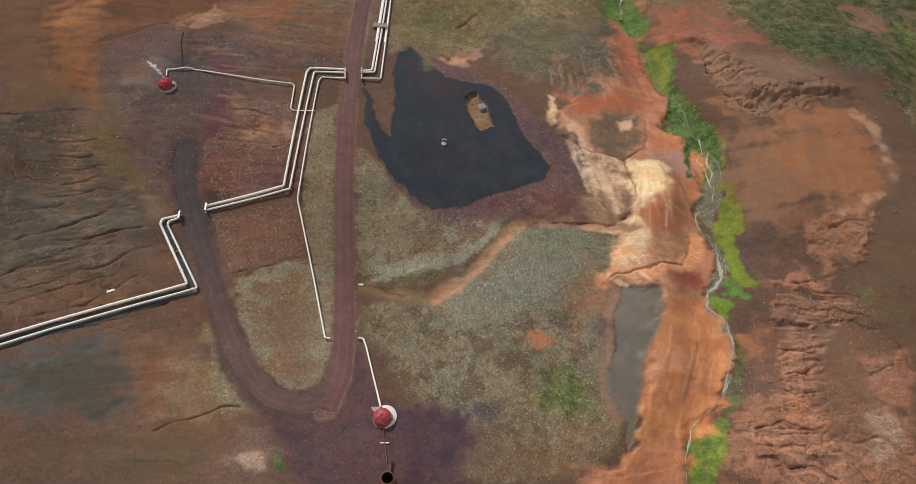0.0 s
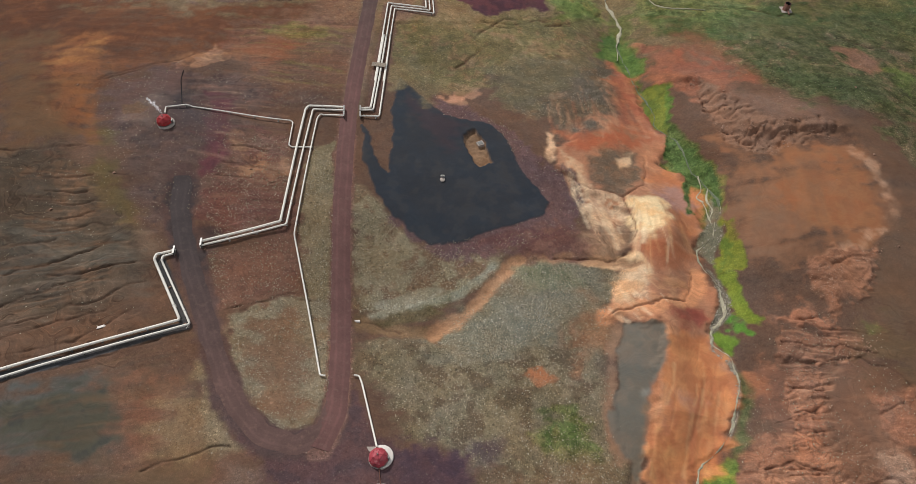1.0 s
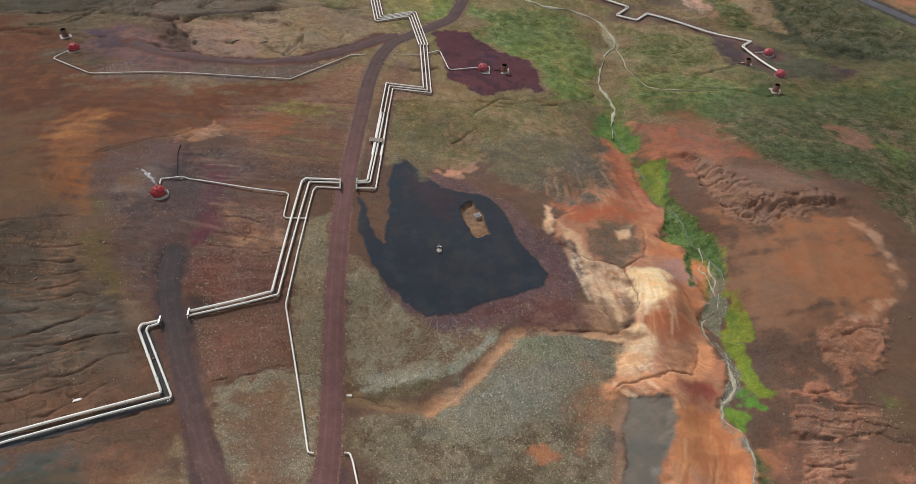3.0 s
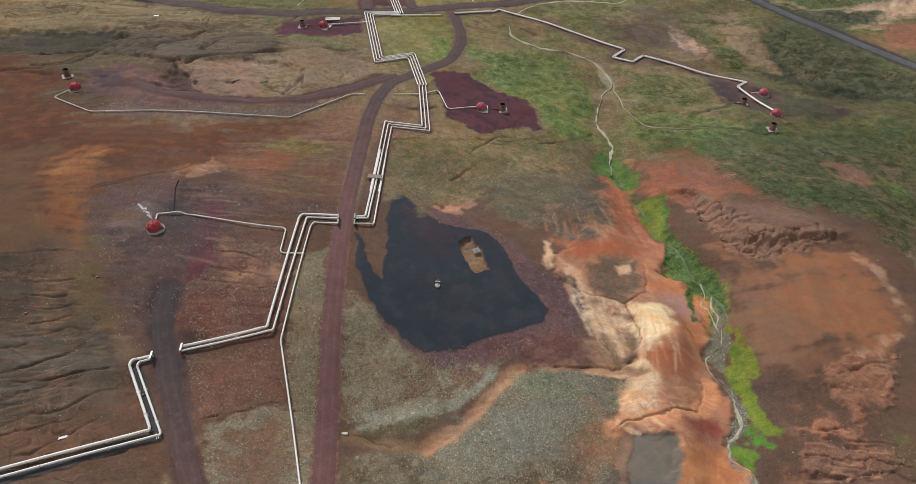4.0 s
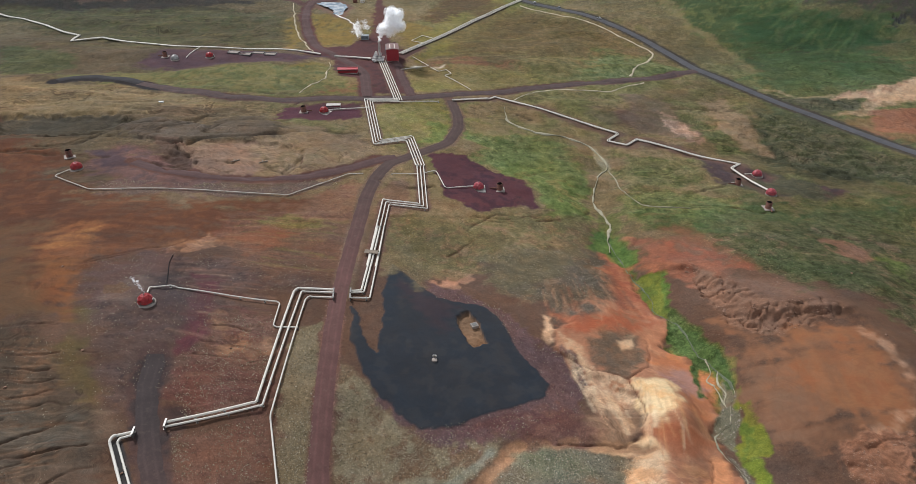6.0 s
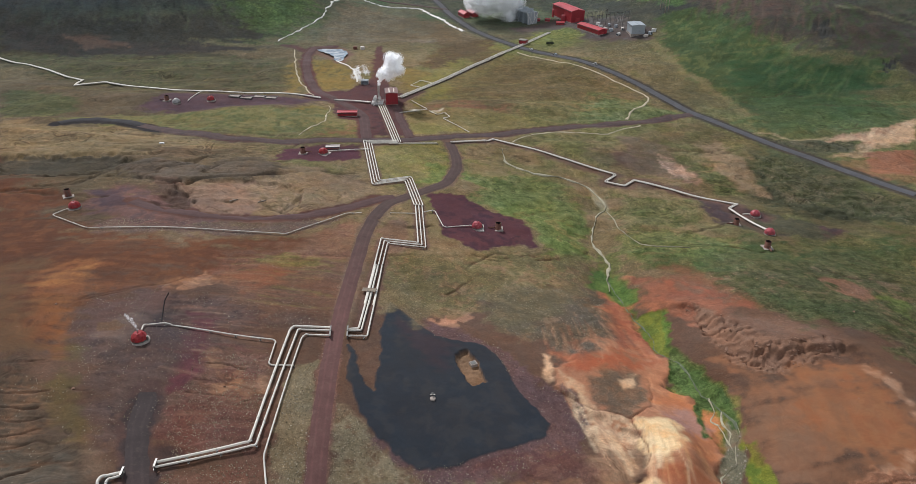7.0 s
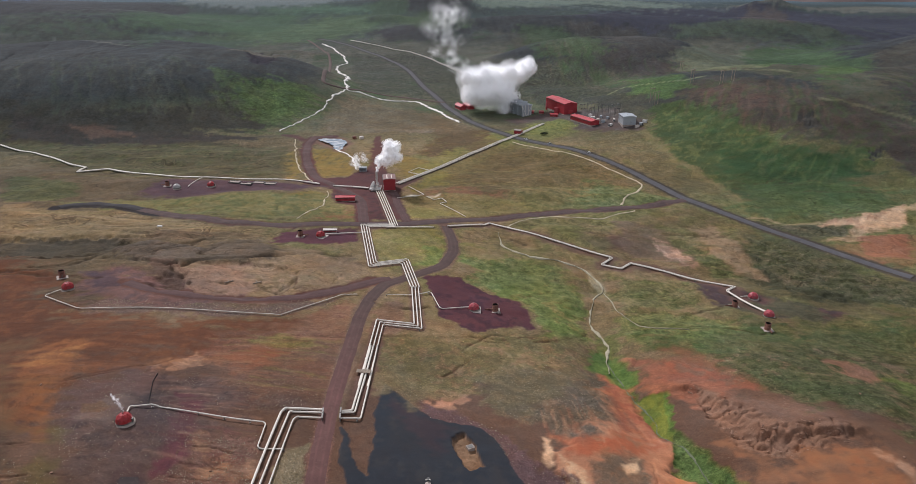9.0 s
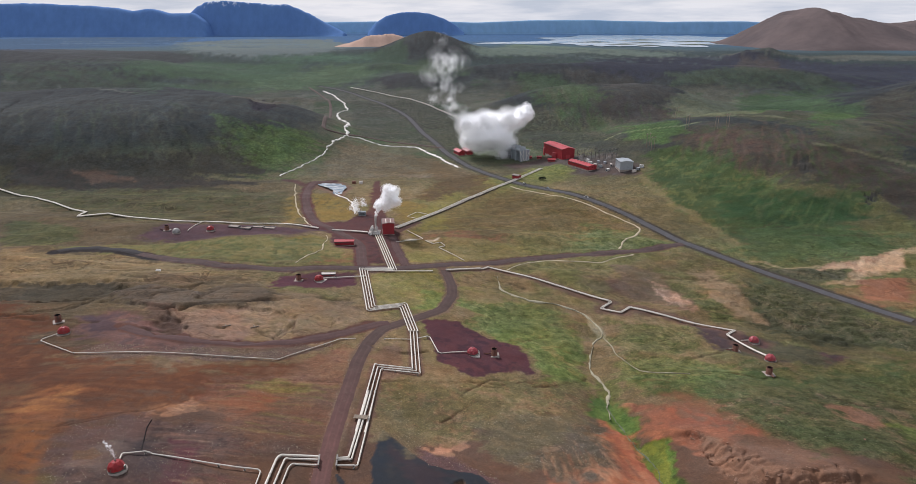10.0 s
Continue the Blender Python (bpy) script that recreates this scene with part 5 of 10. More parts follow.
patch([(-98.6, 205.3), (-88.9, 203.3), (-88.5, 189.2), (-85.3, 174.8), (-85.4, 165.2), (-90.7, 163.9), (-91, 176.9), (-95, 190.9)], (96, 56, 60), (0, 0.1, 0.1), 2.5, 4, amount=0.85, mottle=(84, 52, 56))
patch([(-110.1, 198.1), (-89.5, 200.7), (-87.4, 177.4), (-102.6, 172.5), (-107.7, 180)], (80, 66, 64), (0, 0.1, 0.2), 8, 6, amount=0.6)
patch([(-100.7, 156.4), (-98.2, 160.2), (-92.4, 158.4), (-89.8, 151.8), (-91.7, 146.6), (-97.6, 147.3)], (56, 51, 52), (0, 0, 0), 4, 4, amount=0.9)
patch([(-88.1, 137.3), (-86.9, 143), (-81.7, 141.6), (-79.4, 138.5), (-84.2, 136.1)], (56, 49, 50), (0, 0.05, 0), 2.5, 3, amount=0.9)
patch([(-105.8, 138.9), (-103.4, 141.3), (-98.2, 137.3), (-94.7, 130.2), (-98.4, 127), (-103.3, 131.1)], (118, 94, 76), (0, 0.1, 0.2), 4, 4, amount=0.7)
patch([(-88, 186.2), (-77.8, 180.7), (-67.3, 180.6), (-61.4, 164.1), (-73.4, 165.6), (-82.9, 164.9)], (112, 82, 68), (0, 0.2, 0.5), 4, 4, amount=0.7, mottle=(146, 110, 84))
patch([(-84.2, 158.8), (-63.1, 160.9), (-62.6, 148.1), (-79, 140.8), (-87.7, 145.4)], (104, 68, 60), (0, 0.4, 0.2), 5, 4, amount=0.7)
patch([(-84.5, 130), (-60.6, 143.1), (-56.9, 141.3), (-53.3, 119.5), (-72.9, 112.8), (-79.3, 121.1)], (108, 78, 66), (0, 0.45, 0.1), 4, 4, amount=0.7, mottle=(94, 66, 58))
patch([(-129.3, 72.5), (-120.4, 75.1), (-107.5, 80.1), (-98.1, 84.1), (-90.8, 76.2), (-90.5, 67.5), (-94, 62.1), (-106.6, 60.7), (-126.6, 64.7)], (76, 73, 62), (0, 0, 0.15), 5, 5, even=0.7, mottle=(68, 66, 59))
patch([(-124.6, 59.3), (-103.1, 59.2), (-85.3, 61.1), (-75.1, 64), (-72.1, 56.8), (-75.8, 46.1), (-119.6, 45.2)], (92, 74, 56), (0, 0.05, 0.2), 8, 6, amount=0.9, even=0.4)
patch([(-93.8, 83.2), (-85, 87.5), (-78.1, 82.3), (-81.5, 71.4), (-84.9, 66.1), (-89.9, 67.5)], (116, 80, 62), (0, 0.05, 0.2), 7, 6, amount=0.8)
patch([(-84.1, 83.8), (-75.6, 90.2), (-69.7, 77.2), (-66.5, 68.6), (-75.6, 66.5), (-82.2, 67.9)], (120, 98, 72), (0, 0.4, 0.1), 6, 5, amount=0.75)
patch([(-77.8, 92.9), (-73.5, 92.3), (-65.9, 75.6), (-63.6, 68.3), (-67.3, 68.5), (-73.4, 80.8)], (128, 112, 88), (0.1, 0.9, 0), 3, 3, amount=0.7)
patch([(-144.3, 116.8), (-129.2, 120.3), (-110.5, 123.7), (-100.3, 126.9), (-98.1, 117.2), (-113.8, 107.9), (-128.6, 100.1), (-137.7, 97.6)], (88, 80, 70), (0, 0, 0.6), 7, 6, amount=0.6)
patch([(-146, 133.2), (-130.2, 135.5), (-113.1, 133.7), (-103.1, 130), (-118.7, 126.4), (-138.5, 121.2)], (84, 80, 72), (0, 0, 0.6), 6, 5, amount=0.6)
patch([(-63.4, 60.2), (-56.1, 63.8), (-51.7, 55.8), (-55.7, 50.9), (-60.5, 52.4)], (116, 94, 80), (0, 0.4, 0), 3, 4, amount=0.7)
patch([(-60, 53.9), (-56.3, 54.8), (-54.5, 51.3), (-58.4, 50.6)], (164, 136, 116), (0, 0.5, 0), 1.5, 2, amount=0.7)
patch([(-52.6, 53.4), (-50.3, 54.2), (-49.2, 51.1), (-51.2, 50.1)], (80, 104, 56), (0.5, 0, 0), 1.2, 1.5, amount=0.9)
patch([(-17.4, 68.2), (0.4, 70.1), (2.5, 57.4), (-3.8, 51.6), (-14.3, 52.9)], (80, 60, 64), (0, 0.1, 0), 4, 4, amount=0.85, mottle=(68, 52, 58))
patch([(3.9, 73.6), (11.7, 72), (9.8, 67.9), (3.3, 67.2)], (74, 60, 62), (0, 0.1, 0), 3, 3, amount=0.8)
# gravel knoll and the gully in front of it
# shadows below the stony bank, put into the soil as dark olive
patch([(-26.7, 113.6), (-20.1, 118.2), (-6.3, 122.5), (-3.9, 125.1), (-2.3, 121.8), (-7.3, 116.7), (-19.9, 113.9)], (88, 78, 56), (0.25, 0.3, 0), 2.5, 2, amount=0.85)
patch([(-28, 119.4), (-18.3, 123.8), (-9.4, 127.8), (-6.4, 126.9), (-10.3, 122.9), (-22.1, 118.5)], (142, 136, 118), (0.05, 1.0, 0), 2, 3, amount=0.7, mottle=(116, 108, 88))
patch([(18.1, 134.3), (28.6, 138.1), (36.5, 134.3), (39.1, 128.6), (27.6, 124.6), (18.7, 126.9)], (112, 112, 92), (0.3, 1.0, 0), 4, 4, amount=0.8)
patch([(41.6, 122.9), (50, 118.3), (47.8, 107.4), (42.9, 98.7), (35.7, 92.4), (34.8, 102.8)], (136, 98, 72), (0, 0.3, 0.1), 5, 4, amount=0.7)
patch([(7.9, 63), (35.6, 65), (44, 61.1), (36.4, 55.6), (20.8, 51), (6, 52.9)], (110, 86, 66), (0, 0.3, 0.1), 8, 5, amount=0.7)
patch([(24.6, 80.1), (31.1, 82.3), (39.1, 80.6), (37.5, 74), (30.1, 71.8), (25, 74.4)], (74, 92, 46), (0.6, 0.1, 0), 3, 4, amount=0.8, mottle=(98, 96, 60))
patch([(21.1, 98), (25.6, 99.9), (28.7, 95.8), (26.9, 92.5), (22.2, 93.9)], (166, 106, 72), (0, 0.1, 0.1), 1.5, 3, amount=0.7)
patch([(34.6, 158.5), (44.5, 152.5), (41.4, 142.6), (22.5, 140.7), (1.8, 144), (16.5, 149.6)], (92, 62, 58), (0, 0.4, 0.1), 4, 4, amount=0.75, mottle=(106, 78, 68))
# clay dome: cream crest, orange flanks, violet vein
patch([(13.9, 242.4), (44.2, 251), (72.7, 259.1), (76.2, 239), (62.2, 209.5), (39.8, 203.6), (26.3, 213.9), (14.5, 221.8)], (96, 84, 70), (0.15, 0.5, 0.1), 5, 4, amount=0.7, mottle=(112, 90, 70))
patch([(71.3, 258.8), (77.9, 248.7), (82.1, 227.4), (84.5, 206.5), (76.6, 201.7), (72.5, 215.3), (69.3, 233.6)], (154, 90, 66), (0, 0.05, 0.2), 4, 4, amount=0.8, even=0.4, mottle=(168, 108, 78))
patch([(38.4, 200.1), (48.5, 197.7), (64.4, 206.9), (77.2, 205.4), (72.3, 192.7), (57.3, 191.3), (44.1, 187.3)], (162, 92, 64), (0, 0.0, 0.2), 4, 4, amount=0.8, even=0.4, mottle=(146, 104, 78))
patch([(47.5, 186.2), (59.5, 190.2), (70.6, 190.2), (65.7, 174.9), (54.8, 169.1), (47.8, 176.6)], (102, 86, 72), (0.05, 0.3, 0.1), 3, 3, amount=0.8, mottle=(120, 92, 72))
patch([(60.3, 186.6), (66.6, 188.7), (67.2, 184.9), (61.5, 182.6)], (212, 172, 134), (0, 0, 0.1), 1.2, 1.5, amount=0.9)
patch([(70.1, 180.3), (84.3, 188), (92.3, 176.8), (92.1, 163), (86.7, 152.1), (78.1, 148.9), (84.2, 164.6), (79.3, 176.8)], (172, 110, 76), (0, 0, 0.1), 3, 3, amount=0.8, even=0.5, mottle=(184, 122, 82))
patch([(78.3, 178), (85.6, 178.2), (90.2, 170.3), (86.6, 165), (79.9, 167.7)], (158, 124, 114), (0, 0, 0.1), 2.5, 2.5, amount=0.8, even=0.4)
patch([(63.8, 166.1), (71, 171.9), (77.9, 170), (77.5, 158.2), (70.2, 148.8), (63.9, 151.3)], (232, 204, 158), (0, 0, 0.1), 3.5, 3, amount=0.85, even=0.4, mottle=(222, 180, 128))
patch([(66.1, 148.2), (78, 147.8), (85.9, 147), (79.5, 138), (67.5, 135.2)], (162, 100, 70), (0, 0, 0.1), 4, 3, amount=0.8, even=0.4)
patch([(55.6, 137), (66, 139.8), (67.1, 132.7), (59.6, 124.6), (51.5, 122.7)], (212, 176, 138), (0, 0, 0.1), 3, 3, amount=0.8, mottle=(190, 146, 106))
patch([(70.2, 120.7), (81.4, 123.2), (83.5, 116.8), (79.4, 112.8), (71.2, 113.4)], (146, 80, 66), (0, 0, 0.1), 3, 3, amount=0.85)
patch([(66.6, 111.3), (81.3, 111.9), (85.2, 97.6), (83.9, 84.1), (76.9, 72.6), (66.8, 63.2), (54.8, 60.3), (52.6, 65), (58.3, 74), (61.9, 86.8), (64.4, 100.9)], (180, 114, 74), (0, 0, 0.1), 4, 3, amount=0.85, even=0.6, mottle=(190, 128, 84))
patch([(58.6, 83.1), (63.1, 81.5), (64.1, 71.5), (54.6, 66), (54.3, 71.9)], (196, 146, 98), (0, 0, 0.1), 4, 3, amount=0.7, even=0.5)
patch([(67.5, 91.3), (74, 90.8), (73.5, 83), (68, 80.4)], (168, 124, 104), (0, 0, 0.1), 4, 3, amount=0.6, even=0.5)
patch([(47.6, 114), (52.3, 115.2), (48.7, 98.9), (45, 80.9), (45.3, 68.9), (42.1, 67.9), (42.7, 82.8)], (138, 108, 86), (0, 0.15, 0.2), 3, 3, amount=0.8, even=0.3)
patch([(53, 114.6), (65.6, 114.2), (63.8, 102.4), (60.3, 90.8), (56.8, 83.3), (54.5, 74.1), (50.1, 67.9), (45.3, 68.8), (45.4, 80.9), (49.1, 99)], (104, 98, 88), (0, 0, 0.1), 1.5, 2, amount=0.9, even=0.8, mottle=(112, 102, 90))
patch([(55.8, 91.4), (59.7, 92.8), (58.6, 86.1), (56.5, 85.2)], (140, 134, 122), (0, 0, 0.1), 2.5, 2, amount=0.7, even=0.6)
patch([(45.5, 58.5), (56.8, 60.5), (68.7, 58.8), (63.6, 51.3), (40.6, 49.3)], (182, 122, 88), (0, 0, 0.3), 3, 4, amount=0.8, mottle=(156, 100, 76))
# the east bowl and the banks below it
patch([(103.1, 176.7), (120.5, 170), (128.6, 159.1), (123.8, 147), (107.2, 145.6), (100.7, 157.2)], (126, 96, 76), (0, 0, 0.1), 9, 6, amount=0.75, even=0.7)
patch([(121.7, 183.3), (146.5, 186), (155.9, 172.1), (150.7, 154), (132.5, 148.2), (124.4, 159.3)], (148, 100, 68), (0, 0, 0.05), 9, 7, amount=0.75, even=0.8, mottle=(140, 92, 64))
patch([(126.3, 229.1), (146.7, 216.5), (152.1, 199.8), (145.8, 200.6), (125.5, 203.4), (111, 218.3)], (116, 90, 76), (0.05, 0.2, 0.1), 6, 6, amount=0.7, even=0.3)
patch([(150, 212.3), (178.4, 189.3), (158.7, 131), (151.9, 135.2), (160.1, 159.4), (160.7, 186.8), (152.2, 198)], (102, 78, 62), (0, 0.1, 0.1), 7, 5, amount=0.8, even=0.5)
patch([(115.5, 254.8), (125.2, 234.2), (146.7, 216.5), (164.1, 210.2), (177.8, 187.7), (214.8, 273.8), (125.8, 265.3)], (74, 78, 54), (0.5, 0.4, 0.05), 6, 8, amount=0.9, mottle=(98, 86, 68))
patch([(128.5, 246.3), (135.9, 236.5), (153.2, 220.9), (170.8, 214.6), (184.2, 221.1), (162.8, 233.7), (140.5, 243.8)], (60, 74, 44), (0.5, 0.4, 0.05), 5, 8, amount=0.75)
patch([(173.1, 260.7), (183.9, 259.8), (191.4, 247.4), (181.9, 241.2), (173, 249.7)], (136, 98, 80), (0, 0.3, 0.1), 3, 4, amount=0.8)
patch([(189.3, 249.2), (195.6, 244), (194.6, 227.2), (202.3, 244.8), (197.8, 252.7)], (92, 108, 48), (0.4, 0, 0), 3, 4, amount=0.8)
patch([(96.7, 265), (118.6, 256.9), (128.7, 237.5), (124.1, 230), (109.4, 240.6), (91.9, 239.4)], (132, 82, 64), (0, 0.2, 0.2), 5, 5, amount=0.75, mottle=(108, 84, 68))
patch([(80.9, 244.2), (91.2, 241.9), (101, 237.4), (98.5, 233.8), (86.9, 236.4)], (152, 98, 72), (0, 0.1, 0.2), 3, 3, amount=0.8)
patch([(116.1, 98.4), (131.9, 100.4), (141, 92.5), (131.2, 84.7), (122.9, 69.7), (112.9, 66.1), (112.2, 80.6)], (114, 84, 66), (0, 0.05, 0.2), 7, 6, amount=0.75, even=0.5)
patch([(94, 101), (104, 100.3), (100.3, 76.9), (91.3, 73.2), (89.6, 85.7)], (116, 82, 66), (0, 0.1, 0.2), 6, 5, amount=0.7, even=0.3)
patch([(105, 100.4), (116.7, 101.3), (113, 84.3), (107.7, 73.3), (99.3, 73.1), (100.4, 88.5)], (156, 108, 82), (0, 0.2, 0.6), 2.5, 3, amount=0.8, crag=0.4, crisp=True, mottle=(134, 94, 74))
patch([(130.7, 89.5), (141, 92.5), (143.7, 84.7), (138.7, 69.8), (133.6, 75.2), (130, 80.9)], (152, 104, 80), (0, 0.3, 0.5), 3, 4, amount=0.75, crag=0.3, mottle=(124, 90, 72))
patch([(123.9, 73.3), (132.7, 72.5), (132.4, 62.8), (123.8, 61)], (158, 128, 108), (0, 0.8, 0.3), 3, 4, amount=0.7, crag=0.4)
patch([(86.9, 75.6), (109.5, 73.3), (113.1, 60.9), (103.2, 51), (79.1, 50.8), (80.1, 62.5)], (150, 106, 82), (0, 0.3, 0.5), 4, 5, amount=0.75, crag=0.35, mottle=(128, 92, 74))
patch([(128.8, 117.3), (144.7, 117.3), (151.9, 109.1), (146.5, 92.6), (138.7, 97.4), (128.6, 102.5)], (98, 78, 58), (0.05, 0.05, 0.2), 6, 5, amount=0.8, even=0.4)
patch([(134.2, 115.6), (140.3, 116.2), (140.4, 113), (134.4, 112.6)], (92, 104, 52), (0.4, 0, 0), 2.5, 2, amount=0.7)
# wet moss along the stream, dark by the water, yellow on the banks
patch([(81.7, 236.5), (89, 235), (86.8, 211.5), (84.8, 205.3), (81.5, 213), (81.2, 226)], (116, 118, 46), (0.2, 0, 0), 1.5, 3, amount=0.9, crisp=True, mottle=(98, 108, 44))
patch([(84.6, 204), (90.4, 199.9), (94.4, 191.5), (98.2, 180.1), (98, 166.5), (95.5, 171.5), (93.4, 177.8), (89.6, 180.2), (87, 169.4), (89, 165.3), (86.6, 165), (86, 176.2), (87.4, 186.8), (85.3, 194.8)], (72, 98, 48), (0.45, 0, 0), 1.5, 3, amount=0.9, crisp=True, mottle=(60, 86, 42))
patch([(97.8, 163.6), (101.7, 159.5), (102, 150.5), (102.6, 142.4), (98.9, 134.5), (91.4, 135.9), (91, 143), (97, 152.1)], (122, 124, 44), (0.2, 0, 0), 1.8, 3, amount=0.9, crisp=True, mottle=(96, 112, 42))
patch([(90.9, 135.5), (97, 134.4), (97.2, 125.1), (99.7, 117.4), (95.4, 115.8), (93.2, 124.9), (92, 130.9)], (116, 128, 42), (0.2, 0, 0), 1.5, 3, amount=0.9, crisp=True)
patch([(61.9, 269), (82.4, 272.4), (82.2, 262.7), (83, 250.3), (77.9, 248.7), (74, 253), (71.6, 261), (64.6, 262.8)], (92, 114, 50), (0.3, 0, 0), 1.8, 4, amount=0.85, mottle=(76, 100, 46))
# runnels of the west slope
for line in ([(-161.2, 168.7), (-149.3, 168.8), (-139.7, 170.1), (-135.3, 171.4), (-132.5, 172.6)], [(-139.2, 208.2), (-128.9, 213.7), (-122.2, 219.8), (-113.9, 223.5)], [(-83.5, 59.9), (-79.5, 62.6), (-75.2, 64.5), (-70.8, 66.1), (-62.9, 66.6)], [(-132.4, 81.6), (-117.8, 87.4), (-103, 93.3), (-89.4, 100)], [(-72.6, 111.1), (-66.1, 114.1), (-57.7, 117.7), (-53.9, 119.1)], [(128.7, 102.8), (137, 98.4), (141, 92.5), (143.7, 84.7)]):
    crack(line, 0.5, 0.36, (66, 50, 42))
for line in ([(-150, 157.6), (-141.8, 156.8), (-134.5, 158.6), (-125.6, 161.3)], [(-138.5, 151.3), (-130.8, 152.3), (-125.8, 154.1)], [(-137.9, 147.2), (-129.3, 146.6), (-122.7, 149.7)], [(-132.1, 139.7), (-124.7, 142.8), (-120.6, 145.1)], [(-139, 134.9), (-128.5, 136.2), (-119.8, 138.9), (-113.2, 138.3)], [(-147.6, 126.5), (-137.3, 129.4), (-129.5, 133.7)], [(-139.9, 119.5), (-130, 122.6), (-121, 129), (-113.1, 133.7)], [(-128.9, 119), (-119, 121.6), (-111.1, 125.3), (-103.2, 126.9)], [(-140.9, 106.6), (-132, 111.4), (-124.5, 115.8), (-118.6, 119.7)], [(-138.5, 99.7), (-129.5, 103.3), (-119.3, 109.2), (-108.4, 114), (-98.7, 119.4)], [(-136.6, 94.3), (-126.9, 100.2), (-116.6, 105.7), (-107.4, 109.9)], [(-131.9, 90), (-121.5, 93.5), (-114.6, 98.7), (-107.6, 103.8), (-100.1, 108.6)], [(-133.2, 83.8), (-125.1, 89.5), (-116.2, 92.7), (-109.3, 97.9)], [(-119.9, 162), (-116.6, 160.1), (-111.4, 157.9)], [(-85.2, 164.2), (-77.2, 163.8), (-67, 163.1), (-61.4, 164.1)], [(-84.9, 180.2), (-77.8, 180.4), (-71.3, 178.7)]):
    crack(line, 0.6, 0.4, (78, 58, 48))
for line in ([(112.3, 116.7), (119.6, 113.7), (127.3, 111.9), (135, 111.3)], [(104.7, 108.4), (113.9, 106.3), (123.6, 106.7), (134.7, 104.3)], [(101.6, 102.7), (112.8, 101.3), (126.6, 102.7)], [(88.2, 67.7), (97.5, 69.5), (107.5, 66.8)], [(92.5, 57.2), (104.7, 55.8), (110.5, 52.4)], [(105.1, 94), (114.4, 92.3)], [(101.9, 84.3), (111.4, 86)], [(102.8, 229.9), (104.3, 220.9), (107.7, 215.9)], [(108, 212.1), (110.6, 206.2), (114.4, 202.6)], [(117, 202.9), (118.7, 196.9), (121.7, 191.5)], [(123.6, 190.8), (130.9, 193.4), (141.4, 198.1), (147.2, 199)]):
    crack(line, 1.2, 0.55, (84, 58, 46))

# damp pasture east of the stream
paint(0.4 * ease(30, 70, X + 12 * WX[1]) * ease(262, 300, Y + 10 * WY[1]) * (1 - ease(470, 540, Y)) * ease(-0.3, 0.3, WY[2] + 0.8 * WX[1]), (90, 101, 62), (0.45, 0.3, 0.2))
# middle ground: olive turf, tan washed banks, dark hollows and ridges
patch([(-29.9, 266.4), (16.2, 275.8), (66.8, 288.2), (62, 262.4), (33, 248.5), (14.4, 239.4), (1.7, 218.8), (-12.6, 225.2), (-27.2, 231.4)], (110, 103, 72), (0.3, 0.45, 0.1), 5, 6, amount=0.8, mottle=(120, 98, 74))
patch([(17, 239.8), (50.2, 258.1), (60, 251.8), (45.6, 227.7), (25.1, 216.7), (13.5, 221.4)], (100, 92, 70), (0.15, 0.5, 0.1), 5, 5, amount=0.7)
patch([(-29.8, 233.3), (-18, 240.1), (-3, 220.2), (-12, 208.5), (-19.5, 221.5), (-26, 215.5)], (116, 104, 78), (0.15, 0.6, 0.1), 3, 4, amount=0.7)
patch([(-94.9, 254.8), (-78.7, 260.8), (-47.2, 277.7), (-41.4, 240.1), (-41.7, 213.9), (-65, 207.4), (-85.7, 212.3)], (112, 84, 66), (0.05, 0.4, 0.3), 6, 6, amount=0.7, mottle=(98, 72, 60))
patch([(-84.2, 251.8), (-70.6, 258.5), (-55, 257.1), (-56, 247.8), (-72.4, 243), (-81.3, 244.7)], (114, 106, 62), (0.3, 0.2, 0.1), 3, 5, amount=0.75)
patch([(-88.7, 236), (-75.5, 246.1), (-62.7, 243.3), (-69.8, 230.6), (-82, 223.4)], (132, 84, 60), (0, 0.2, 0.3), 4, 5, amount=0.7)
patch([(-252.8, 357.6), (-218.6, 360.1), (-193.5, 362.9), (-183.1, 357.3), (-187.9, 348.8), (-205.9, 334.2), (-224.2, 328.3), (-236.5, 328.6)], (70, 64, 54), (0.15, 0, 0.5), 4, 5, amount=0.85, rise=-1.5)
patch([(-184.5, 348.4), (-165.3, 357.8), (-145.2, 355.5), (-127.6, 331.4), (-144.3, 325.3), (-166.3, 327.8)], (88, 77, 67), (0.1, 0.1, 0.5), 4, 5, amount=0.8, rise=1.2)
patch([(-133.4, 339.3), (-129.5, 358.9), (-111.8, 366.5), (-96.5, 357.9), (-95.7, 339.3), (-114.5, 328)], (92, 80, 68), (0.1, 0.1, 0.5), 4, 5, amount=0.8, rise=1.2)
patch([(-104.1, 334.8), (-81.6, 348.4), (-55.7, 347.6), (-52.9, 324.6), (-77.3, 324.8)], (100, 84, 70), (0.1, 0.2, 0.4), 4, 5, amount=0.7)
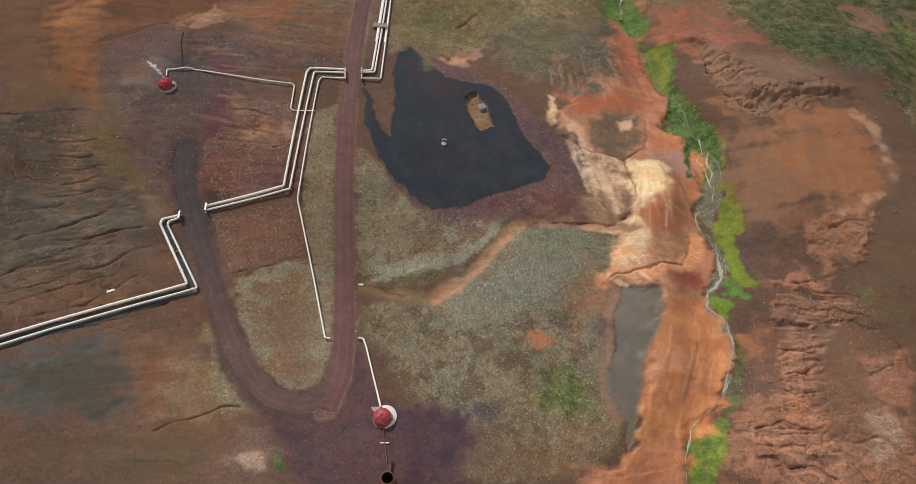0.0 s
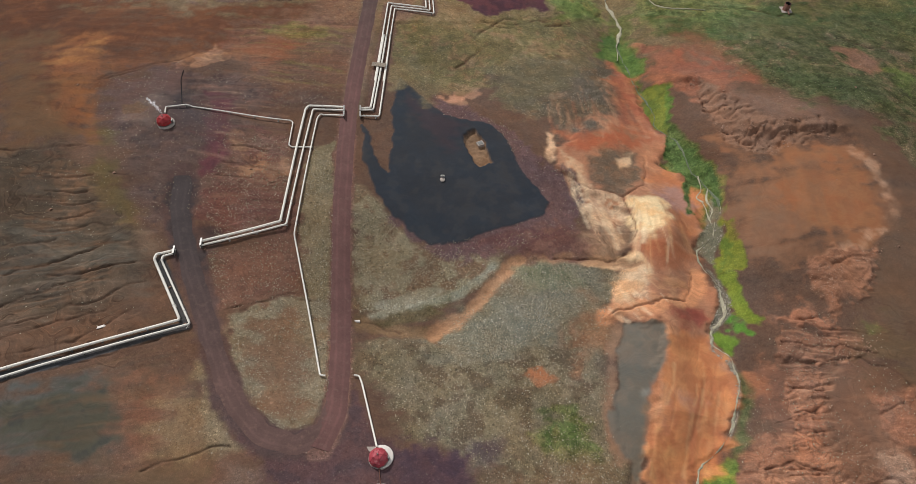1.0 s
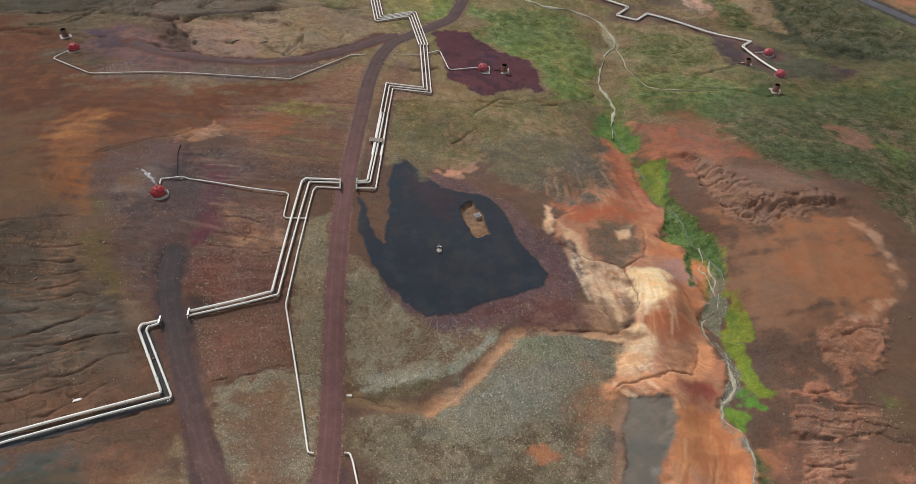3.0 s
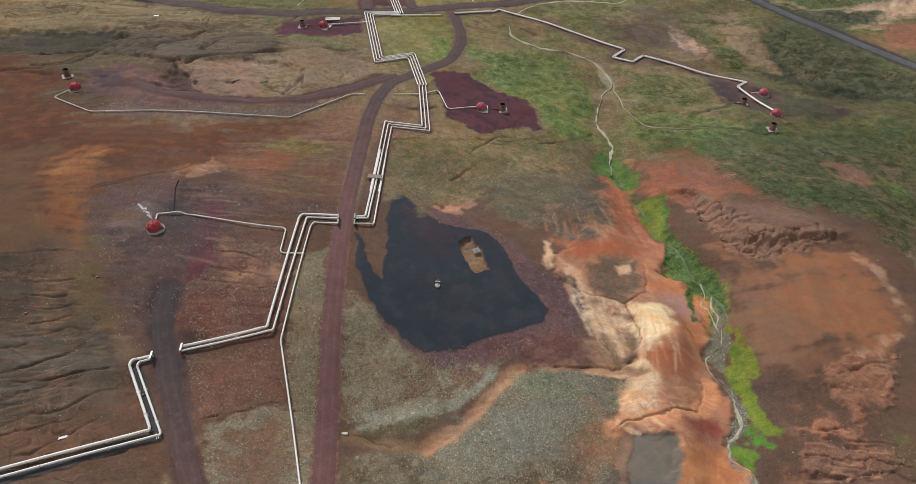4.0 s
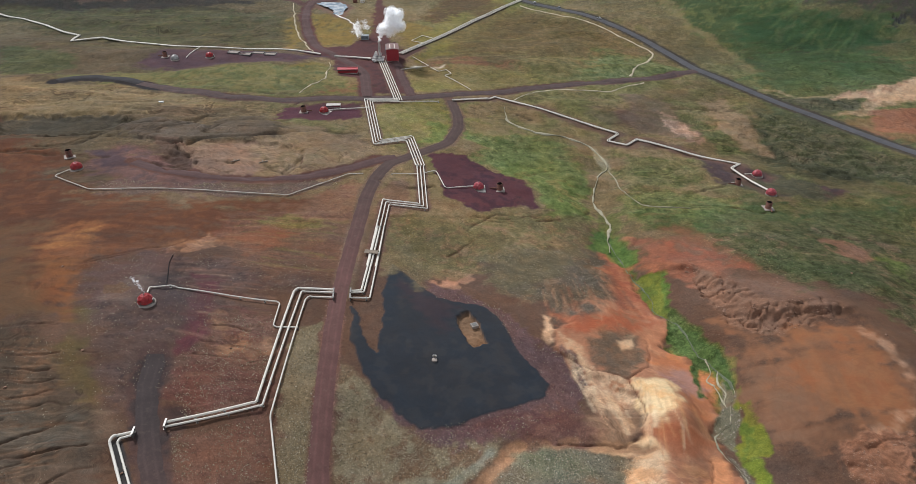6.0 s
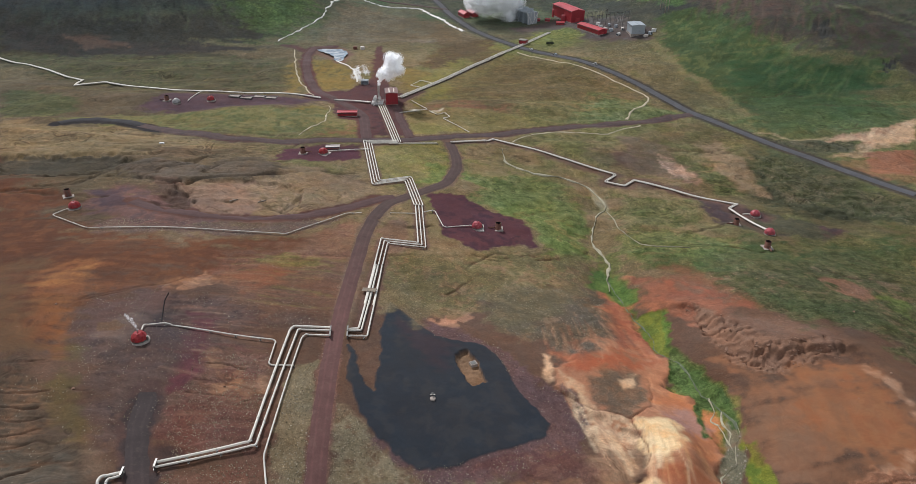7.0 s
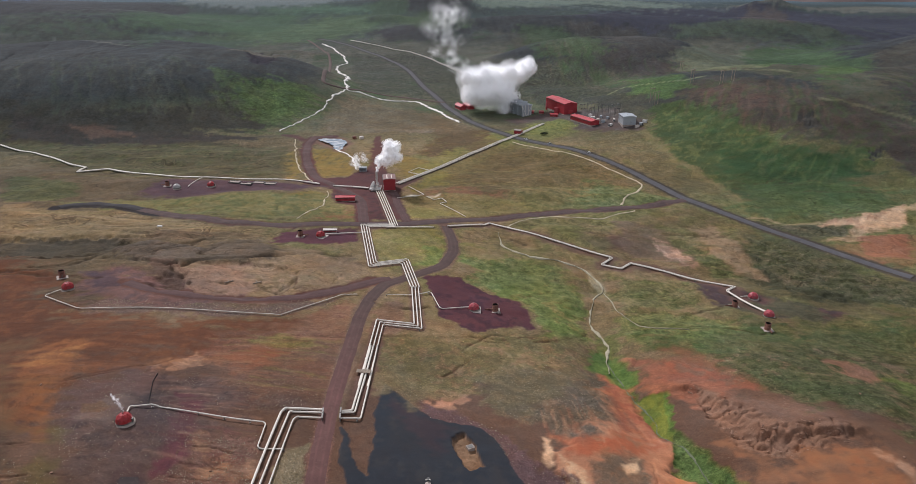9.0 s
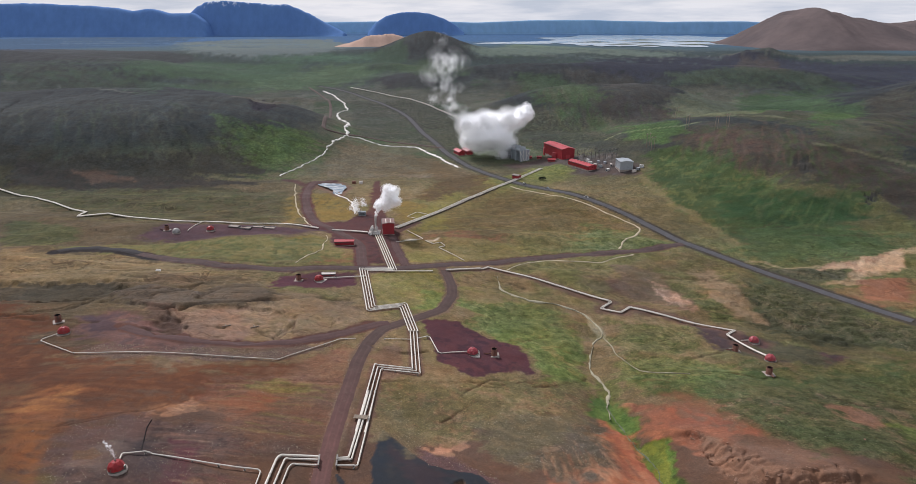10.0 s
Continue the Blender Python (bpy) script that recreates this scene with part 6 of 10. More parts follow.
patch([(-302.8, 442.4), (-257.1, 422.7), (-198.1, 415.1), (-156.8, 391.9), (-110.9, 391.6), (-105.4, 382.2), (-161.2, 375), (-190.7, 364.2), (-254.4, 360.5)], (128, 110, 82), (0.2, 0.1, 0.7), 5, 5, amount=0.8, mottle=(116, 100, 74))
patch([(-147.8, 327.4), (-130.2, 320), (-102.2, 327.7), (-80.1, 323.3), (-80.6, 309.7), (-94.3, 293.7), (-123, 288.3), (-133.4, 310.4)], (138, 112, 94), (0, 0.2, 0.6), 2, 3, amount=0.8, crisp=True, mottle=(122, 98, 80))
patch([(-156.1, 326.5), (-147.2, 327.3), (-133.1, 311), (-124, 288.1), (-134.1, 295.3), (-145.2, 307.4)], (84, 66, 56), (0, 0.2, 0.4), 2.5, 3, amount=0.85, crag=0.5)
patch([(-46.9, 392.7), (-9.2, 400.4), (-0.7, 375.8), (-3.5, 349.7), (-22.9, 341.8), (-39, 342)], (116, 112, 70), (0.35, 0.1, 0), 4, 4, amount=0.85, mottle=(124, 108, 74))
patch([(-30.1, 354.5), (-10.3, 360.6), (-0.7, 375.8), (-1.8, 352.5), (-22.9, 341.8)], (104, 116, 54), (0.3, 0, 0), 3, 4, amount=0.8)
patch([(9, 387), (29.8, 401.7), (32.3, 383.9), (47.8, 376.2), (36.9, 352.7), (17.1, 364.2)], (132, 116, 84), (0.15, 0.2, 0.4), 4, 5, amount=0.8, mottle=(112, 108, 66))
patch([(13.4, 358.7), (35.1, 373), (50.7, 370.3), (44.3, 342), (25.5, 333.8), (14.5, 340)], (98, 108, 60), (0.5, 0.2, 0.2), 4, 5, amount=0.8, mottle=(84, 96, 52))
patch([(39.9, 331.1), (62.9, 343.6), (77.2, 348.4), (68.6, 295.5), (54.5, 286.7), (43.8, 295.9), (39.3, 310)], (102, 116, 58), (0.45, 0.1, 0), 4, 5, amount=0.85, mottle=(116, 112, 68))
patch([(95.9, 357.2), (142.4, 351.1), (136.3, 321.9), (96.4, 315.2), (93.1, 335.3)], (96, 98, 66), (0.5, 0.3, 0.1), 5, 6, amount=0.8, mottle=(84, 90, 54))
patch([(89.6, 312.6), (144.7, 310.1), (150.6, 293.1), (92.6, 276), (84.4, 288.9)], (88, 102, 56), (0.5, 0.2, 0.1), 5, 6, amount=0.8, mottle=(104, 102, 66))
patch([(118.9, 448), (145.3, 439.1), (156.8, 409.5), (169.3, 389.1), (147, 377.5), (106.6, 391.4)], (104, 88, 76), (0.15, 0.3, 0.4), 5, 5, amount=0.8)
patch([(138.1, 419.1), (151, 409.3), (156.5, 389.6), (144.8, 376.2), (137, 392.9)], (170, 140, 120), (0, 0.7, 0.4), 2.5, 5, amount=0.85, crisp=True, mottle=(128, 104, 88))
patch([(169.4, 437.7), (187.5, 443), (197, 392.6), (190.3, 366.2), (177.9, 371.6), (171.8, 408.6)], (134, 114, 92), (0.1, 0.2, 0.5), 4, 5, amount=0.8)
patch([(148.1, 420.1), (166.9, 404.9), (177.9, 381.9), (177.7, 361.2), (160.8, 363.5), (156.5, 389.6)], (72, 84, 50), (0.5, 0.1, 0.2), 4, 5, amount=0.75)
patch([(201.6, 421), (236.6, 397.7), (254.6, 374.3), (271.6, 350.4), (257.3, 325.4), (230, 346), (194.9, 369.1)], (70, 74, 56), (0.5, 0.5, 0.2), 5, 6, amount=0.85, crag=0.4, mottle=(84, 82, 66))
patch([(221.6, 446.7), (258.3, 445.3), (283.8, 442.7), (272.6, 427.2), (238.9, 419.6), (222.7, 428.2)], (66, 68, 56), (0.4, 0.3, 0.2), 3, 4, amount=0.8)
patch([(260.3, 445), (305.6, 457.7), (346.5, 477.8), (326.8, 443.3), (294.3, 434.9), (286, 442.8)], (184, 154, 126), (0, 0, 0.4), 2.5, 4, amount=0.85, mottle=(150, 120, 98))
patch([(280.8, 424.3), (317.2, 426.7), (294.2, 388), (270.5, 397.4)], (128, 86, 68), (0, 0.1, 0.4), 4, 4, amount=0.8)
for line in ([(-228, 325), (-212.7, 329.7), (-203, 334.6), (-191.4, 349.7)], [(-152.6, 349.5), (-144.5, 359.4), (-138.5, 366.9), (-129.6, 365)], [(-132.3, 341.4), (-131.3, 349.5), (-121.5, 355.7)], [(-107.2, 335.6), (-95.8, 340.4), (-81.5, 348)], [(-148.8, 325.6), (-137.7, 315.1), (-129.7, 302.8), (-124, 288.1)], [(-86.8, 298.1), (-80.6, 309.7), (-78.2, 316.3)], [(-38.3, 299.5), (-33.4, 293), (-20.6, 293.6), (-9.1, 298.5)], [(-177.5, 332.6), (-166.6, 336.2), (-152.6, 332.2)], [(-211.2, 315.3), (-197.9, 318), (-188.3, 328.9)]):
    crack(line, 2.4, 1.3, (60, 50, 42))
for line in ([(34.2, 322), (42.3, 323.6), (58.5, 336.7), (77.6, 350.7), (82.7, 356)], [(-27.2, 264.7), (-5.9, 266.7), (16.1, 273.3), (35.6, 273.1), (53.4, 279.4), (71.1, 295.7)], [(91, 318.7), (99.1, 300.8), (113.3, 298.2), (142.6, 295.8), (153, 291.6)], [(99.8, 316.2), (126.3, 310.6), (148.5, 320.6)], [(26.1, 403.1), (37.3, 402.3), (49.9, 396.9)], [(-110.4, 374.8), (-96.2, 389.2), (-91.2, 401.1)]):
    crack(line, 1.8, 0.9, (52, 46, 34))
# far country: dark scarp below the western hill, gullies, lava flat, bands of heath
patch([(-432.6, 680.3), (-362.9, 669.8), (-292.5, 671.5), (-210.3, 676.5), (-170, 674.3), (-205.1, 656.8), (-275.3, 637.1), (-332.2, 632), (-415.7, 640.9)], (58, 51, 47), (0, 0.1, 0.6), 5, 6, amount=0.95, mottle=(50, 47, 42))
patch([(-373.2, 668.4), (-330.9, 671.5), (-301.6, 665.7), (-340.4, 652.7)], (98, 74, 62), (0, 0.1, 0.4), 4, 5, amount=0.7)
patch([(-343.7, 513.6), (-293.6, 510.6), (-257.1, 461.1), (-282.4, 448), (-304.2, 444.9)], (72, 80, 50), (0.3, 0, 0.4), 6, 6, amount=0.8)
patch([(-412.2, 633.5), (-308.7, 558.5), (-217.5, 532.4), (-127.8, 504.1), (-144.8, 632.2), (-254.7, 640.2)], (80, 76, 56), (0.25, 0, 0.7), 8, 8, amount=0.75, mottle=(70, 72, 48))
patch([(-134.8, 784), (-87.8, 835), (-30.9, 780.3), (-4.7, 736.2), (-40.3, 703.3), (-97.6, 687.6), (-126, 722.1)], (100, 88, 72), (0.1, 0.1, 0.4), 8, 8, amount=0.75)
patch([(12.1, 647.8), (61.7, 644.8), (118.1, 587.8), (106.3, 518.5), (35.5, 492.2), (5.3, 538.4)], (92, 82, 58), (0.3, 0.1, 0.3), 8, 8, amount=0.6)
patch([(-184.4, 1421.3), (-119.6, 1293.2), (-61.3, 1113), (-16.7, 873.8), (-63.3, 920.9), (-115.4, 898.4), (-156.1, 1153)], (66, 68, 60), (0.4, 0.4, 0.1), 8, 8, amount=0.85, mottle=(54, 58, 50))
patch([(-249, 884), (-341.9, 1317.5), (-228.4, 943.1), (-216.6, 879.3), (-231.2, 856.2)], (44, 38, 44), (0, 0, 0), 6, 6, amount=0.95)
patch([(-283, 939.3), (-301.2, 1504), (-241, 1305.8), (-221.6, 941.1)], (110, 98, 80), (0, 0.1, 0.3), 8, 8, amount=0.6)
patch([(-1614.2, 2621.8), (-1368.6, 2635.2), (-914.7, 2340), (-729.2, 2122.9), (-807.2, 1762.1), (-1051.1, 1695.8)], (62, 58, 56), (0, 0, 0.4), 20, 20, amount=0.85, even=0.5)
patch([(-789.2, 1720.3), (-726.4, 2062.3), (-534.9, 2036), (-406.1, 2061.1), (-405, 1747.8), (-527.8, 1678.5), (-734.6, 1653.2)], (66, 92, 58), (0.1, 0, 0.2), 30, 25, amount=0.8, even=0.5)
patch([(-1033.3, 1665.3), (-896.6, 1685.9), (-688.6, 1602.2), (-481.6, 1035.1), (-939.5, 1497.5)], (68, 70, 58), (0.05, 0, 0.4), 25, 25, amount=0.7, even=0.4)
patch([(-685.9, 1595.1), (-456.5, 1616.3), (-430.3, 1517.7), (-408.2, 960)], (60, 82, 58), (0.1, 0, 0.2), 20, 20, amount=0.7, even=0.4)
patch([(426.8, 2137.7), (828.9, 2071.8), (673.3, 1485.5), (515.8, 1461.3), (334.4, 1537.7)], (54, 52, 62), (0, 0, 0.1), 20, 20, amount=0.85, even=0.4)
patch([(1021.4, 1935.8), (1237.1, 1820.8), (1109.1, 1624.3), (854.9, 1399.7), (789.7, 1464.1)], (58, 56, 66), (0, 0, 0.1), 20, 20, amount=0.85, even=0.4)
patch([(334.4, 1035.7), (557.7, 1313.6), (370.3, 798.4), (316.5, 838.1), (329.2, 988.6)], (104, 104, 76), (0.1, 0.1, 0.2), 10, 12, amount=0.7)
patch([(557.7, 1313.6), (668.9, 1247.4), (441.7, 829.7), (371.8, 817.6)], (60, 84, 48), (0.2, 0, 0.2), 10, 12, amount=0.8)
patch([(566.7, 1049.2), (637.5, 1036.3), (464.6, 758.3), (391.6, 706.8)], (64, 88, 46), (0.2, 0, 0.2), 12, 12, amount=0.7)
patch([(630.4, 1023.4), (741.3, 1080.6), (549.2, 786.6), (432.1, 670.3)], (78, 70, 58), (0.05, 0, 0.4), 14, 12, amount=0.8)
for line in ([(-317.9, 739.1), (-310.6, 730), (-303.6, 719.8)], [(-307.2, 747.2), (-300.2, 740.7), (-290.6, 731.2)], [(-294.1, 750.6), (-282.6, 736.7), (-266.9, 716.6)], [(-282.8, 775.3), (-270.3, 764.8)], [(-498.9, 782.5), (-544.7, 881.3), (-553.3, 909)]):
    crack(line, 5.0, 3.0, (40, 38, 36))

patch([(-186.1, 2178.1), (-233.6, 4161.9), (-44.2, 2277), (30.2, 2288.9), (73.6, 2181.3), (1.5, 2055.5), (-99.5, 2038.6)], (66, 64, 60), (0, 0, 0.4), 16, 12, amount=0.9, even=0.4)
patch([(-231.7, 2184.3), (-127.7, 2269.3), (-101.7, 2090.7), (-153.3, 1868.6)], (64, 84, 56), (0.1, 0, 0.3), 14, 12, amount=0.7, even=0.4)
patch([(-163.9, 1651.1), (-99.3, 1726.6), (-12.2, 1559.5), (-18, 1486.6), (-126.5, 1520.9)], (60, 54, 54), (0, 0, 0.3), 14, 12, amount=0.85, even=0.3)
patch([(630.5, 1536.5), (862.6, 2039), (889.4, 1991.8), (928.7, 2020.4), (934.9, 1942.9), (723.1, 1470.2), (626.1, 1461)], (84, 70, 62), (0, 0, 0.3), 12, 10, amount=0.9, even=0.4)
patch([(474.1, 1487.1), (616.5, 1501.4), (797.2, 1479.2), (822.3, 1429.5), (631.5, 1382.6), (481.5, 1428.2)], (74, 84, 58), (0.1, 0, 0.3), 20, 20, amount=0.7, even=0.3)
patch([(156.5, 1555.1), (251.9, 1501.6), (250.2, 1054.6), (209.5, 1024), (147.2, 1084.8)], (62, 82, 48), (0.2, 0, 0.3), 16, 14, amount=0.7)
patch([(260.2, 1555.5), (397.1, 1478.3), (347, 1048.2), (328.2, 1013.8), (267, 1050), (271.7, 1469)], (76, 68, 60), (0.05, 0, 0.4), 14, 14, amount=0.75)
patch([(213.8, 1049.2), (283.6, 1045.1), (327.1, 981.7), (290.9, 942.6), (222.8, 1002.6)], (68, 60, 56), (0.05, 0, 0.4), 12, 12, amount=0.8)
patch([(243.9, 947), (278.9, 811.3), (269.8, 743.4), (234.7, 731.1), (214.8, 775.6)], (70, 92, 48), (0.3, 0, 0.2), 8, 8, amount=0.8)
streak([(193.9, 815.7), (216.6, 837.4), (238.8, 815.2), (268.2, 778.4), (300, 774.6)], 3.0, (132, 128, 92), (0, 0, 0), 2, 2, 0.8)
streak([(334.4, 1035.7), (371.7, 988), (337.8, 819.7), (364.2, 784.5), (382.2, 751.9)], 5.0, (118, 112, 84), (0, 0, 0), 4, 4, 0.6)
streak([(364.1, 651.5), (390.7, 636.2), (412, 623.6), (435.6, 608.7)], 4.0, (120, 112, 86), (0, 0, 0), 4, 4, 0.6)
streak([(-955.6, 1527.3), (-835.7, 1533.3), (-522.8, 1050), (-431.8, 978.2)], 7.0, (112, 106, 88), (0, 0, 0), 5, 5, 0.6)

patch([(-104.9, 330.1), (-88.5, 354.2), (-68.4, 351.2), (-49.9, 332.5), (-33.7, 325.6), (-46.8, 306.2), (-59.6, 294.1), (-77.1, 297.7), (-94.9, 288.9)], (138, 116, 92), (0.12, 0.3, 0.5), 5, 6, amount=0.75, mottle=(122, 104, 78))
patch([(-72.4, 273.5), (-58.2, 285), (-48.5, 295.8), (-35.7, 280.7), (-44, 259.6), (-63.4, 253.4)], (130, 98, 78), (0.05, 0.4, 0.4), 4, 5, amount=0.75, mottle=(112, 82, 68))
patch([(-31.7, 299.9), (-23.4, 307.4), (-19.3, 284.6), (-23.8, 266.5), (-34.4, 267.1)], (118, 92, 76), (0.05, 0.6, 0.1), 2.5, 3, amount=0.8)
patch([(-19.8, 294.6), (-11, 285.9), (-2.5, 275.8), (19.4, 273.5), (19.2, 269.9), (-18.2, 261.3)], (128, 108, 80), (0.15, 0.5, 0.2), 4, 4, amount=0.7)
patch([(-44.2, 391.3), (-10.1, 396.7), (0.1, 378.9), (-2.7, 358.9), (-22.4, 348.4), (-37.1, 348.8)], (132, 120, 80), (0.25, 0.2, 0), 4, 4, amount=0.8, mottle=(122, 118, 70))
patch([(-11.5, 379.7), (0.1, 378.9), (-1.3, 356.8), (-15.8, 348.2)], (106, 118, 58), (0.3, 0, 0), 3, 4, amount=0.8)
patch([(-32, 548), (7.6, 616.8), (55.8, 686.1), (81.8, 708.9), (63.5, 640.8), (16.5, 553.3), (-11.8, 498.9)], (128, 122, 66), (0.2, 0, 0.1), 5, 6, amount=0.6, mottle=(110, 100, 60))
patch([(-3.1, 578.1), (41.1, 638.5), (80.9, 599.6), (76.5, 525.1), (32.5, 494.4), (1.6, 508.6)], (98, 84, 58), (0.2, 0.1, 0.2), 7, 7, amount=0.7)
patch([(-32.7, 474.1), (5.8, 485.8), (57.1, 473.8), (67.6, 454), (13.1, 434.1), (-26.2, 429)], (122, 114, 72), (0.25, 0.2, 0.3), 5, 6, amount=0.7)
patch([(-17.2, 808.4), (20.3, 685.8), (47.3, 648.4), (28.3, 599), (-3.2, 662.6), (-15.5, 714.6)], (96, 78, 58), (0.1, 0.1, 0.2), 6, 6, amount=0.7)
streak([(-72.8, 379.3), (-53.8, 396.4), (-32.5, 404.1)], 3.0, (78, 58, 54), (0, 0.1, 0), 1.5, 1.2, 0.8)
# cinder beds under the trunk pipes; the thin lines' dark beds also hold painted pipe shadow
streak([(-33.2, 206), (-32.8, 222.1), (-31.2, 276.7), (-13.5, 274.8), (-16.6, 317.8), (-23.5, 349.6), (-40.8, 340.6), (-51.7, 402.1), (-33.3, 406.4), (-50.2, 485.8)], 7.0, (100, 76, 68), (0, 0.5, 0), 1.4, 0.8, 0.8)
streak([(-36, 504), (19, 594), (72, 672)], 3.0, (62, 52, 48), (0, 0.1, 0), 0.8, 0.6, 0.9)
streak([(-44.5, 301.4), (-50.9, 300), (-77.3, 272.9), (-163.7, 267.9), (-187.3, 283.2)], 1.4, (74, 60, 54), (0, 0.1, 0), 0.7, 0.5, 0.6)
streak([(0.6, 412.8), (24.6, 420.1), (29.4, 425.4), (102.4, 381.6), (94.6, 373.7), (105, 367.9), (112.8, 376), (166.1, 347.3)], 2.2, (74, 58, 52), (0, 0.1, 0), 0.8, 0.6, 0.7)

patch([(115.9, 993.3), (151.8, 931.1), (160.7, 810.3), (128.2, 774.8), (110.9, 848.7)], (52, 52, 48), (0.2, 0.3, 0.2), 6, 8, amount=0.75, crag=0.0, mottle=(66, 72, 56))
patch([(167.4, 846.8), (200.6, 809.2), (202.9, 737), (178.8, 738.8)], (60, 58, 54), (0.1, 0.3, 0.2), 5, 6, amount=0.7)
patch([(129, 780.2), (186.3, 744.8), (203.1, 677.6), (191.9, 666.1), (145.5, 692.7), (125.5, 736)], (88, 74, 70), (0, 0.4, 0), 4, 4, amount=0.8, mottle=(104, 92, 86))
patch([(46.9, 686), (80.4, 695.8), (117.2, 701.8), (138.4, 685.6), (92.6, 650.4), (57.6, 636.7)], (106, 108, 66), (0.3, 0.1, 0.1), 4, 5, amount=0.7)

# washed streaks
fan([(35.2, 189), (43.6, 180.3), (50.6, 170.7)], [(45.4, 151.3), (53.2, 144.6), (61.5, 143.8)], 46, ((228, 198, 160), (178, 134, 102), (150, 110, 88), (214, 176, 136)), (0.5, 1.8), 201, 0.5, 0.12)
fan([(64.6, 167.5), (70.6, 169.8), (77.9, 170)], [(61.1, 148), (66.4, 128.7), (88.7, 150)], 46, ((206, 156, 108), (152, 94, 66), (238, 212, 172), (176, 112, 76)), (0.5, 2.6), 202, 0.36, 0.08)
fan([(35.6, 224), (49.4, 225.5), (70.9, 247.4)], [(35.6, 193.8), (50.1, 190.3), (78.5, 205.5)], 50, ((178, 122, 88), (118, 90, 72), (192, 148, 114), (150, 92, 68)), (0.5, 2.4), 203, 0.32, 0.06)
fan([(66.6, 111.3), (81.3, 111.9), (85.5, 93.7)], [(53.6, 65.1), (64.6, 61.3), (77.3, 70.6)], 50, ((194, 134, 90), (160, 98, 68), (206, 158, 112), (170, 106, 72)), (0.6, 2.6), 204, 0.55, 0.15)
fan([(47.2, 118.6), (53.7, 124.8), (63.3, 134.9)], [(52.5, 114.1), (60.3, 115.6), (71.3, 120)], 30, ((222, 188, 152), (166, 116, 86), (198, 150, 112)), (0.4, 1.4), 205, 0.7, 0.2)
fan([(105.5, 189.5), (127.3, 187.6), (146.5, 186)], [(100.8, 152.1), (122.3, 149.5), (145.7, 151.5)], 46, ((152, 106, 76), (120, 88, 68), (140, 98, 72)), (1.2, 5), 206, 0.35)
fan([(104.9, 117.3), (101.2, 92.3), (86.9, 69.6), (80.1, 55.5)], [(133.5, 113), (116.3, 92.3), (111.5, 67.8), (111.4, 55.7)], 90, ((170, 122, 94), (108, 78, 62), (148, 106, 82), (92, 70, 58)), (0.5, 1.7), 207, 0.65, 0.5)
fan([(-159.6, 163.1), (-149.4, 132), (-139.1, 100.8)], [(-125.4, 160.7), (-108.1, 136.3), (-96.2, 115.1)], 80, ((114, 90, 72), (74, 62, 54), (92, 80, 66), (104, 78, 60)), (0.4, 1.6), 208, 0.5, 0.2)
fan([(-131.9, 80.2), (-125.5, 61.7), (-121, 49.3)], [(-82.5, 99.5), (-80.3, 66.3), (-69.4, 50.6)], 46, ((108, 86, 66), (80, 70, 60), (100, 74, 58)), (0.6, 3.0), 209, 0.35, 0.08)
fan([(-109.7, 215.1), (-101.3, 196.2), (-102.6, 172.5)], [(-68.6, 222.6), (-64.6, 192.8), (-63.7, 169.3)], 60, ((114, 86, 74), (76, 62, 58), (142, 114, 98), (98, 64, 60)), (0.4, 2.0), 210, 0.5, 0.1)
fan([(-89.5, 160.8), (-87.8, 145.8)], [(-62, 164), (-62.1, 148.7)], 30, ((122, 92, 76), (84, 62, 56), (110, 74, 62)), (0.4, 1.4), 211, 0.5, 0.1)
fan([(-197.5, 259.3), (-177.9, 226), (-158.3, 199.5)], [(-114.4, 261.4), (-111.6, 231), (-114.7, 203.8)], 50, ((120, 80, 56), (82, 60, 48), (104, 72, 54)), (0.8, 4.0), 212, 0.4, 0.1)
fan([(-112.8, 256.2), (-103, 218.8)], [(-45.6, 264.1), (-43.9, 213.6)], 60, ((132, 100, 76), (86, 66, 56), (116, 106, 66), (110, 76, 60)), (0.5, 2.0), 213, 0.5, 0.15)
fan([(-286.3, 415.5), (-262.2, 373.1)], [(-107.6, 409.8), (-103.9, 376.1)], 60, ((152, 132, 100), (96, 84, 62), (120, 110, 74)), (0.6, 1.8), 214, 0.5, 0.25)
fan([(-405.3, 620.1), (-350, 524.3)], [(-157.8, 642.9), (-118.5, 502)], 60, ((114, 106, 74), (70, 68, 50), (92, 96, 62)), (0.8, 2.6), 215, 0.5, 0.4)
fan([(-32.1, 533.5), (-29.2, 472.7)], [(138.8, 590.4), (126.2, 482)], 50, ((130, 120, 78), (80, 78, 50), (104, 90, 62)), (0.8, 3.0), 216, 0.4, 0.2)
fan([(119.4, 450.1), (99.7, 359.4)], [(207.8, 432.2), (181.6, 362.1)], 50, ((122, 100, 80), (76, 78, 52), (100, 96, 64)), (0.6, 2.4), 217, 0.5, 0.25)
fan([(284.8, 699.2), (305.9, 619.1), (366.6, 583.7)], [(224.9, 683), (244.8, 572.2), (286.8, 489.6)], 110, ((54, 74, 40), (86, 98, 54), (66, 84, 44), (74, 80, 50)), (1.2, 5), 218, 0.5, 0.4)
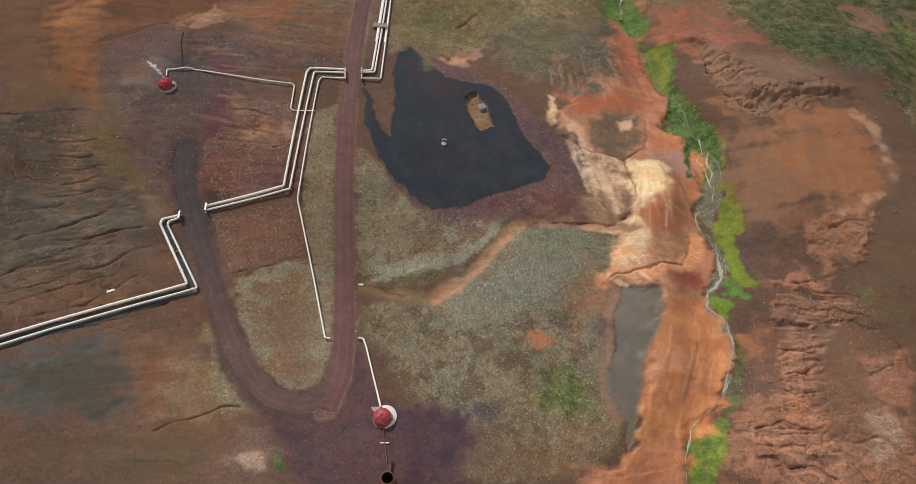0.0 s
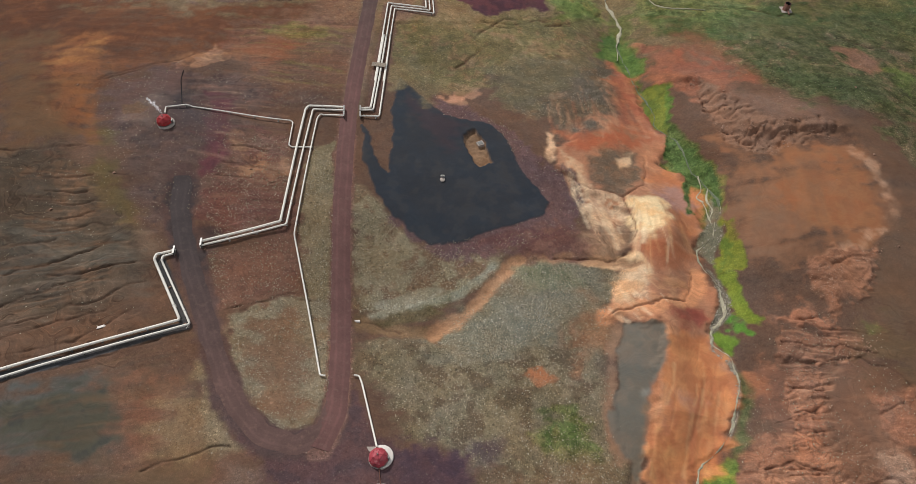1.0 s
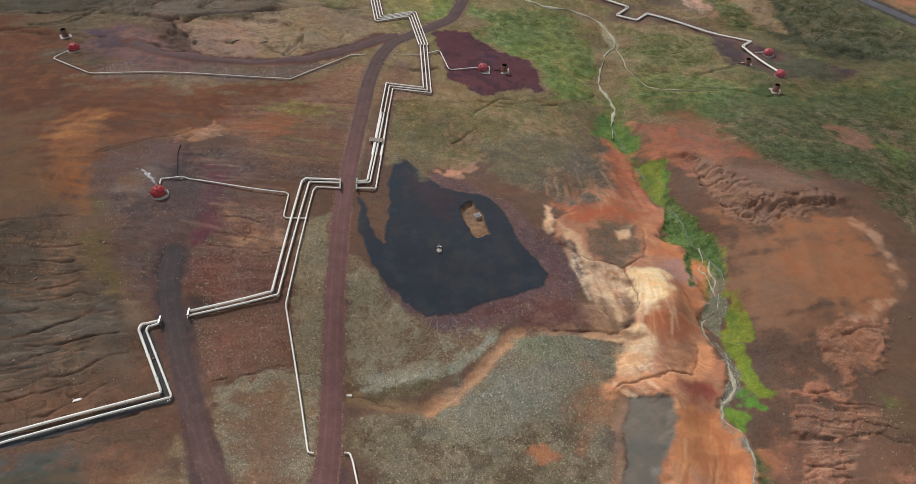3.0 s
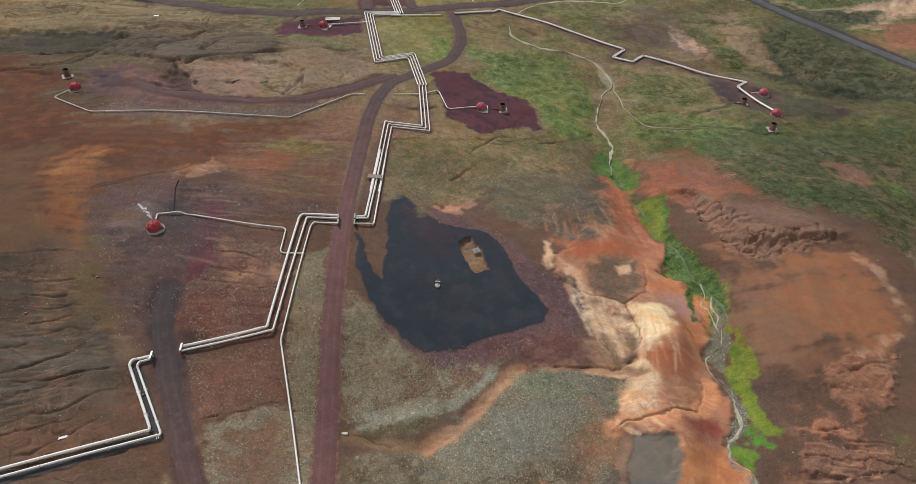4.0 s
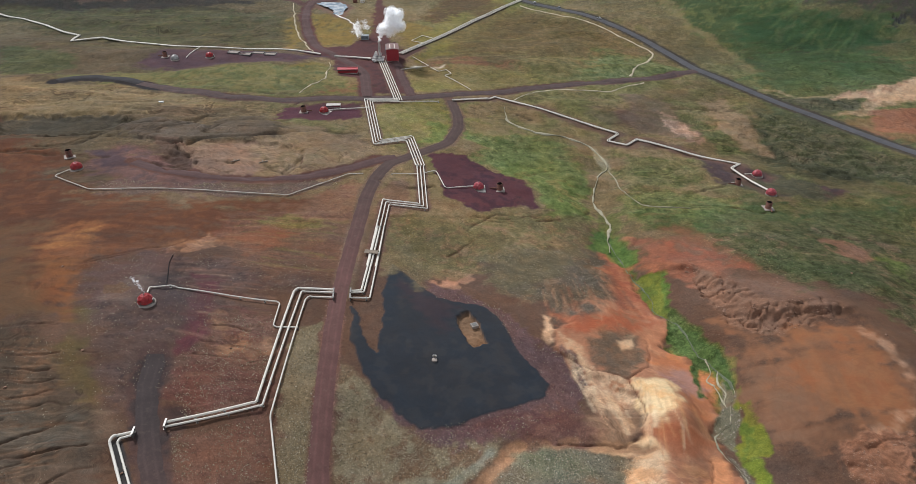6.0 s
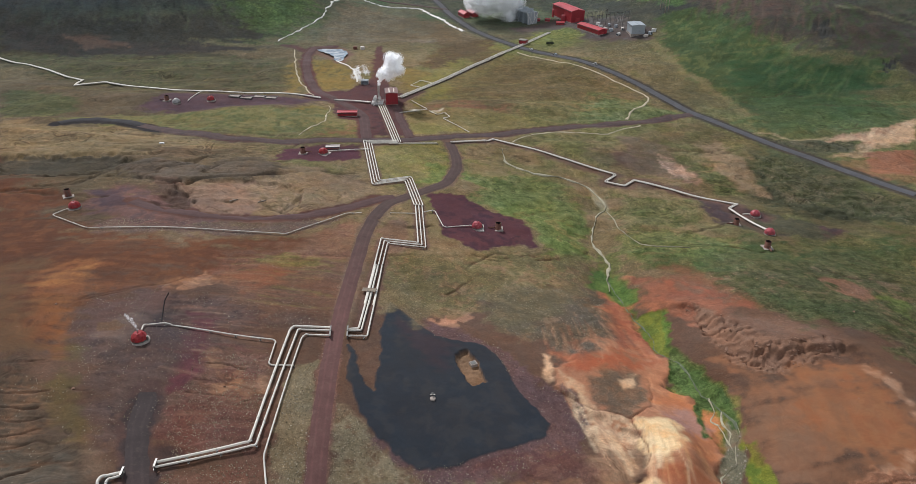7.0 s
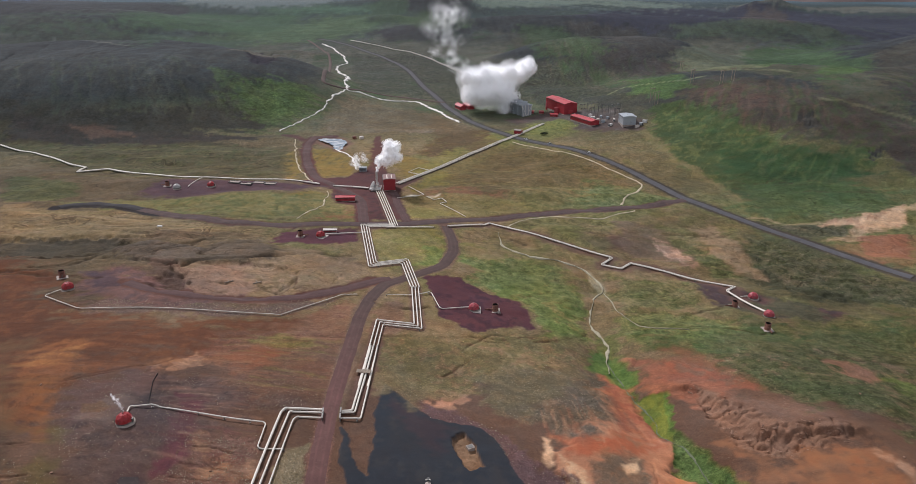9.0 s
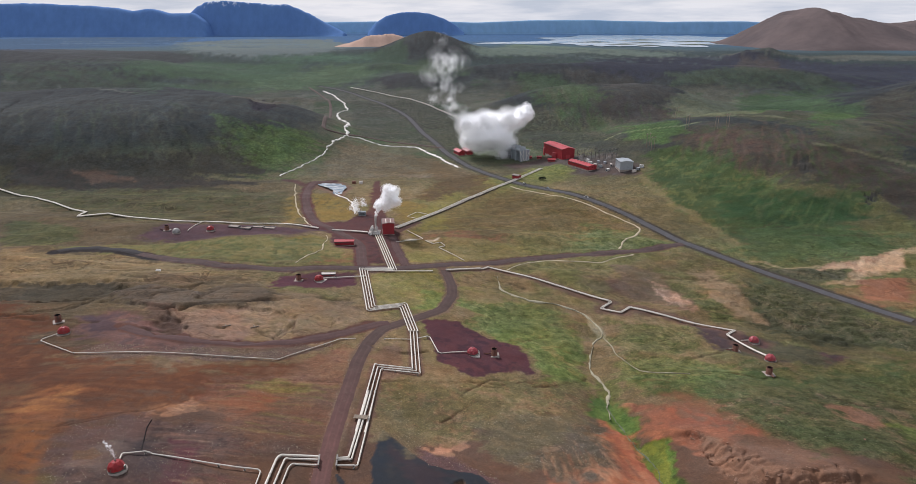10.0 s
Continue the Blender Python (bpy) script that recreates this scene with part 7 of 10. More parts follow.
fan([(-558.1, 917.5), (-416.9, 890.7), (-288.5, 858)], [(-448.4, 688.7), (-332.5, 687.8), (-198.4, 712.7)], 120, ((48, 48, 45), (78, 76, 66), (62, 66, 52), (56, 54, 50)), (1.6, 6), 219, 0.45, 0.5)
fan([(-278.6, 826.1), (-248.9, 817.1)], [(-188.7, 724.1), (-148.9, 784)], 60, ((86, 100, 54), (58, 68, 44), (70, 86, 50)), (1.6, 6), 220, 0.5, 0.6)
fan([(159.3, 1585.3), (220.6, 1086.3), (310.4, 1012.2)], [(149.2, 1028.6), (206.9, 857.4), (265.7, 791.3)], 80, ((58, 76, 44), (86, 72, 62), (72, 84, 54), (56, 54, 50)), (2, 8), 221, 0.5, 0.8)
fan([(278.3, 769.1), (353, 758.8), (391.1, 682.3)], [(232.9, 683.2), (293.8, 615.1), (378.9, 592.7)], 80, ((94, 74, 64), (68, 62, 54), (74, 84, 52), (84, 68, 60)), (1.6, 6), 222, 0.5, 0.6)
# bands across the far plain, distance haze put into their blues
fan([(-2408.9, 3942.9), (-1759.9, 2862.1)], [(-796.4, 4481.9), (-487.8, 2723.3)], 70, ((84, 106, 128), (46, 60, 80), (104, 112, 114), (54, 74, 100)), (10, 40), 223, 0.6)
fan([(125.5, 3726.1), (54, 2115.6)], [(989.9, 2482.9), (606.9, 1542.6)], 60, ((96, 106, 92), (54, 62, 70), (112, 114, 94), (60, 66, 62)), (8, 30), 224, 0.55)
fan([(-1051.1, 1695.8), (-936.3, 1491.6)], [(-582.8, 2091.8), (-456.5, 1616.3)], 60, ((78, 86, 66), (50, 54, 50), (70, 92, 60)), (6, 20), 225, 0.5)
fan([(686.8, 2114.3), (472.4, 1438.2)], [(1237.1, 1820.8), (704.6, 1024.2)], 50, ((72, 68, 74), (44, 42, 50), (74, 84, 62)), (6, 18), 226, 0.5)

# shoulders of roads and tracks
streak([(-97.1, 162.5), (-94.9, 147.5), (-88.4, 129.2), (-82.1, 116.5), (-75.9, 102.2), (-69.7, 88.6), (-62.5, 77.7), (-54, 70.5), (-45.6, 68.8), (-38.7, 73.2), (-36.4, 83.5)], 9.0, (84, 66, 62), (0, 0.05, 0), 2.2, 1.5)
patch([(-100.7, 158.9), (-94.6, 161.5), (-89.7, 154.4), (-89.2, 140.8), (-83, 125.3), (-87.4, 123.9), (-94.7, 137.8), (-99.5, 149.4)], (64, 56, 56), (0, 0, 0), 3, 3, crisp=True)
patch([(-89.9, 142), (-85.1, 141.3), (-79.5, 136), (-81.2, 131.9), (-86.4, 132.9)], (74, 60, 58), (0, 0.05, 0), 3, 3)
streak([(-42.3, 261), (-42.5, 241.1), (-43.1, 218.8), (-43.4, 201.2), (-42.8, 179.5), (-41.6, 146.7), (-39.7, 120.7), (-37.2, 96.3), (-36.3, 79.5), (-39.6, 68.1)], 7.4, (112, 84, 74), (0, 0.8, 0), 1.2, 0.6)
streak([(-42.3, 201.9), (-42, 230.9), (-41.7, 259.7), (-40.8, 281.8), (-37.9, 302.1), (-32.4, 318.4), (-16.2, 335.2), (-1.8, 350.9), (4.5, 374.9), (4, 391.7), (0.1, 414.5)], 8.5, (110, 90, 74), (0, 0.5, 0), 1.6, 0.8)
streak([(-201.4, 425.3), (-174.7, 411.8), (-133.2, 395.8), (-90.5, 397.2), (-55.4, 405.6), (-26.3, 412.6), (12, 430.9), (53, 447), (118.8, 467.7), (156.1, 479.4), (182.3, 489.3)], 10.0, (88, 66, 60), (0, 0.05, 0), 2.2, 1.2)
streak([(-53.3, 409.8), (-57, 438.7), (-60.7, 459.9), (-74, 479.9), (-89.5, 501), (-101.8, 518.6), (-113, 547.2), (-125.1, 595.2), (-133.7, 650.2), (-131.7, 671.5), (-112.7, 674.9)], 11.0, (90, 62, 60), (0, 0, 0), 2.2, 1.6)
streak([(-162.1, 681.3), (-145.3, 672.5), (-131.5, 653.8)], 9.0, (92, 66, 62), (0, 0, 0), 2.2, 1.6)
streak([(-25.4, 416.7), (-29.5, 434.3), (-35.1, 457.4), (-37.4, 475.5), (-41.8, 490.7)], 8.0, (86, 62, 60), (0, 0, 0), 2.0, 1.0)
streak([(-254.3, 423.3), (-240.8, 432.5), (-221.3, 430.7), (-199.5, 422.3), (-186.2, 416.5)], 12.0, (44, 40, 40), (0, 0, 0), 1.6, 1.2)
streak([(278.3, 361.2), (264.2, 379.2), (243.2, 412.3), (216.3, 443.6), (199.8, 467.4), (183.8, 491.6), (174.9, 515.5), (160.7, 551.9), (142.1, 580.4), (113.5, 623.4), (74.5, 662.2), (46.2, 703.9), (27.7, 742.9), (2.1, 829.8), (-11.2, 898.4), (-32.1, 987.6), (-43.1, 1055.8), (-57.9, 1140), (-83.6, 1241.1), (-138.9, 1381.3), (-201.2, 1507.8), (-240.2, 1559.8), (-282.3, 1601.8)], 13.0, (66, 61, 55), (0.05, 0.2, 0), 2.2, 1.0)
streak([(-37.8, 320.8), (-48.6, 310.3), (-59, 301.9), (-74.3, 292.7), (-95.2, 288.1), (-121.5, 285.9), (-142.7, 291.7), (-155.5, 299.1)], 9.5, (88, 62, 54), (0, 0.1, 0), 2.0, 1.2)
streak([(0.6, 414), (24.6, 421.3), (29.4, 426.6), (102.4, 382.8), (94.6, 374.9), (105, 369.1), (112.8, 377.2), (166.1, 348.5), (159.3, 342.8), (168.9, 313.8)], 9.0, (98, 76, 68), (0.05, 0.05, 0), 3.5, 2, 0.8)

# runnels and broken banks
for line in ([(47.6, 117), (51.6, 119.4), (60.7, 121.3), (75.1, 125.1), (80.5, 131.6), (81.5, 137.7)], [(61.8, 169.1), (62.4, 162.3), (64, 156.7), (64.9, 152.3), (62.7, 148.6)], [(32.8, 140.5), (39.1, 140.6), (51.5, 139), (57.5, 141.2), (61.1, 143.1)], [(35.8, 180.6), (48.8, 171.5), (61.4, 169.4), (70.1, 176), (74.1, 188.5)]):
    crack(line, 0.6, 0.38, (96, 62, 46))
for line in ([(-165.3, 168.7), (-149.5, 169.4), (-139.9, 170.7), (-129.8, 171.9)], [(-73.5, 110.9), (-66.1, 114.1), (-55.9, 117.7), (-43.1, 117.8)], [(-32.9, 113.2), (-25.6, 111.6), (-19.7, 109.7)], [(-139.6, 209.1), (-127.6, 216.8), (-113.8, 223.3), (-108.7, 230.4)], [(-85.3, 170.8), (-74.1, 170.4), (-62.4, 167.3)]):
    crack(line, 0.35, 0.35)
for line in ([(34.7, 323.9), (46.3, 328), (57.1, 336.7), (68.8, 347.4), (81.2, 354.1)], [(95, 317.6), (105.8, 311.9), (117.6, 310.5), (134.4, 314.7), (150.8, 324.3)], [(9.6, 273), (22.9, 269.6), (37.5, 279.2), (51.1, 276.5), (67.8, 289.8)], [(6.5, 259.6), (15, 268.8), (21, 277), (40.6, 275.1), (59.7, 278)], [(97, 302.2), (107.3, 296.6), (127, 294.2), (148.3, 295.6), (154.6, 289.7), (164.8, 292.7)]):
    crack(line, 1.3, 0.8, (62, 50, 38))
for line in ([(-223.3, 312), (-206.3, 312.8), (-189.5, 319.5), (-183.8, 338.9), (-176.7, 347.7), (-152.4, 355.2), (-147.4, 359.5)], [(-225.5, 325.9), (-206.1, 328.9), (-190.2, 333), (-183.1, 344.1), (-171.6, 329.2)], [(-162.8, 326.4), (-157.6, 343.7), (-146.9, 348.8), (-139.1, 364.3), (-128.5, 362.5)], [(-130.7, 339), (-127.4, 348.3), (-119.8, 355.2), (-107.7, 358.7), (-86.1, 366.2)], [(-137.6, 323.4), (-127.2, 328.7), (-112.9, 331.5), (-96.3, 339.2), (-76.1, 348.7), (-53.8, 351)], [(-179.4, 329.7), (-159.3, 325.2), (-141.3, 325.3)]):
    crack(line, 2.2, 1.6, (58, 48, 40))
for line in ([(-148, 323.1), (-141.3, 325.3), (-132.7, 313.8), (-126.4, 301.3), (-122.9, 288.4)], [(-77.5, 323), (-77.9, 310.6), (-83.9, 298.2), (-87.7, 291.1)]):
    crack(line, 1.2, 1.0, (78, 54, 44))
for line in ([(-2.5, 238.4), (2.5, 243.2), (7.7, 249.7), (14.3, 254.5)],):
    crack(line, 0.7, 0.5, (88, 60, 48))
rng = np.random.default_rng(7)


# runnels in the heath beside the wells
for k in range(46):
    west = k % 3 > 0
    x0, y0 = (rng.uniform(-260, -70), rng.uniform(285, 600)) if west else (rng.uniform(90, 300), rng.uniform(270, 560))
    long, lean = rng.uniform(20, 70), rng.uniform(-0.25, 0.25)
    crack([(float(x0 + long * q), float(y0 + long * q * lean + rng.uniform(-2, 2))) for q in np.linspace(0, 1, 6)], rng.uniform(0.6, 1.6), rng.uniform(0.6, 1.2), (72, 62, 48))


def cliff(top, foot, drop):
    """A broken rock step between two lines."""
    pick = near_box(list(top) + list(foot), 26)
    a, _ = edge_distance(X[pick] + 1.5 * WX[0][pick], Y[pick] + 1.5 * WY[0][pick], top, False)
    b, _ = edge_distance(X[pick] + 1.5 * WX[0][pick], Y[pick] + 1.5 * WY[0][pick], foot, False)
    Z[pick] += drop * (a - b < 0) * np.exp(-(a / 9.0) ** 2) * np.clip((b - a) / 3.0, 0, 1) - 0.5 * drop * (b < a) * np.exp(-(b / 8.0) ** 2) * np.clip((a - b) / 3.0, 0, 1)


cliff([(101.7, 238), (110.4, 226.8), (117.5, 212.6), (125.3, 203.6), (140.8, 203.2), (151, 200.1)], [(101.4, 231.7), (102.3, 215.1), (108.7, 198.5), (115.5, 190.3), (124.2, 188.6), (136.8, 195.1), (148.7, 197.9)], 2.2)

# mottle of all soils, at three sizes: lighter and darker, redder and greyer
TONE = 1 + 0.07 * WX[0] + 0.10 * WY[1] + 0.12 * rough(X, Y, 40, 140) + 0.14 * SWEEP * np.clip(COVER[:, 2] + 0.15, 0, 1)
HUE = 0.06 * rough(X, Y, 9, 150) + 0.07 * rough(X, Y, 55, 155)
CALM = 1 - 0.7 * EVEN
SOIL *= (1 + (TONE - 1) * CALM)[:, None]
SOIL[:, 0] *= 1 + HUE * CALM
SOIL[:, 2] *= 1 - 1.2 * HUE * CALM
# lens falloff put into the near soil: darker towards both sides
SOIL *= (1 - 0.16 * ease(110, 200, X) * (1 - ease(300, 360, Y)) - 0.10 * ease(110, 170, -X) * (1 - ease(250, 320, Y)))[:, None]
# hill country beyond the station made darker and greyer
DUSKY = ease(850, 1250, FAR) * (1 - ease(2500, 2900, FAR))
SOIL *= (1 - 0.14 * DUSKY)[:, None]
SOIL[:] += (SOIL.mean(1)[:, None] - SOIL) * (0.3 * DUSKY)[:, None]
GREEN = ease(0.0, 0.03, SOIL[:, 1] - SOIL[:, 0]) * (1 - ease(600, 900, FAR))
SOIL[:, 0] *= 1 - 0.03 * GREEN
SOIL[:, 2] *= 1 + 0.22 * GREEN
# distance haze put into the soil: less red, more blue
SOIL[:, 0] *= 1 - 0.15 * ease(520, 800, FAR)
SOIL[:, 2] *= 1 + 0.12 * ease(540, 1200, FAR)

# small relief of the soil
DETAIL = 1 - ease(500, 900, FAR)
Z -= 2.5 * ease(2550, 2750, FAR)
Z += DETAIL * (0.16 * rough(X, Y, 5, 80) + 0.3 * rough(X, Y, 17, 84) * ease(4, 16, np.abs(X + 43)))
# terraces and rills of the bare slopes: slow rises with short steep banks
RILL = COVER[:, 2] * DETAIL
V = (Y - 0.16 * X + 3.0 * WX[1] + 1.2 * WX[0]) / 6.5
SAW = V - np.floor(V)
Z += RILL * (0.75 * (np.minimum(SAW, (1 - SAW) * 6) - 0.4) * ease(-0.3, 0.4, WX[2] + WY[1]) + 0.5 * rough(X * 0.12 + Y * 0.02, Y, 5.0, 90))
# crags: ridged lumps
RIDGE = 1 - np.abs(rough(X * 0.55 + 1.5 * WX[1], Y + 1.5 * WY[1], 8, 101)) * 2
SPLIT = rough(X * 0.6 + 0.5 * Y, Y * 0.9 - 0.3 * X, 8.0, 107, 2)
CREASE = rough(X * 0.9 - 0.4 * Y, Y * 0.7 + 0.5 * X, 5.0, 113, 2)
Z += np.maximum(CRAG, 0) * DETAIL * (0.8 * RIDGE - 1.7 * np.exp(-(SPLIT / 0.09) ** 2) - 1.1 * np.exp(-(CREASE / 0.10) ** 2) + 1.4 * np.floor(2.5 * rough(X, Y * 1.6, 7.0, 117, 2)) / 2.5)
LAVA = rough(X, Y, 22, 120, 4)
Z += 0.8 * LAVA * ease(700, 800, FAR) * (1 - ease(1500, 1900, FAR)) * ease(0.6, 1.0, np.abs(X + 40) / 60)
# far slopes: gullies that run down the hillsides
GUL = 1 - 2 * np.abs(rough(X + 0.2 * Y, Y * 0.2, 34, 111))
Z -= 1.3 * np.clip(GUL, 0, 1) ** 3 * ease(0, 24, TOP) * ease(600, 750, FAR) * (1 - ease(2200, 2800, FAR))


def grade(pts, half, verge):
    """Levels the ground under a road: an even roadbed that runs out into the verges."""
    line = np.array(pts, float)
    run = np.concatenate([[0], np.cumsum(np.hypot(*np.diff(line, axis=0).T))])
    d = np.arange(0, run[-1], 4.0)
    cx, cy = np.interp(d, run, line[:, 0]), np.interp(d, run, line[:, 1])
    level = np.array([ground_at(a, b) for a, b in zip(cx, cy)])
    wide = np.ones(17) / 17
    level = np.convolve(np.pad(level, 8, mode="edge"), wide, "valid")
    pick = near_box(pts, half + verge)
    best, at = np.full(len(pick), 1e9), np.zeros(len(pick), int)
    for k in range(len(d)):
        r = (X[pick] - cx[k]) ** 2 + (Y[pick] - cy[k]) ** 2
        at = np.where(r < best, k, at)
        best = np.minimum(best, r)
    keep = 1 - ease(half, half + verge, np.sqrt(best))
    Z[pick] += (level[at] - Z[pick]) * keep


def ground_at(x, y):
    """Height of the finished ground, by the sheet's own cells."""
    r = int(np.clip(np.searchsorted(YS, y) - 1, 0, len(YS) - 2))
    ty = (y - YS[r]) / (YS[r + 1] - YS[r])
    out = 0.0
    for rr, w in ((r, 1 - ty), (r + 1, ty)):
        row = GX[rr]
        c = int(np.clip(np.searchsorted(row, x) - 1, 0, len(US) - 2))
        tx = (x - row[c]) / (row[c + 1] - row[c])
        k = rr * len(US) + c
        out += w * (Z[k] * (1 - tx) + Z[k + 1] * tx)
    return float(out)


PAVED = [(278.3, 361.2), (264.2, 379.2), (243.2, 412.3), (216.3, 443.6), (199.8, 467.4), (183.8, 491.6), (174.9, 515.5), (160.7, 551.9), (142.1, 580.4), (113.5, 623.4), (74.5, 662.2), (46.2, 703.9), (27.7, 742.9), (2.1, 829.8), (-11.2, 898.4), (-32.1, 987.6), (-43.1, 1055.8), (-57.9, 1140), (-83.6, 1241.1), (-138.9, 1381.3), (-201.2, 1507.8), (-240.2, 1559.8), (-282.3, 1601.8)]
grade(PAVED, 7.0, 18.0)


def link_mesh(name, verts, faces, material, parent=None, smooth=False):
    me = bpy.data.meshes.new(name)
    me.from_pydata(verts, [], faces)
    me.materials.append(material)
    if smooth:
        me.shade_smooth()
    ob = new(name, me)
    if parent:
        ob.parent = parent
    return ob


def grid_mesh(name, gx, gy, gz, material):
    nr, nc = gx.shape
    k = np.arange(nr * nc).reshape(nr, nc)
    quads = np.stack([k[:-1, :-1], k[:-1, 1:], k[1:, 1:], k[1:, :-1]], -1).reshape(-1, 4)
    me = bpy.data.meshes.new(name)
    me.vertices.add(nr * nc)
    me.vertices.foreach_set("co", np.stack([gx.ravel(), gy.ravel(), gz.ravel()], -1).astype(np.float32).ravel())
    me.loops.add(quads.size)
    me.loops.foreach_set("vertex_index", quads.astype(np.int32).ravel())
    me.polygons.add(len(quads))
    me.polygons.foreach_set("loop_start", np.arange(0, quads.size, 4, dtype=np.int32))
    me.update(calc_edges=True)
    me.materials.append(material)
    me.shade_smooth()
    return me


def colour_layer(me, name, values, alpha):
    layer = me.attributes.new(name, "FLOAT_COLOR", "POINT")
    layer.data.foreach_set("color", np.concatenate([values, alpha[:, None]], 1).astype(np.float32).ravel())


sheet = grid_mesh("ground", GX, GY, Z.reshape(GX.shape), GROUND)
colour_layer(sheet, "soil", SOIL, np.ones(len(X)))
colour_layer(sheet, "cover", COVER, EVEN)
ground = tagged(new("ground", sheet), "bare brown volcanic soil with moss, clay and gravel", "ground", kind="structure")


# ---- roads, streams: strips laid on the ground ----
def resample(pts, step):
    p = np.array(pts, float)
    # rounded through the given places
    q = [p[0]]
    for i in range(1, len(p) - 1):
        a, b, c = p[i - 1], p[i], p[i + 1]
        for t in (0.25, 0.5, 0.75):
            q.append((1 - t) ** 2 * (a * 0.35 + b * 0.65) + 2 * t * (1 - t) * b + t * t * (c * 0.35 + b * 0.65))
    q.append(p[-1])
    q = np.array(q)
    s = np.concatenate([[0], np.cumsum(np.hypot(*np.diff(q, axis=0).T))])
    d = np.linspace(0, s[-1], max(3, int(s[-1] / step) + 1))
    return np.stack([np.interp(d, s, q[:, 0]), np.interp(d, s, q[:, 1])], -1)


def strip(name, pts, wide, material, lift, label, category, step=2.0, ragged=0.3, seed=1, crown=0.08, across=9, meander=0.0):
    line = resample(pts, step)
    if meander:
        k = np.arange(len(line)) * step
        fade = np.minimum(1, np.minimum(k, k[::-1]) / 20)
        line = line + meander * fade[:, None] * np.stack([rough(k, k * 0 + seed, 5.5 * meander, seed), rough(k, k * 0 + seed + 50, 5.5 * meander, seed + 3)], -1)
    tan = np.gradient(line, axis=0)
    tan /= np.hypot(*tan.T)[:, None] + 1e-9
    nor = np.stack([-tan[:, 1], tan[:, 0]], -1)
    s = np.arange(len(line)) * step
    verts, faces = [], []
    for i, (p, n) in enumerate(zip(line, nor)):
        l = wide / 2 + ragged * float(rough(np.array([s[i]]), np.array([seed * 7.3]), 5, seed)[0])
        r = wide / 2 + ragged * float(rough(np.array([s[i]]), np.array([seed * 9.1 + 40]), 5, seed)[0])
        for j in range(across):
            u = j / (across - 1)
            x, y = p + n * (l * (1 - u) - r * u)
            edge = 1 - abs(2 * u - 1)
            verts.append((x, y, ground_at(x, y) + lift * min(1.0, edge * 2.2 + 0.12) + crown * edge))
    for i in range(len(line) - 1):
        for j in range(across - 1):
            a = i * across + j
            faces.append((a, a + 1, a + across + 1, a + across))
    ob = link_mesh(name, verts, faces, material, smooth=True)
    side = ob.data.attributes.new("side", "FLOAT", "POINT")
    side.data.foreach_set("value", [2.0 * (k % across) / (across - 1) - 1 for k in range(len(verts))])
    return tagged(ob, label, category, kind="structure")


strip("road_main", [(0.1, 414.5), (4, 391.7), (4.5, 374.9), (-1.8, 350.9), (-16.2, 335.2), (-32.4, 318.4), (-37.9, 302.1), (-40.8, 281.8), (-41.7, 259.7), (-42.5, 241.1), (-43.1, 218.8), (-43.4, 201.2), (-42.8, 179.5), (-41.6, 146.7), (-39.7, 120.7), (-37.2, 96.3), (-36.3, 79.5), (-39.6, 68.1)], 6.2, ROAD_TURNING, 0.14, "cinder service road, red then brown, with worn wheel tracks", "road", 1.5, 0.35, 3)
strip("road_loop", [(-97.1, 162.5), (-94.9, 147.5), (-88.4, 129.2), (-82.1, 116.5), (-75.9, 102.2), (-69.7, 88.6), (-62.5, 77.7), (-54, 70.5), (-45.6, 68.8), (-38.7, 73.2), (-36.4, 83.5)], 6.0, ROAD_LOOP, 0.1, "cinder track, blackish then maroon, bending round the field", "road", 1.5, 0.9, 5)
strip("road_cross", [(-201.4, 425.3), (-174.7, 411.8), (-133.2, 395.8), (-90.5, 397.2), (-55.4, 405.6), (-26.3, 412.6), (12, 430.9), (53, 447), (118.8, 467.7), (156.1, 479.4), (182.3, 489.3)], 7.0, ROAD_DARK, 0.3, "brown gravel road across the valley", "road", 3, 0.5, 9)
strip("road_spoil", [(-254.3, 424.8), (-245.3, 433.2), (-233.9, 437.5), (-216.3, 432.4), (-200.3, 425.5)], 8.0, BLACK_CINDER, 0.5, "black cinder ridge along the road", "road", 2, 0.9, 10)
strip("road_branch", [(-29.5, 325.5), (-37.8, 320.8), (-48.6, 310.3), (-59, 301.9), (-74.3, 292.7), (-95.2, 288.1), (-121.5, 285.9), (-142.7, 291.7), (-155.5, 299.1)], 6.0, ROAD_MAROON, 0.2, "narrow red cinder track to the far well", "road", 2, 0.5, 11)
strip("road_plant", [(-53.3, 409.8), (-57, 438.7), (-60.7, 459.9), (-74, 479.9), (-89.5, 501), (-101.8, 518.6), (-113, 547.2), (-125.1, 595.2), (-133.7, 650.2), (-131.7, 671.5), (-112.7, 674.9)], 7.0, ROAD_MAROON, 0.35, "red cinder road to the separator station", "road", 3, 0.6, 13)
strip("road_yard", [(-25.4, 416.7), (-29.5, 434.3), (-35.1, 457.4), (-37.4, 475.5), (-41.8, 490.7)], 5.5, ROAD_MAROON, 0.35, "dark cinder drive beside the pipes", "road", 2, 0.5, 15)
strip("road_paved", PAVED, 6.4, ASPHALT, 0.5, "grey paved valley road", "road", 4, 0.2, 17)
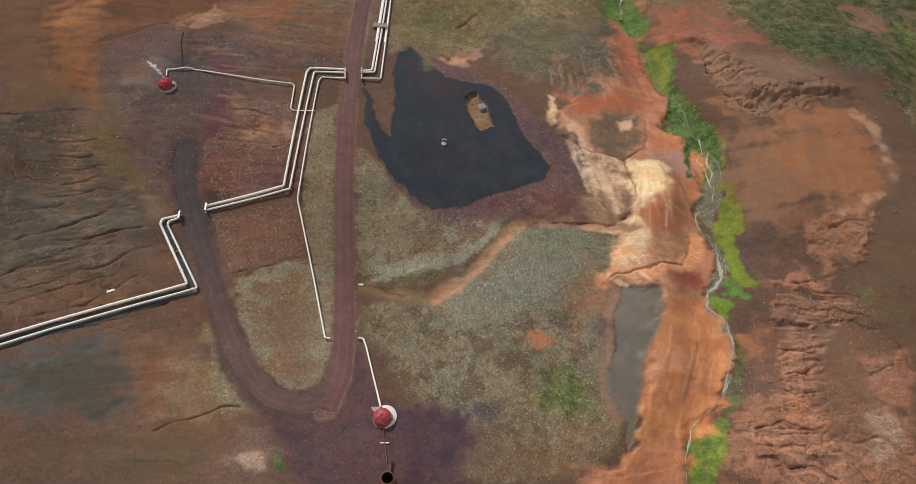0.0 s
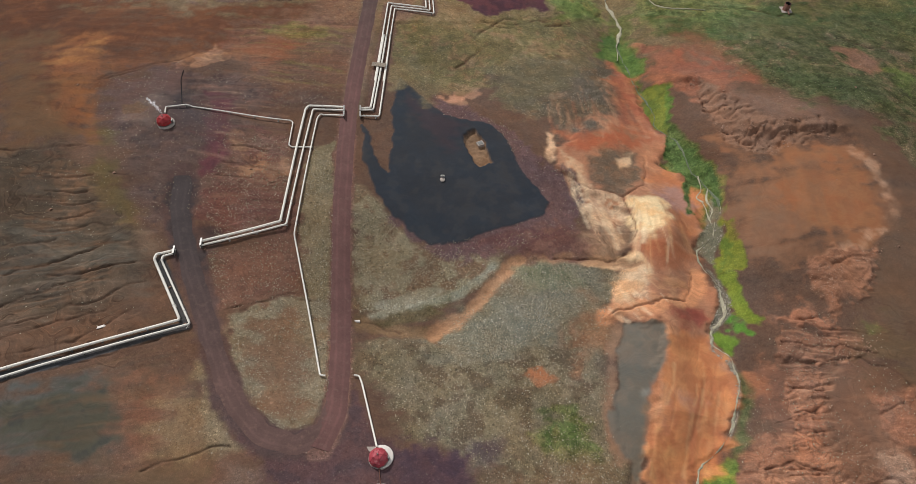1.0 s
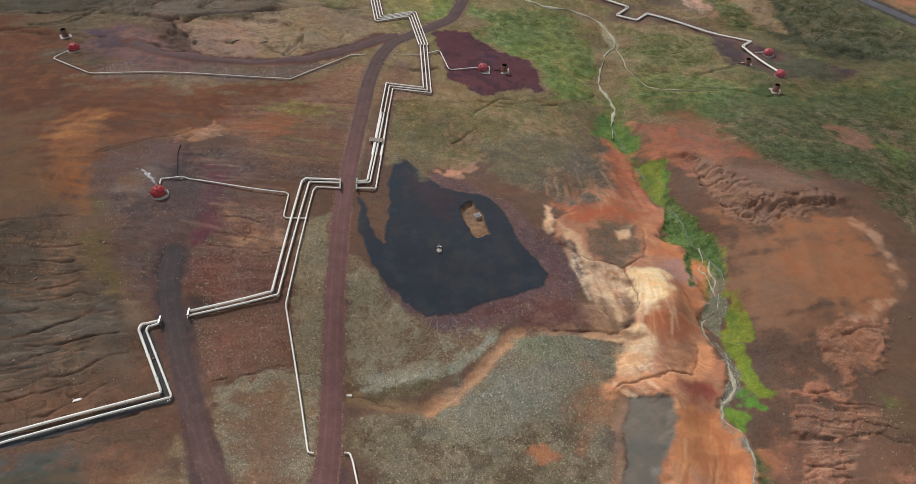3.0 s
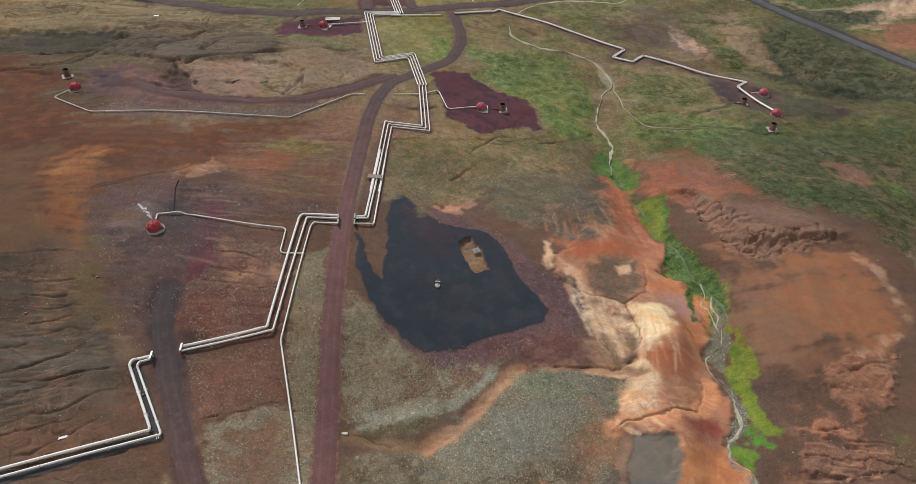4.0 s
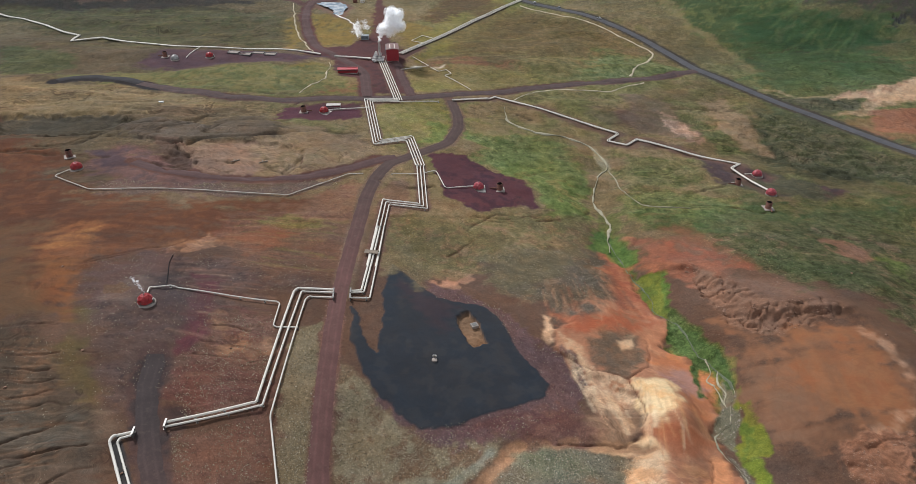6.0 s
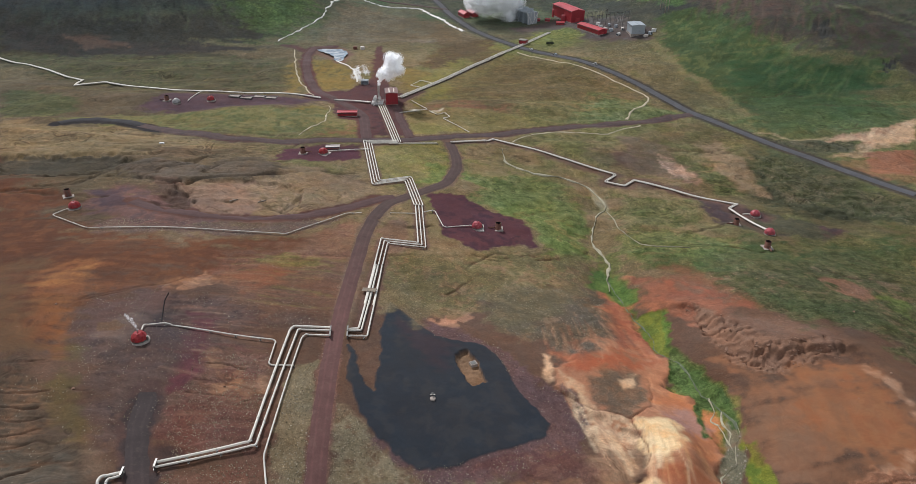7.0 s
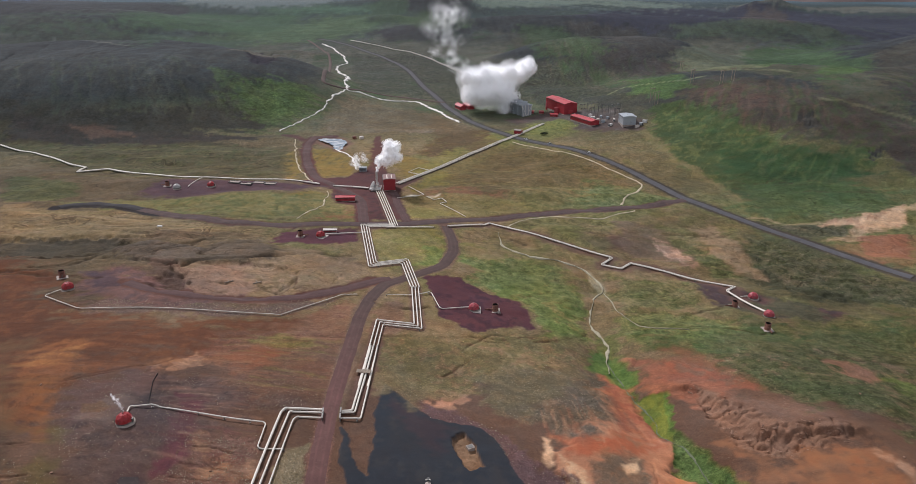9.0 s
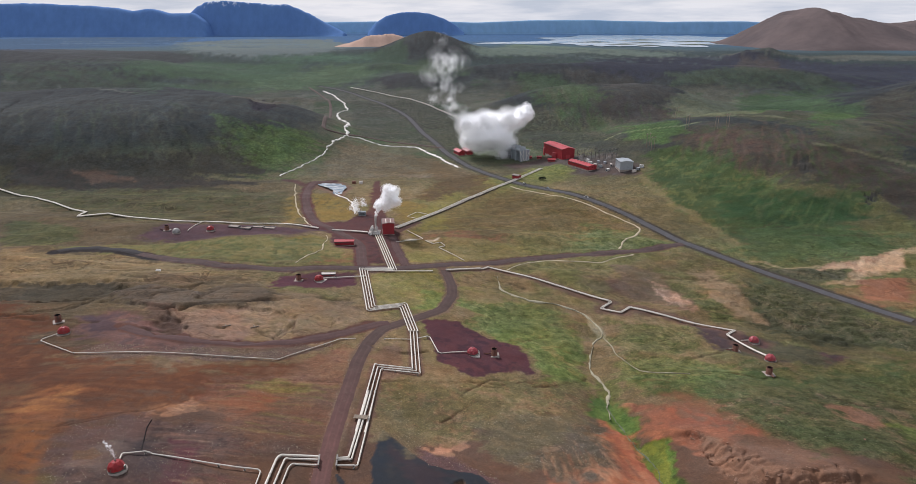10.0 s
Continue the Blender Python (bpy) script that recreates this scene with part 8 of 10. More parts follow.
strip("track_valley", [(-304.3, 1590.9), (-241.3, 1427.9), (-205.6, 1272.7), (-159.3, 920.3), (-154.2, 869.5), (-135, 877.3), (-108.6, 905.8), (-46, 888.8), (-0.2, 857.8)], 5.0, ROAD_BROWN, 0.9, "brown gravel track up the valley", "road", 5, 0.5, 23)
strip("track_pale", [(39.6, 421.7), (45.4, 430.1), (54.1, 437.7), (73.3, 446.2), (93.8, 446.4), (108.3, 446.8), (121.6, 457.1), (138, 466)], 1.2, PALE_TRACK, 0.3, "pale sandy track", "track", 2, 0.8, 25)
strip("track_pale_north", [(64.9, 649.9), (96.4, 615.9), (123.2, 587.8), (142, 555.7), (156.5, 534), (159.5, 522.8), (150.4, 508.9), (137.2, 492.3), (130.5, 477.8)], 1.4, PALE_TRACK, 0.35, "pale sandy track", "track", 2, 0.8, 27)
strip("water_stream", [(74.6, 272.7), (77.3, 248.3), (79, 236.1), (81.9, 227.1), (83.3, 217.8), (82, 212.7), (85.1, 206.1), (89, 201.5), (90.3, 194), (90.2, 187.9), (93.2, 182.3), (95.6, 175.6), (98, 170), (97.8, 166.2)], 0.5, STREAM_WET, 0.08, "narrow stream in a stony bed", "stream", 0.6, 0.6, 29, meander=1.2)
strip("water_stream_south", [(93.1, 169.8), (93.4, 165.9), (94.1, 157.7), (93.2, 152), (86.9, 149), (86.1, 144), (88.6, 136), (90.3, 130.7), (90.2, 123), (88.6, 120.3), (84.3, 114.9), (82.9, 108.8), (87.6, 103.2), (88.6, 96.9), (87.3, 90), (83.8, 82), (79.9, 75.4), (70.5, 69.3), (67.1, 59.9), (65.5, 49.6)], 0.5, STREAM_BED, 0.08, "narrow stream between stones", "stream", 0.6, 0.9, 30, meander=1.2)
for seed, line in enumerate(([(93.2, 182.3), (93.4, 175.6), (90.5, 172.8), (93.1, 169.8)], [(95.6, 175.6), (93.8, 170.4), (95.8, 165.6), (93.9, 162.2)], [(98, 170), (98.1, 163.4), (95, 160.6), (94, 156.9)])):
    strip("water_braid", line, 0.4, STREAM_BED, 0.08, "braided side channel of the stream", "stream", 0.8, 0.5, 31 + seed)
strip("water_stream_north", [(34.2, 411.2), (33.7, 394), (39.5, 383.8), (57, 379), (67.5, 376.4), (81.3, 372.7), (86.4, 361.1), (89.6, 350.5), (83.6, 338.6), (77.2, 325.6), (75.2, 317.7), (74.3, 304.4), (78, 292.2), (79.1, 283.4), (75.2, 273.8), (73.2, 259.3)], 1.1, STREAM_BED, 0.5, "pale winding stream", "stream", 1.0, 1.2, 33, meander=2.5)
strip("water_stream_side", [(89.3, 344.9), (90.7, 329.9), (90.7, 319.3), (93.8, 307.2), (97.9, 299.8), (101, 295.3), (120.6, 292.7)], 0.5, STREAM_BED, 0.4, "thin side stream", "stream", 1.5, 0.5, 35)
strip("water_river", [(-262.7, 1529.7), (-233.2, 1485), (-204, 1367.8), (-186.8, 1308.3), (-170.5, 1241.6), (-184, 1211.4), (-180.6, 1160.9), (-166.1, 1113.4), (-153.5, 1077), (-138.2, 1003.3), (-134.1, 925.1), (-127.7, 899.8), (-124.3, 879.7), (-106.8, 889), (-90.3, 874), (-74.5, 864.1), (-52.4, 866.7), (-33.7, 864.6), (-21.8, 833.5), (-10.7, 807.7), (-0.3, 779.7), (15.8, 737.2)], 2.6, SALT_STREAM, 0.9, "white mineral-stained river", "river", 1.6, 2.6, 37, meander=3)
strip("water_river_arm", [(-125.9, 880.5), (-134, 843.9), (-138.6, 813.3), (-139.4, 787.2), (-143.4, 770), (-149.6, 749.3), (-171.4, 695.7)], 1.7, SALT_STREAM, 0.6, "white mineral-stained river arm", "river", 1.6, 1.6, 39, meander=2.5)
strip("water_west", [(-149.1, 664.8), (-141.6, 636.2), (-135.5, 598.7), (-127.9, 573.8), (-120.1, 543), (-113, 531.5), (-107.7, 513.7), (-102, 501.1)], 1.0, PALE_TRACK, 0.3, "thin pale stream", "stream", 2, 0.8, 41, meander=2)
strip("water_west_low", [(-86.9, 475.8), (-83.9, 465), (-84.8, 452.6), (-83.6, 440.7), (-86.9, 429.5), (-92.2, 424.1), (-95, 415.5), (-95.4, 407.3)], 0.8, PALE_TRACK, 0.3, "thin pale stream", "stream", 2, 0.8, 43, meander=2)
strip("water_pond_tail", [(-102.8, 624), (-96.5, 613.8), (-88, 601.3), (-82.6, 588.6), (-78.7, 570), (-74.5, 548.2)], 1.6, SALT_STREAM, 0.3, "white stream out of the pond", "stream", 2, 0.8, 45, meander=1.5)




def shore(cx, cy, rx, ry, z, seed, ragged):
    n = 140
    vs = []
    for i in range(n):
        a = 2 * math.pi * i / n
        u, v = np.array([math.cos(a) * 3]), np.array([math.sin(a) * 3])
        k = 1 + ragged * float(rough(u, v, 0.8, seed)[0]) + 0.6 * ragged * float(rough(u, v, 0.22, seed + 9)[0])
        vs.append((cx + rx * k * math.cos(a) + 0.35 * rx * math.sin(a), cy + ry * k * math.sin(a), z))
    return vs


def ragged_rim(pts, z, seed, ragged):
    line = resample(list(pts) + [pts[0]], 1.0)
    wob = np.stack([rough(line[:, 0], line[:, 1], 5, seed), rough(line[:, 0], line[:, 1], 5, seed + 7)], -1)
    return [(float(x), float(y), z) for x, y in (line + ragged * wob)[:-1]]


pond_z = max(ground_at(x, y) for x, y in [(-127.5, 664.4), (-120.4, 666.4), (-111.5, 666.8), (-103.7, 664.3), (-98.1, 659.4), (-95.5, 646.9), (-96, 623.3), (-100.5, 621.9), (-104.5, 624.1), (-111.3, 646), (-119.9, 654)]) + 0.25
rim = ragged_rim([(-127.5, 664.4), (-120.4, 666.4), (-111.5, 666.8), (-103.7, 664.3), (-98.1, 659.4), (-95.5, 646.9), (-96, 623.3), (-100.5, 621.9), (-104.5, 624.1), (-111.3, 646), (-119.9, 654)], pond_z, 50, 2.4)
tagged(link_mesh("water_pond", rim, [tuple(range(len(rim)))], POND), "small grey-blue pond with pale mineral scum", "pond", kind="structure")
LAKE = mirror_water()
lake = tagged(link_mesh("water_lake", shore(1060, 3680, 560, 900, 49.3, 5, 0.25), [tuple(range(140))], LAKE), "wide pale lake with ragged shores on the far plain", "lake", kind="structure")
arm = tagged(link_mesh("water_lake_arm", shore(380, 3250, 200, 160, 49.2, 8, 0.4), [tuple(range(140))], LAKE), "pale arm of the lake on the far plain", "lake", kind="structure")
HEATH = surface("dark_islet_heath", rgb(70, 80, 66), 0.95, 0, 20.0, 0.2)
for i, (x, y, rx, ry) in enumerate(((760, 3020, 60, 24), (900, 3180, 90, 30), (1060, 2990, 70, 20), (700, 3300, 80, 40), (1180, 3350, 110, 36), (1000, 3600, 120, 40), (840, 2900, 50, 14), (1260, 3120, 60, 20))):
    rim = shore(x, y, rx, ry, 49.5, 20 + i, 0.3)
    islet = link_mesh("islet", rim + [(x, y, 53)], [(k, (k + 1) % 140, 140) for k in range(140)], HEATH)
    tagged(islet, "low dark islet in the lake", "islet", "lake islets")


# ---- mountains on the skyline ----
def mountain_surface(name, low, high, cap=None, cap_z=0.0):
    m, n, l, p = shader(name)
    at = n.new("ShaderNodeTexCoord").outputs["Object"]
    sep3 = n.new("ShaderNodeSeparateXYZ")
    l.new(at, sep3.inputs[0])
    big = noise_node(n, l, 0.004, 6, at)
    gul = n.new("ShaderNodeMapping")
    gul.inputs["Scale"].default_value = (0.03, 0.03, 0.002)
    l.new(at, gul.inputs[0])
    rib = noise_node(n, l, 1.0, 5, gul.outputs[0])
    c = blend(n, l, span(n, l, big, 0.35, 0.65, 0, 1), low, high)
    c = blend(n, l, 1.0, c, span(n, l, rib, 0.3, 0.7, 0.92, 1.08), "MULTIPLY")
    if cap:
        hi = calc(n, l, "ADD", rib, span(n, l, sep3.outputs[2], cap_z - 60, cap_z + 60, -0.24, 0.24))
        c = blend(n, l, span(n, l, hi, 0.57, 0.64, 0, 0.9), c, cap)
    l.new(c, p.inputs["Base Color"])
    p.inputs["Roughness"].default_value = 1.0
    p.inputs["Specular IOR Level"].default_value = 0.0
    return m


def mountain(name, cx, cy, rx, ry, base, profile, material, label, seed, ribs=0.12):
    """A mountain whose height follows a profile along x (0 to 1) and falls away across it."""
    nu, nv = 150, 60
    u, v = np.meshgrid(np.linspace(-1, 1, nu), np.linspace(-1, 1, nv))
    x, y = cx + u * rx, cy + v * ry
    h = np.interp(u, [q[0] for q in profile], [q[1] for q in profile])
    wall = 1 - ease(0.15, 1.0, np.abs(v)) ** 0.9
    h = h * wall * (1 + ribs * rough(x, y * 0.25, rx / 7, seed, 4) - 0.8 * ribs * np.abs(rough(x + 0.3 * y, y * 0.12, rx / 16, seed + 9, 3)))
    h = h - 130 * ease(0.93, 1.0, np.abs(u))
    me = grid_mesh(name, x, y, base - 6 + h - 40 * ease(0.8, 1.0, np.abs(v)), material)
    return tagged(new(name, me), label, "mountain", kind="structure")


# aerial haze put into the rock colours: blue, palest on the farthest ridge
HAZE_BLUE = mountain_surface("far_rock_haze_blue", rgb(104, 138, 190), rgb(110, 145, 196))
HAZE_BLUE_SNOW = mountain_surface("far_rock_haze_blue_snow", rgb(104, 138, 190), rgb(110, 145, 196), rgb(232, 238, 246), 232)
HAZE_PALE = mountain_surface("farthest_rock_haze_pale", rgb(138, 178, 214), rgb(146, 184, 218))
BROWN_ROCK = mountain_surface("brown_scree", rgb(98, 90, 90), rgb(116, 104, 102))
PINK_ROCK = mountain_surface("pink_clay_hill", rgb(186, 156, 142), rgb(210, 182, 164))
mountain("mountain_west", -2608, 4450, 1245, 170, 40, [(-1.00, 124), (-0.62, 185), (-0.28, 215), (-0.06, 208), (0.08, 205), (0.36, 195), (0.50, 178), (0.58, 161), (0.66, 175), (0.75, 151), (0.87, 151), (0.95, 84), (1.00, 14)], HAZE_BLUE, "long haze-blue mountain range on the horizon", 5, 0.03)
mountain("mountain_tuya", -1138, 4560, 551, 150, 40, [(-1.00, 40), (-0.82, 138), (-0.71, 187), (-0.62, 214), (-0.44, 221), (-0.24, 218), (0.02, 207), (0.28, 201), (0.41, 180), (0.53, 152), (0.64, 114), (0.80, 70), (1.00, 12)], HAZE_BLUE_SNOW, "flat-topped haze-blue table mountain with snow patches", 3, 0.03)
mountain("mountain_dome", -176, 4700, 334, 110, 40, [(-1.00, 14), (-0.77, 96), (-0.59, 132), (-0.31, 157), (-0.02, 160), (0.26, 149), (0.54, 119), (0.77, 78), (1.00, 14)], HAZE_BLUE, "rounded haze-blue hill on the horizon", 7, 0.02)
mountain("mountain_ridge", 120, 4800, 2330, 90, 40, [(-1.00, 60), (-0.82, 104), (-0.65, 95), (-0.47, 95), (-0.30, 98), (-0.16, 106), (0.04, 94), (0.19, 106), (0.37, 109), (0.59, 98), (0.82, 102), (1.00, 72)], HAZE_PALE, "long low ridge beyond the lake, pale haze blue", 8, 0.03)
mountain("mountain_east", 1550, 2900, 450, 520, 50, [(-1.00, -42), (-0.89, -14), (-0.80, -1), (-0.67, 32), (-0.58, 61), (-0.48, 91), (-0.38, 118), (-0.29, 140), (-0.23, 149), (-0.17, 147), (-0.07, 136), (0.07, 127), (0.26, 113), (0.40, 98), (0.52, 82), (0.66, 50), (0.89, 8), (1.00, -24)], BROWN_ROCK, "bare brown scree mountain above the plain", 9, 0.09)
mountain("mountain_far_east", 2440, 3300, 555, 420, 50, [(-1.00, 36), (-0.82, 78), (-0.73, 86), (-0.57, 91), (-0.44, 96), (-0.09, 114), (0.41, 114), (1.00, 36)], BROWN_ROCK, "brown scree ridge behind the mountain", 11, 0.10)
mountain("mountain_pink", -269, 2880, 177, 90, 50, [(-1.00, 2), (-0.60, 18), (-0.26, 42), (0.08, 51), (0.41, 51), (0.60, 40), (1.00, 2)], PINK_ROCK, "bare pink clay hill", 13, 0.10)


# ---- things ----
def part(name, bm, material, parent, label=""):
    me = bpy.data.meshes.new(name)
    bm.to_mesh(me)
    bm.free()
    me.materials.append(material)
    ob = new(name, me)
    ob.parent = parent
    return tagged(ob, label) if label else ob


def thing(name, place, label, category, group="", turn=0.0):
    e = new(name)
    e.empty_display_size = 0.5
    e.matrix_basis = pose(*place, 0, 0, turn)
    return tagged(e, label, category, group)


def box(bm, x0, x1, y0, y1, z0, z1):
    v = [bm.verts.new((x, y, z)) for z in (z0, z1) for x, y in ((x0, y0), (x1, y0), (x1, y1), (x0, y1))]
    for f in ((3, 2, 1, 0), (4, 5, 6, 7), (0, 1, 5, 4), (1, 2, 6, 5), (2, 3, 7, 6), (3, 0, 4, 7)):
        bm.faces.new([v[i] for i in f])
    return v


def blocks(*boxes, bevel=0.0):
    bm = bmesh.new()
    for b in boxes:
        box(bm, *b)
    if bevel:
        bmesh.ops.bevel(bm, geom=bm.edges[:], offset=bevel, segments=1, affect="EDGES")
    return bm


def lathe(profile, seg=20, x=0.0, y=0.0):
    """A turned body from (radius, height) pairs, open at the ends."""
    bm = bmesh.new()
    rings = [[bm.verts.new((x + r * math.cos(2 * math.pi * k / seg), y + r * math.sin(2 * math.pi * k / seg), z)) for k in range(seg)] for r, z in profile]
    for a, b in zip(rings, rings[1:]):
        for k in range(seg):
            bm.faces.new((a[k], a[(k + 1) % seg], b[(k + 1) % seg], b[k])).smooth = True
    return bm


def tube(line, r, seg=10):
    """A round tube along a list of 3D points, capped."""
    bm = bmesh.new()
    p = [Vector(q) for q in line]
    rings = []
    for i, q in enumerate(p):
        t = ((p[min(i + 1, len(p) - 1)] - q).normalized() + (q - p[max(i - 1, 0)]).normalized())
        t = t.normalized() if t.length > 1e-6 else Vector((1, 0, 0))
        side = t.cross(Vector((0, 0, 1)))
        side = side.normalized() if side.length > 1e-4 else Vector((1, 0, 0))
        up = side.cross(t)
        rings.append([bm.verts.new(q + r * (math.cos(2 * math.pi * k / seg) * side + math.sin(2 * math.pi * k / seg) * up)) for k in range(seg)])
    for a, b in zip(rings, rings[1:]):
        for k in range(seg):
            bm.faces.new((a[k], a[(k + 1) % seg], b[(k + 1) % seg], b[k])).smooth = True
    bm.faces.new(rings[0])
    bm.faces.new(rings[-1][::-1])
    return bm


def rounded(pts, bend):
    """The line with its corners rounded."""
    p = [np.array(q, float) for q in pts]
    out = [p[0]]
    for a, b, c in zip(p, p[1:], p[2:]):
        k = min(bend, np.linalg.norm(b - a) * 0.4, np.linalg.norm(c - b) * 0.4)
        s, e = b + (a - b) / np.linalg.norm(a - b) * k, b + (c - b) / np.linalg.norm(c - b) * k
        for t in np.linspace(0, 1, 6):
            out.append((1 - t) ** 2 * s + 2 * t * (1 - t) * b + t * t * e)
    out.append(p[-1])
    return out


def shifted(pts, off):
    """The line moved sideways by off metres, with mitred corners."""
    p = [np.array(q, float) for q in pts]
    out = []
    for i, q in enumerate(p):
        d = []
        if i:
            d.append((q - p[i - 1]) / np.linalg.norm(q - p[i - 1]))
        if i < len(p) - 1:
            d.append((p[i + 1] - q) / np.linalg.norm(p[i + 1] - q))
        n = sum(np.array((-v[1], v[0])) for v in d)
        n = n / np.linalg.norm(n)
        k = 1.0 / max(0.45, float(np.dot(n, np.array((-d[0][1], d[0][0])))))
        out.append(tuple(q + n * off * k))
    return out


SUPPORTS = {}


def support_mesh(r, drop):
    key = (round(r, 2), round(drop, 1))
    if key not in SUPPORTS:
        bm = blocks((-0.12, 0.12, -r * 0.9, -r * 0.6, -drop - 0.5, 0), (-0.12, 0.12, r * 0.6, r * 0.9, -drop - 0.5, 0), (-0.16, 0.16, -r * 1.25, r * 1.25, -r - 0.12, -r * 0.7), (-0.3, 0.3, -r * 1.3, r * 1.3, -drop - 0.6, -drop + 0.12))
        me = bpy.data.meshes.new("support")
        bm.to_mesh(me)
        bm.free()
        me.materials.append(STEEL)
        SUPPORTS[key] = me
    return SUPPORTS[key]


def pipeline(pts, r, label, material=None, clear=0.5, bend=1.2, every=9.0, group="steam pipelines", flanges=True):
    """An insulated pipe on low supports, following the ground."""
    material = material or PIPE
    mid = pts[len(pts) // 2]
    root = thing("pipeline", (mid[0], mid[1], ground_at(*mid)), label, "pipe", group)
    o = root.matrix_basis.translation
    line = rounded(pts, bend)
    dense, posts = [], []
    run = 0.0
    for a, b in zip(line, line[1:]):
        n = max(1, int(np.linalg.norm(b - a) / 4.0))
        for k in range(n):
            dense.append(a + (b - a) * k / n)
    dense.append(line[-1])
    zs = np.array([ground_at(*q) for q in dense])
    for _ in range(6):
        zs[1:-1] = np.maximum(zs[1:-1] * 0.4 + 0.3 * (zs[:-2] + zs[2:]), zs[1:-1] - 0.25)
    zs += clear + r
    path = [(q[0] - o.x, q[1] - o.y, z - o.z) for q, z in zip(dense, zs)]
    part("pipe", tube(path, r), material, root)
    gap = every / 2
    for i in range(1, len(dense)):
        step = float(np.linalg.norm(dense[i] - dense[i - 1]))
        gap -= step
        if gap <= 0:
            gap += every
            d = dense[i] - dense[i - 1]
            x, y, z = path[i]
            s = new("support", support_mesh(r, max(0.3, zs[i] - ground_at(*dense[i]))))
            s.parent = root
            s.matrix_basis = pose(x, y, z, 0, 0, math.degrees(math.atan2(d[1], d[0])))
            if flanges and len(posts) % 2 == 0:
                f = new("joint_band", band_mesh(r))
                f.parent = root
                e = Vector((path[i][0] - path[i - 1][0], path[i][1] - path[i - 1][1], path[i][2] - path[i - 1][2]))
                f.matrix_basis = Matrix.Translation((x, y, z)) @ e.to_track_quat("Z", "Y").to_matrix().to_4x4()
                f["label"] = "grey metal joint band"
            posts.append(i)
    return root


BANDS = {}


def band_mesh(r):
    key = round(r, 2)
    if key not in BANDS:
        bm = lathe([(r, -0.16), (r + 0.05, -0.15), (r + 0.05, 0.15), (r, 0.16)], 12)
        me = bpy.data.meshes.new("joint_band")
        bm.to_mesh(me)
        bm.free()
        me.materials.append(PIPE_DULL)
        BANDS[key] = me
    return BANDS[key]


W1, W2 = 0.42, 0.34
pipeline([(-45.7, 203.9), (-58.9, 203.7), (-60, 201.3), (-61.5, 146.1), (-85.3, 135.2)], W1, "thick pale insulated steam pipe beside the cinder field")
pipeline([(-45.5, 202.2), (-57.2, 202), (-59.4, 145.2), (-85, 133.6)], W2, "pale insulated steam pipe beside a thicker one")
pipeline([(-45.2, 199.1), (-54, 199.3), (-55, 197), (-56.5, 141.6), (-42.4, 91.4), (-40.8, 91.3)], 0.28, "thin pale pipe running along the road verge")
pipeline([(-92, 130.9), (-97.3, 129), (-97.7, 126.9), (-85, 105.7), (-139.6, 83.4)], W1, "thick pale steam pipe over bare brown slope")
pipeline([(-92.2, 129.7), (-95.3, 128.3), (-95.4, 126.7), (-81.8, 104.5), (-138.7, 80.9)], W2, "pale steam pipe on a dark gravel bed")
pipeline([(-109.4, 191.2), (-110, 194.8), (-102, 196.6), (-63.7, 194), (-63.5, 180.9), (-55, 181.1)], 0.24, "thin pale pipe from the steaming red dome", bend=1.2)
pipeline([(-32.6, 92.3), (-31, 92.2), (-29.8, 89.4), (-23.8, 69.2)], 0.28, "thin pale pipe to the pink dome", bend=1.2)
pipeline([(-38.8, 203.6), (-35.2, 204.2), (-33.2, 253.6)], W1, "thick pale steam pipe east of the road")
pipeline([(-38.7, 202.6), (-34.1, 203.1), (-32.1, 253.8)], W2, "pale steam pipe east of the road")
pipeline([(-38.5, 199.2), (-31.5, 199.3), (-30.4, 254.1)], 0.32, "pale steam pipe east of the road")
for off, r in ((1.7, 0.34), (0.0, 0.3), (-1.7, 0.28)):
    pipeline(shifted([(-33.2, 222.1), (-31.2, 276.7), (-13.5, 274.8), (-16.6, 317.8)], off), r, "pale steam pipe of the valley trunk line")
for off, r in ((2.3, 0.33), (0.8, 0.3), (-0.8, 0.3), (-2.3, 0.28)):
    pipeline(shifted([(-16.6, 317.8), (-23.5, 349.6), (-40.8, 340.6), (-51.7, 402.1), (-33.3, 406.4)], off), r, "pale steam pipe of the valley trunk line")
    pipeline(shifted([(-33.3, 406.4), (-50.2, 485.8)], off), r, "pale steam pipe up to the separator station")
pipeline([(-14.3, 309.9), (-8.1, 313.5), (-3.5, 296), (11.9, 301.5)], 0.24, "thin pale pipe to a red dome", bend=1.5)
pipeline([(-17, 308), (-30.5, 305.1)], 0.16, "short pale pipe east of the road")
pipeline([(-44.5, 302), (-50.9, 300.6), (-77.3, 273.5), (-163.7, 268.5), (-187.3, 283.8), (-181.5, 292.1)], 0.16, "thin pale pipe across the brown slope", bend=2)
pipeline([(-74, 380.1), (-49.4, 389.4)], 0.3, "short pale pipe to a red dome")
for off in (0.42, -0.42):
    pipeline(shifted([(0.6, 414), (24.6, 421.3), (29.4, 426.6), (102.4, 382.8), (94.6, 374.9), (105, 369.1), (112.8, 377.2), (166.1, 348.5), (159.3, 342.8), (168.9, 313.8)], off), 0.3, "pale steam pipe across green pasture")
pipeline([(165.4, 337.8), (172.8, 338.6)], 0.3, "short pale pipe to a red dome")
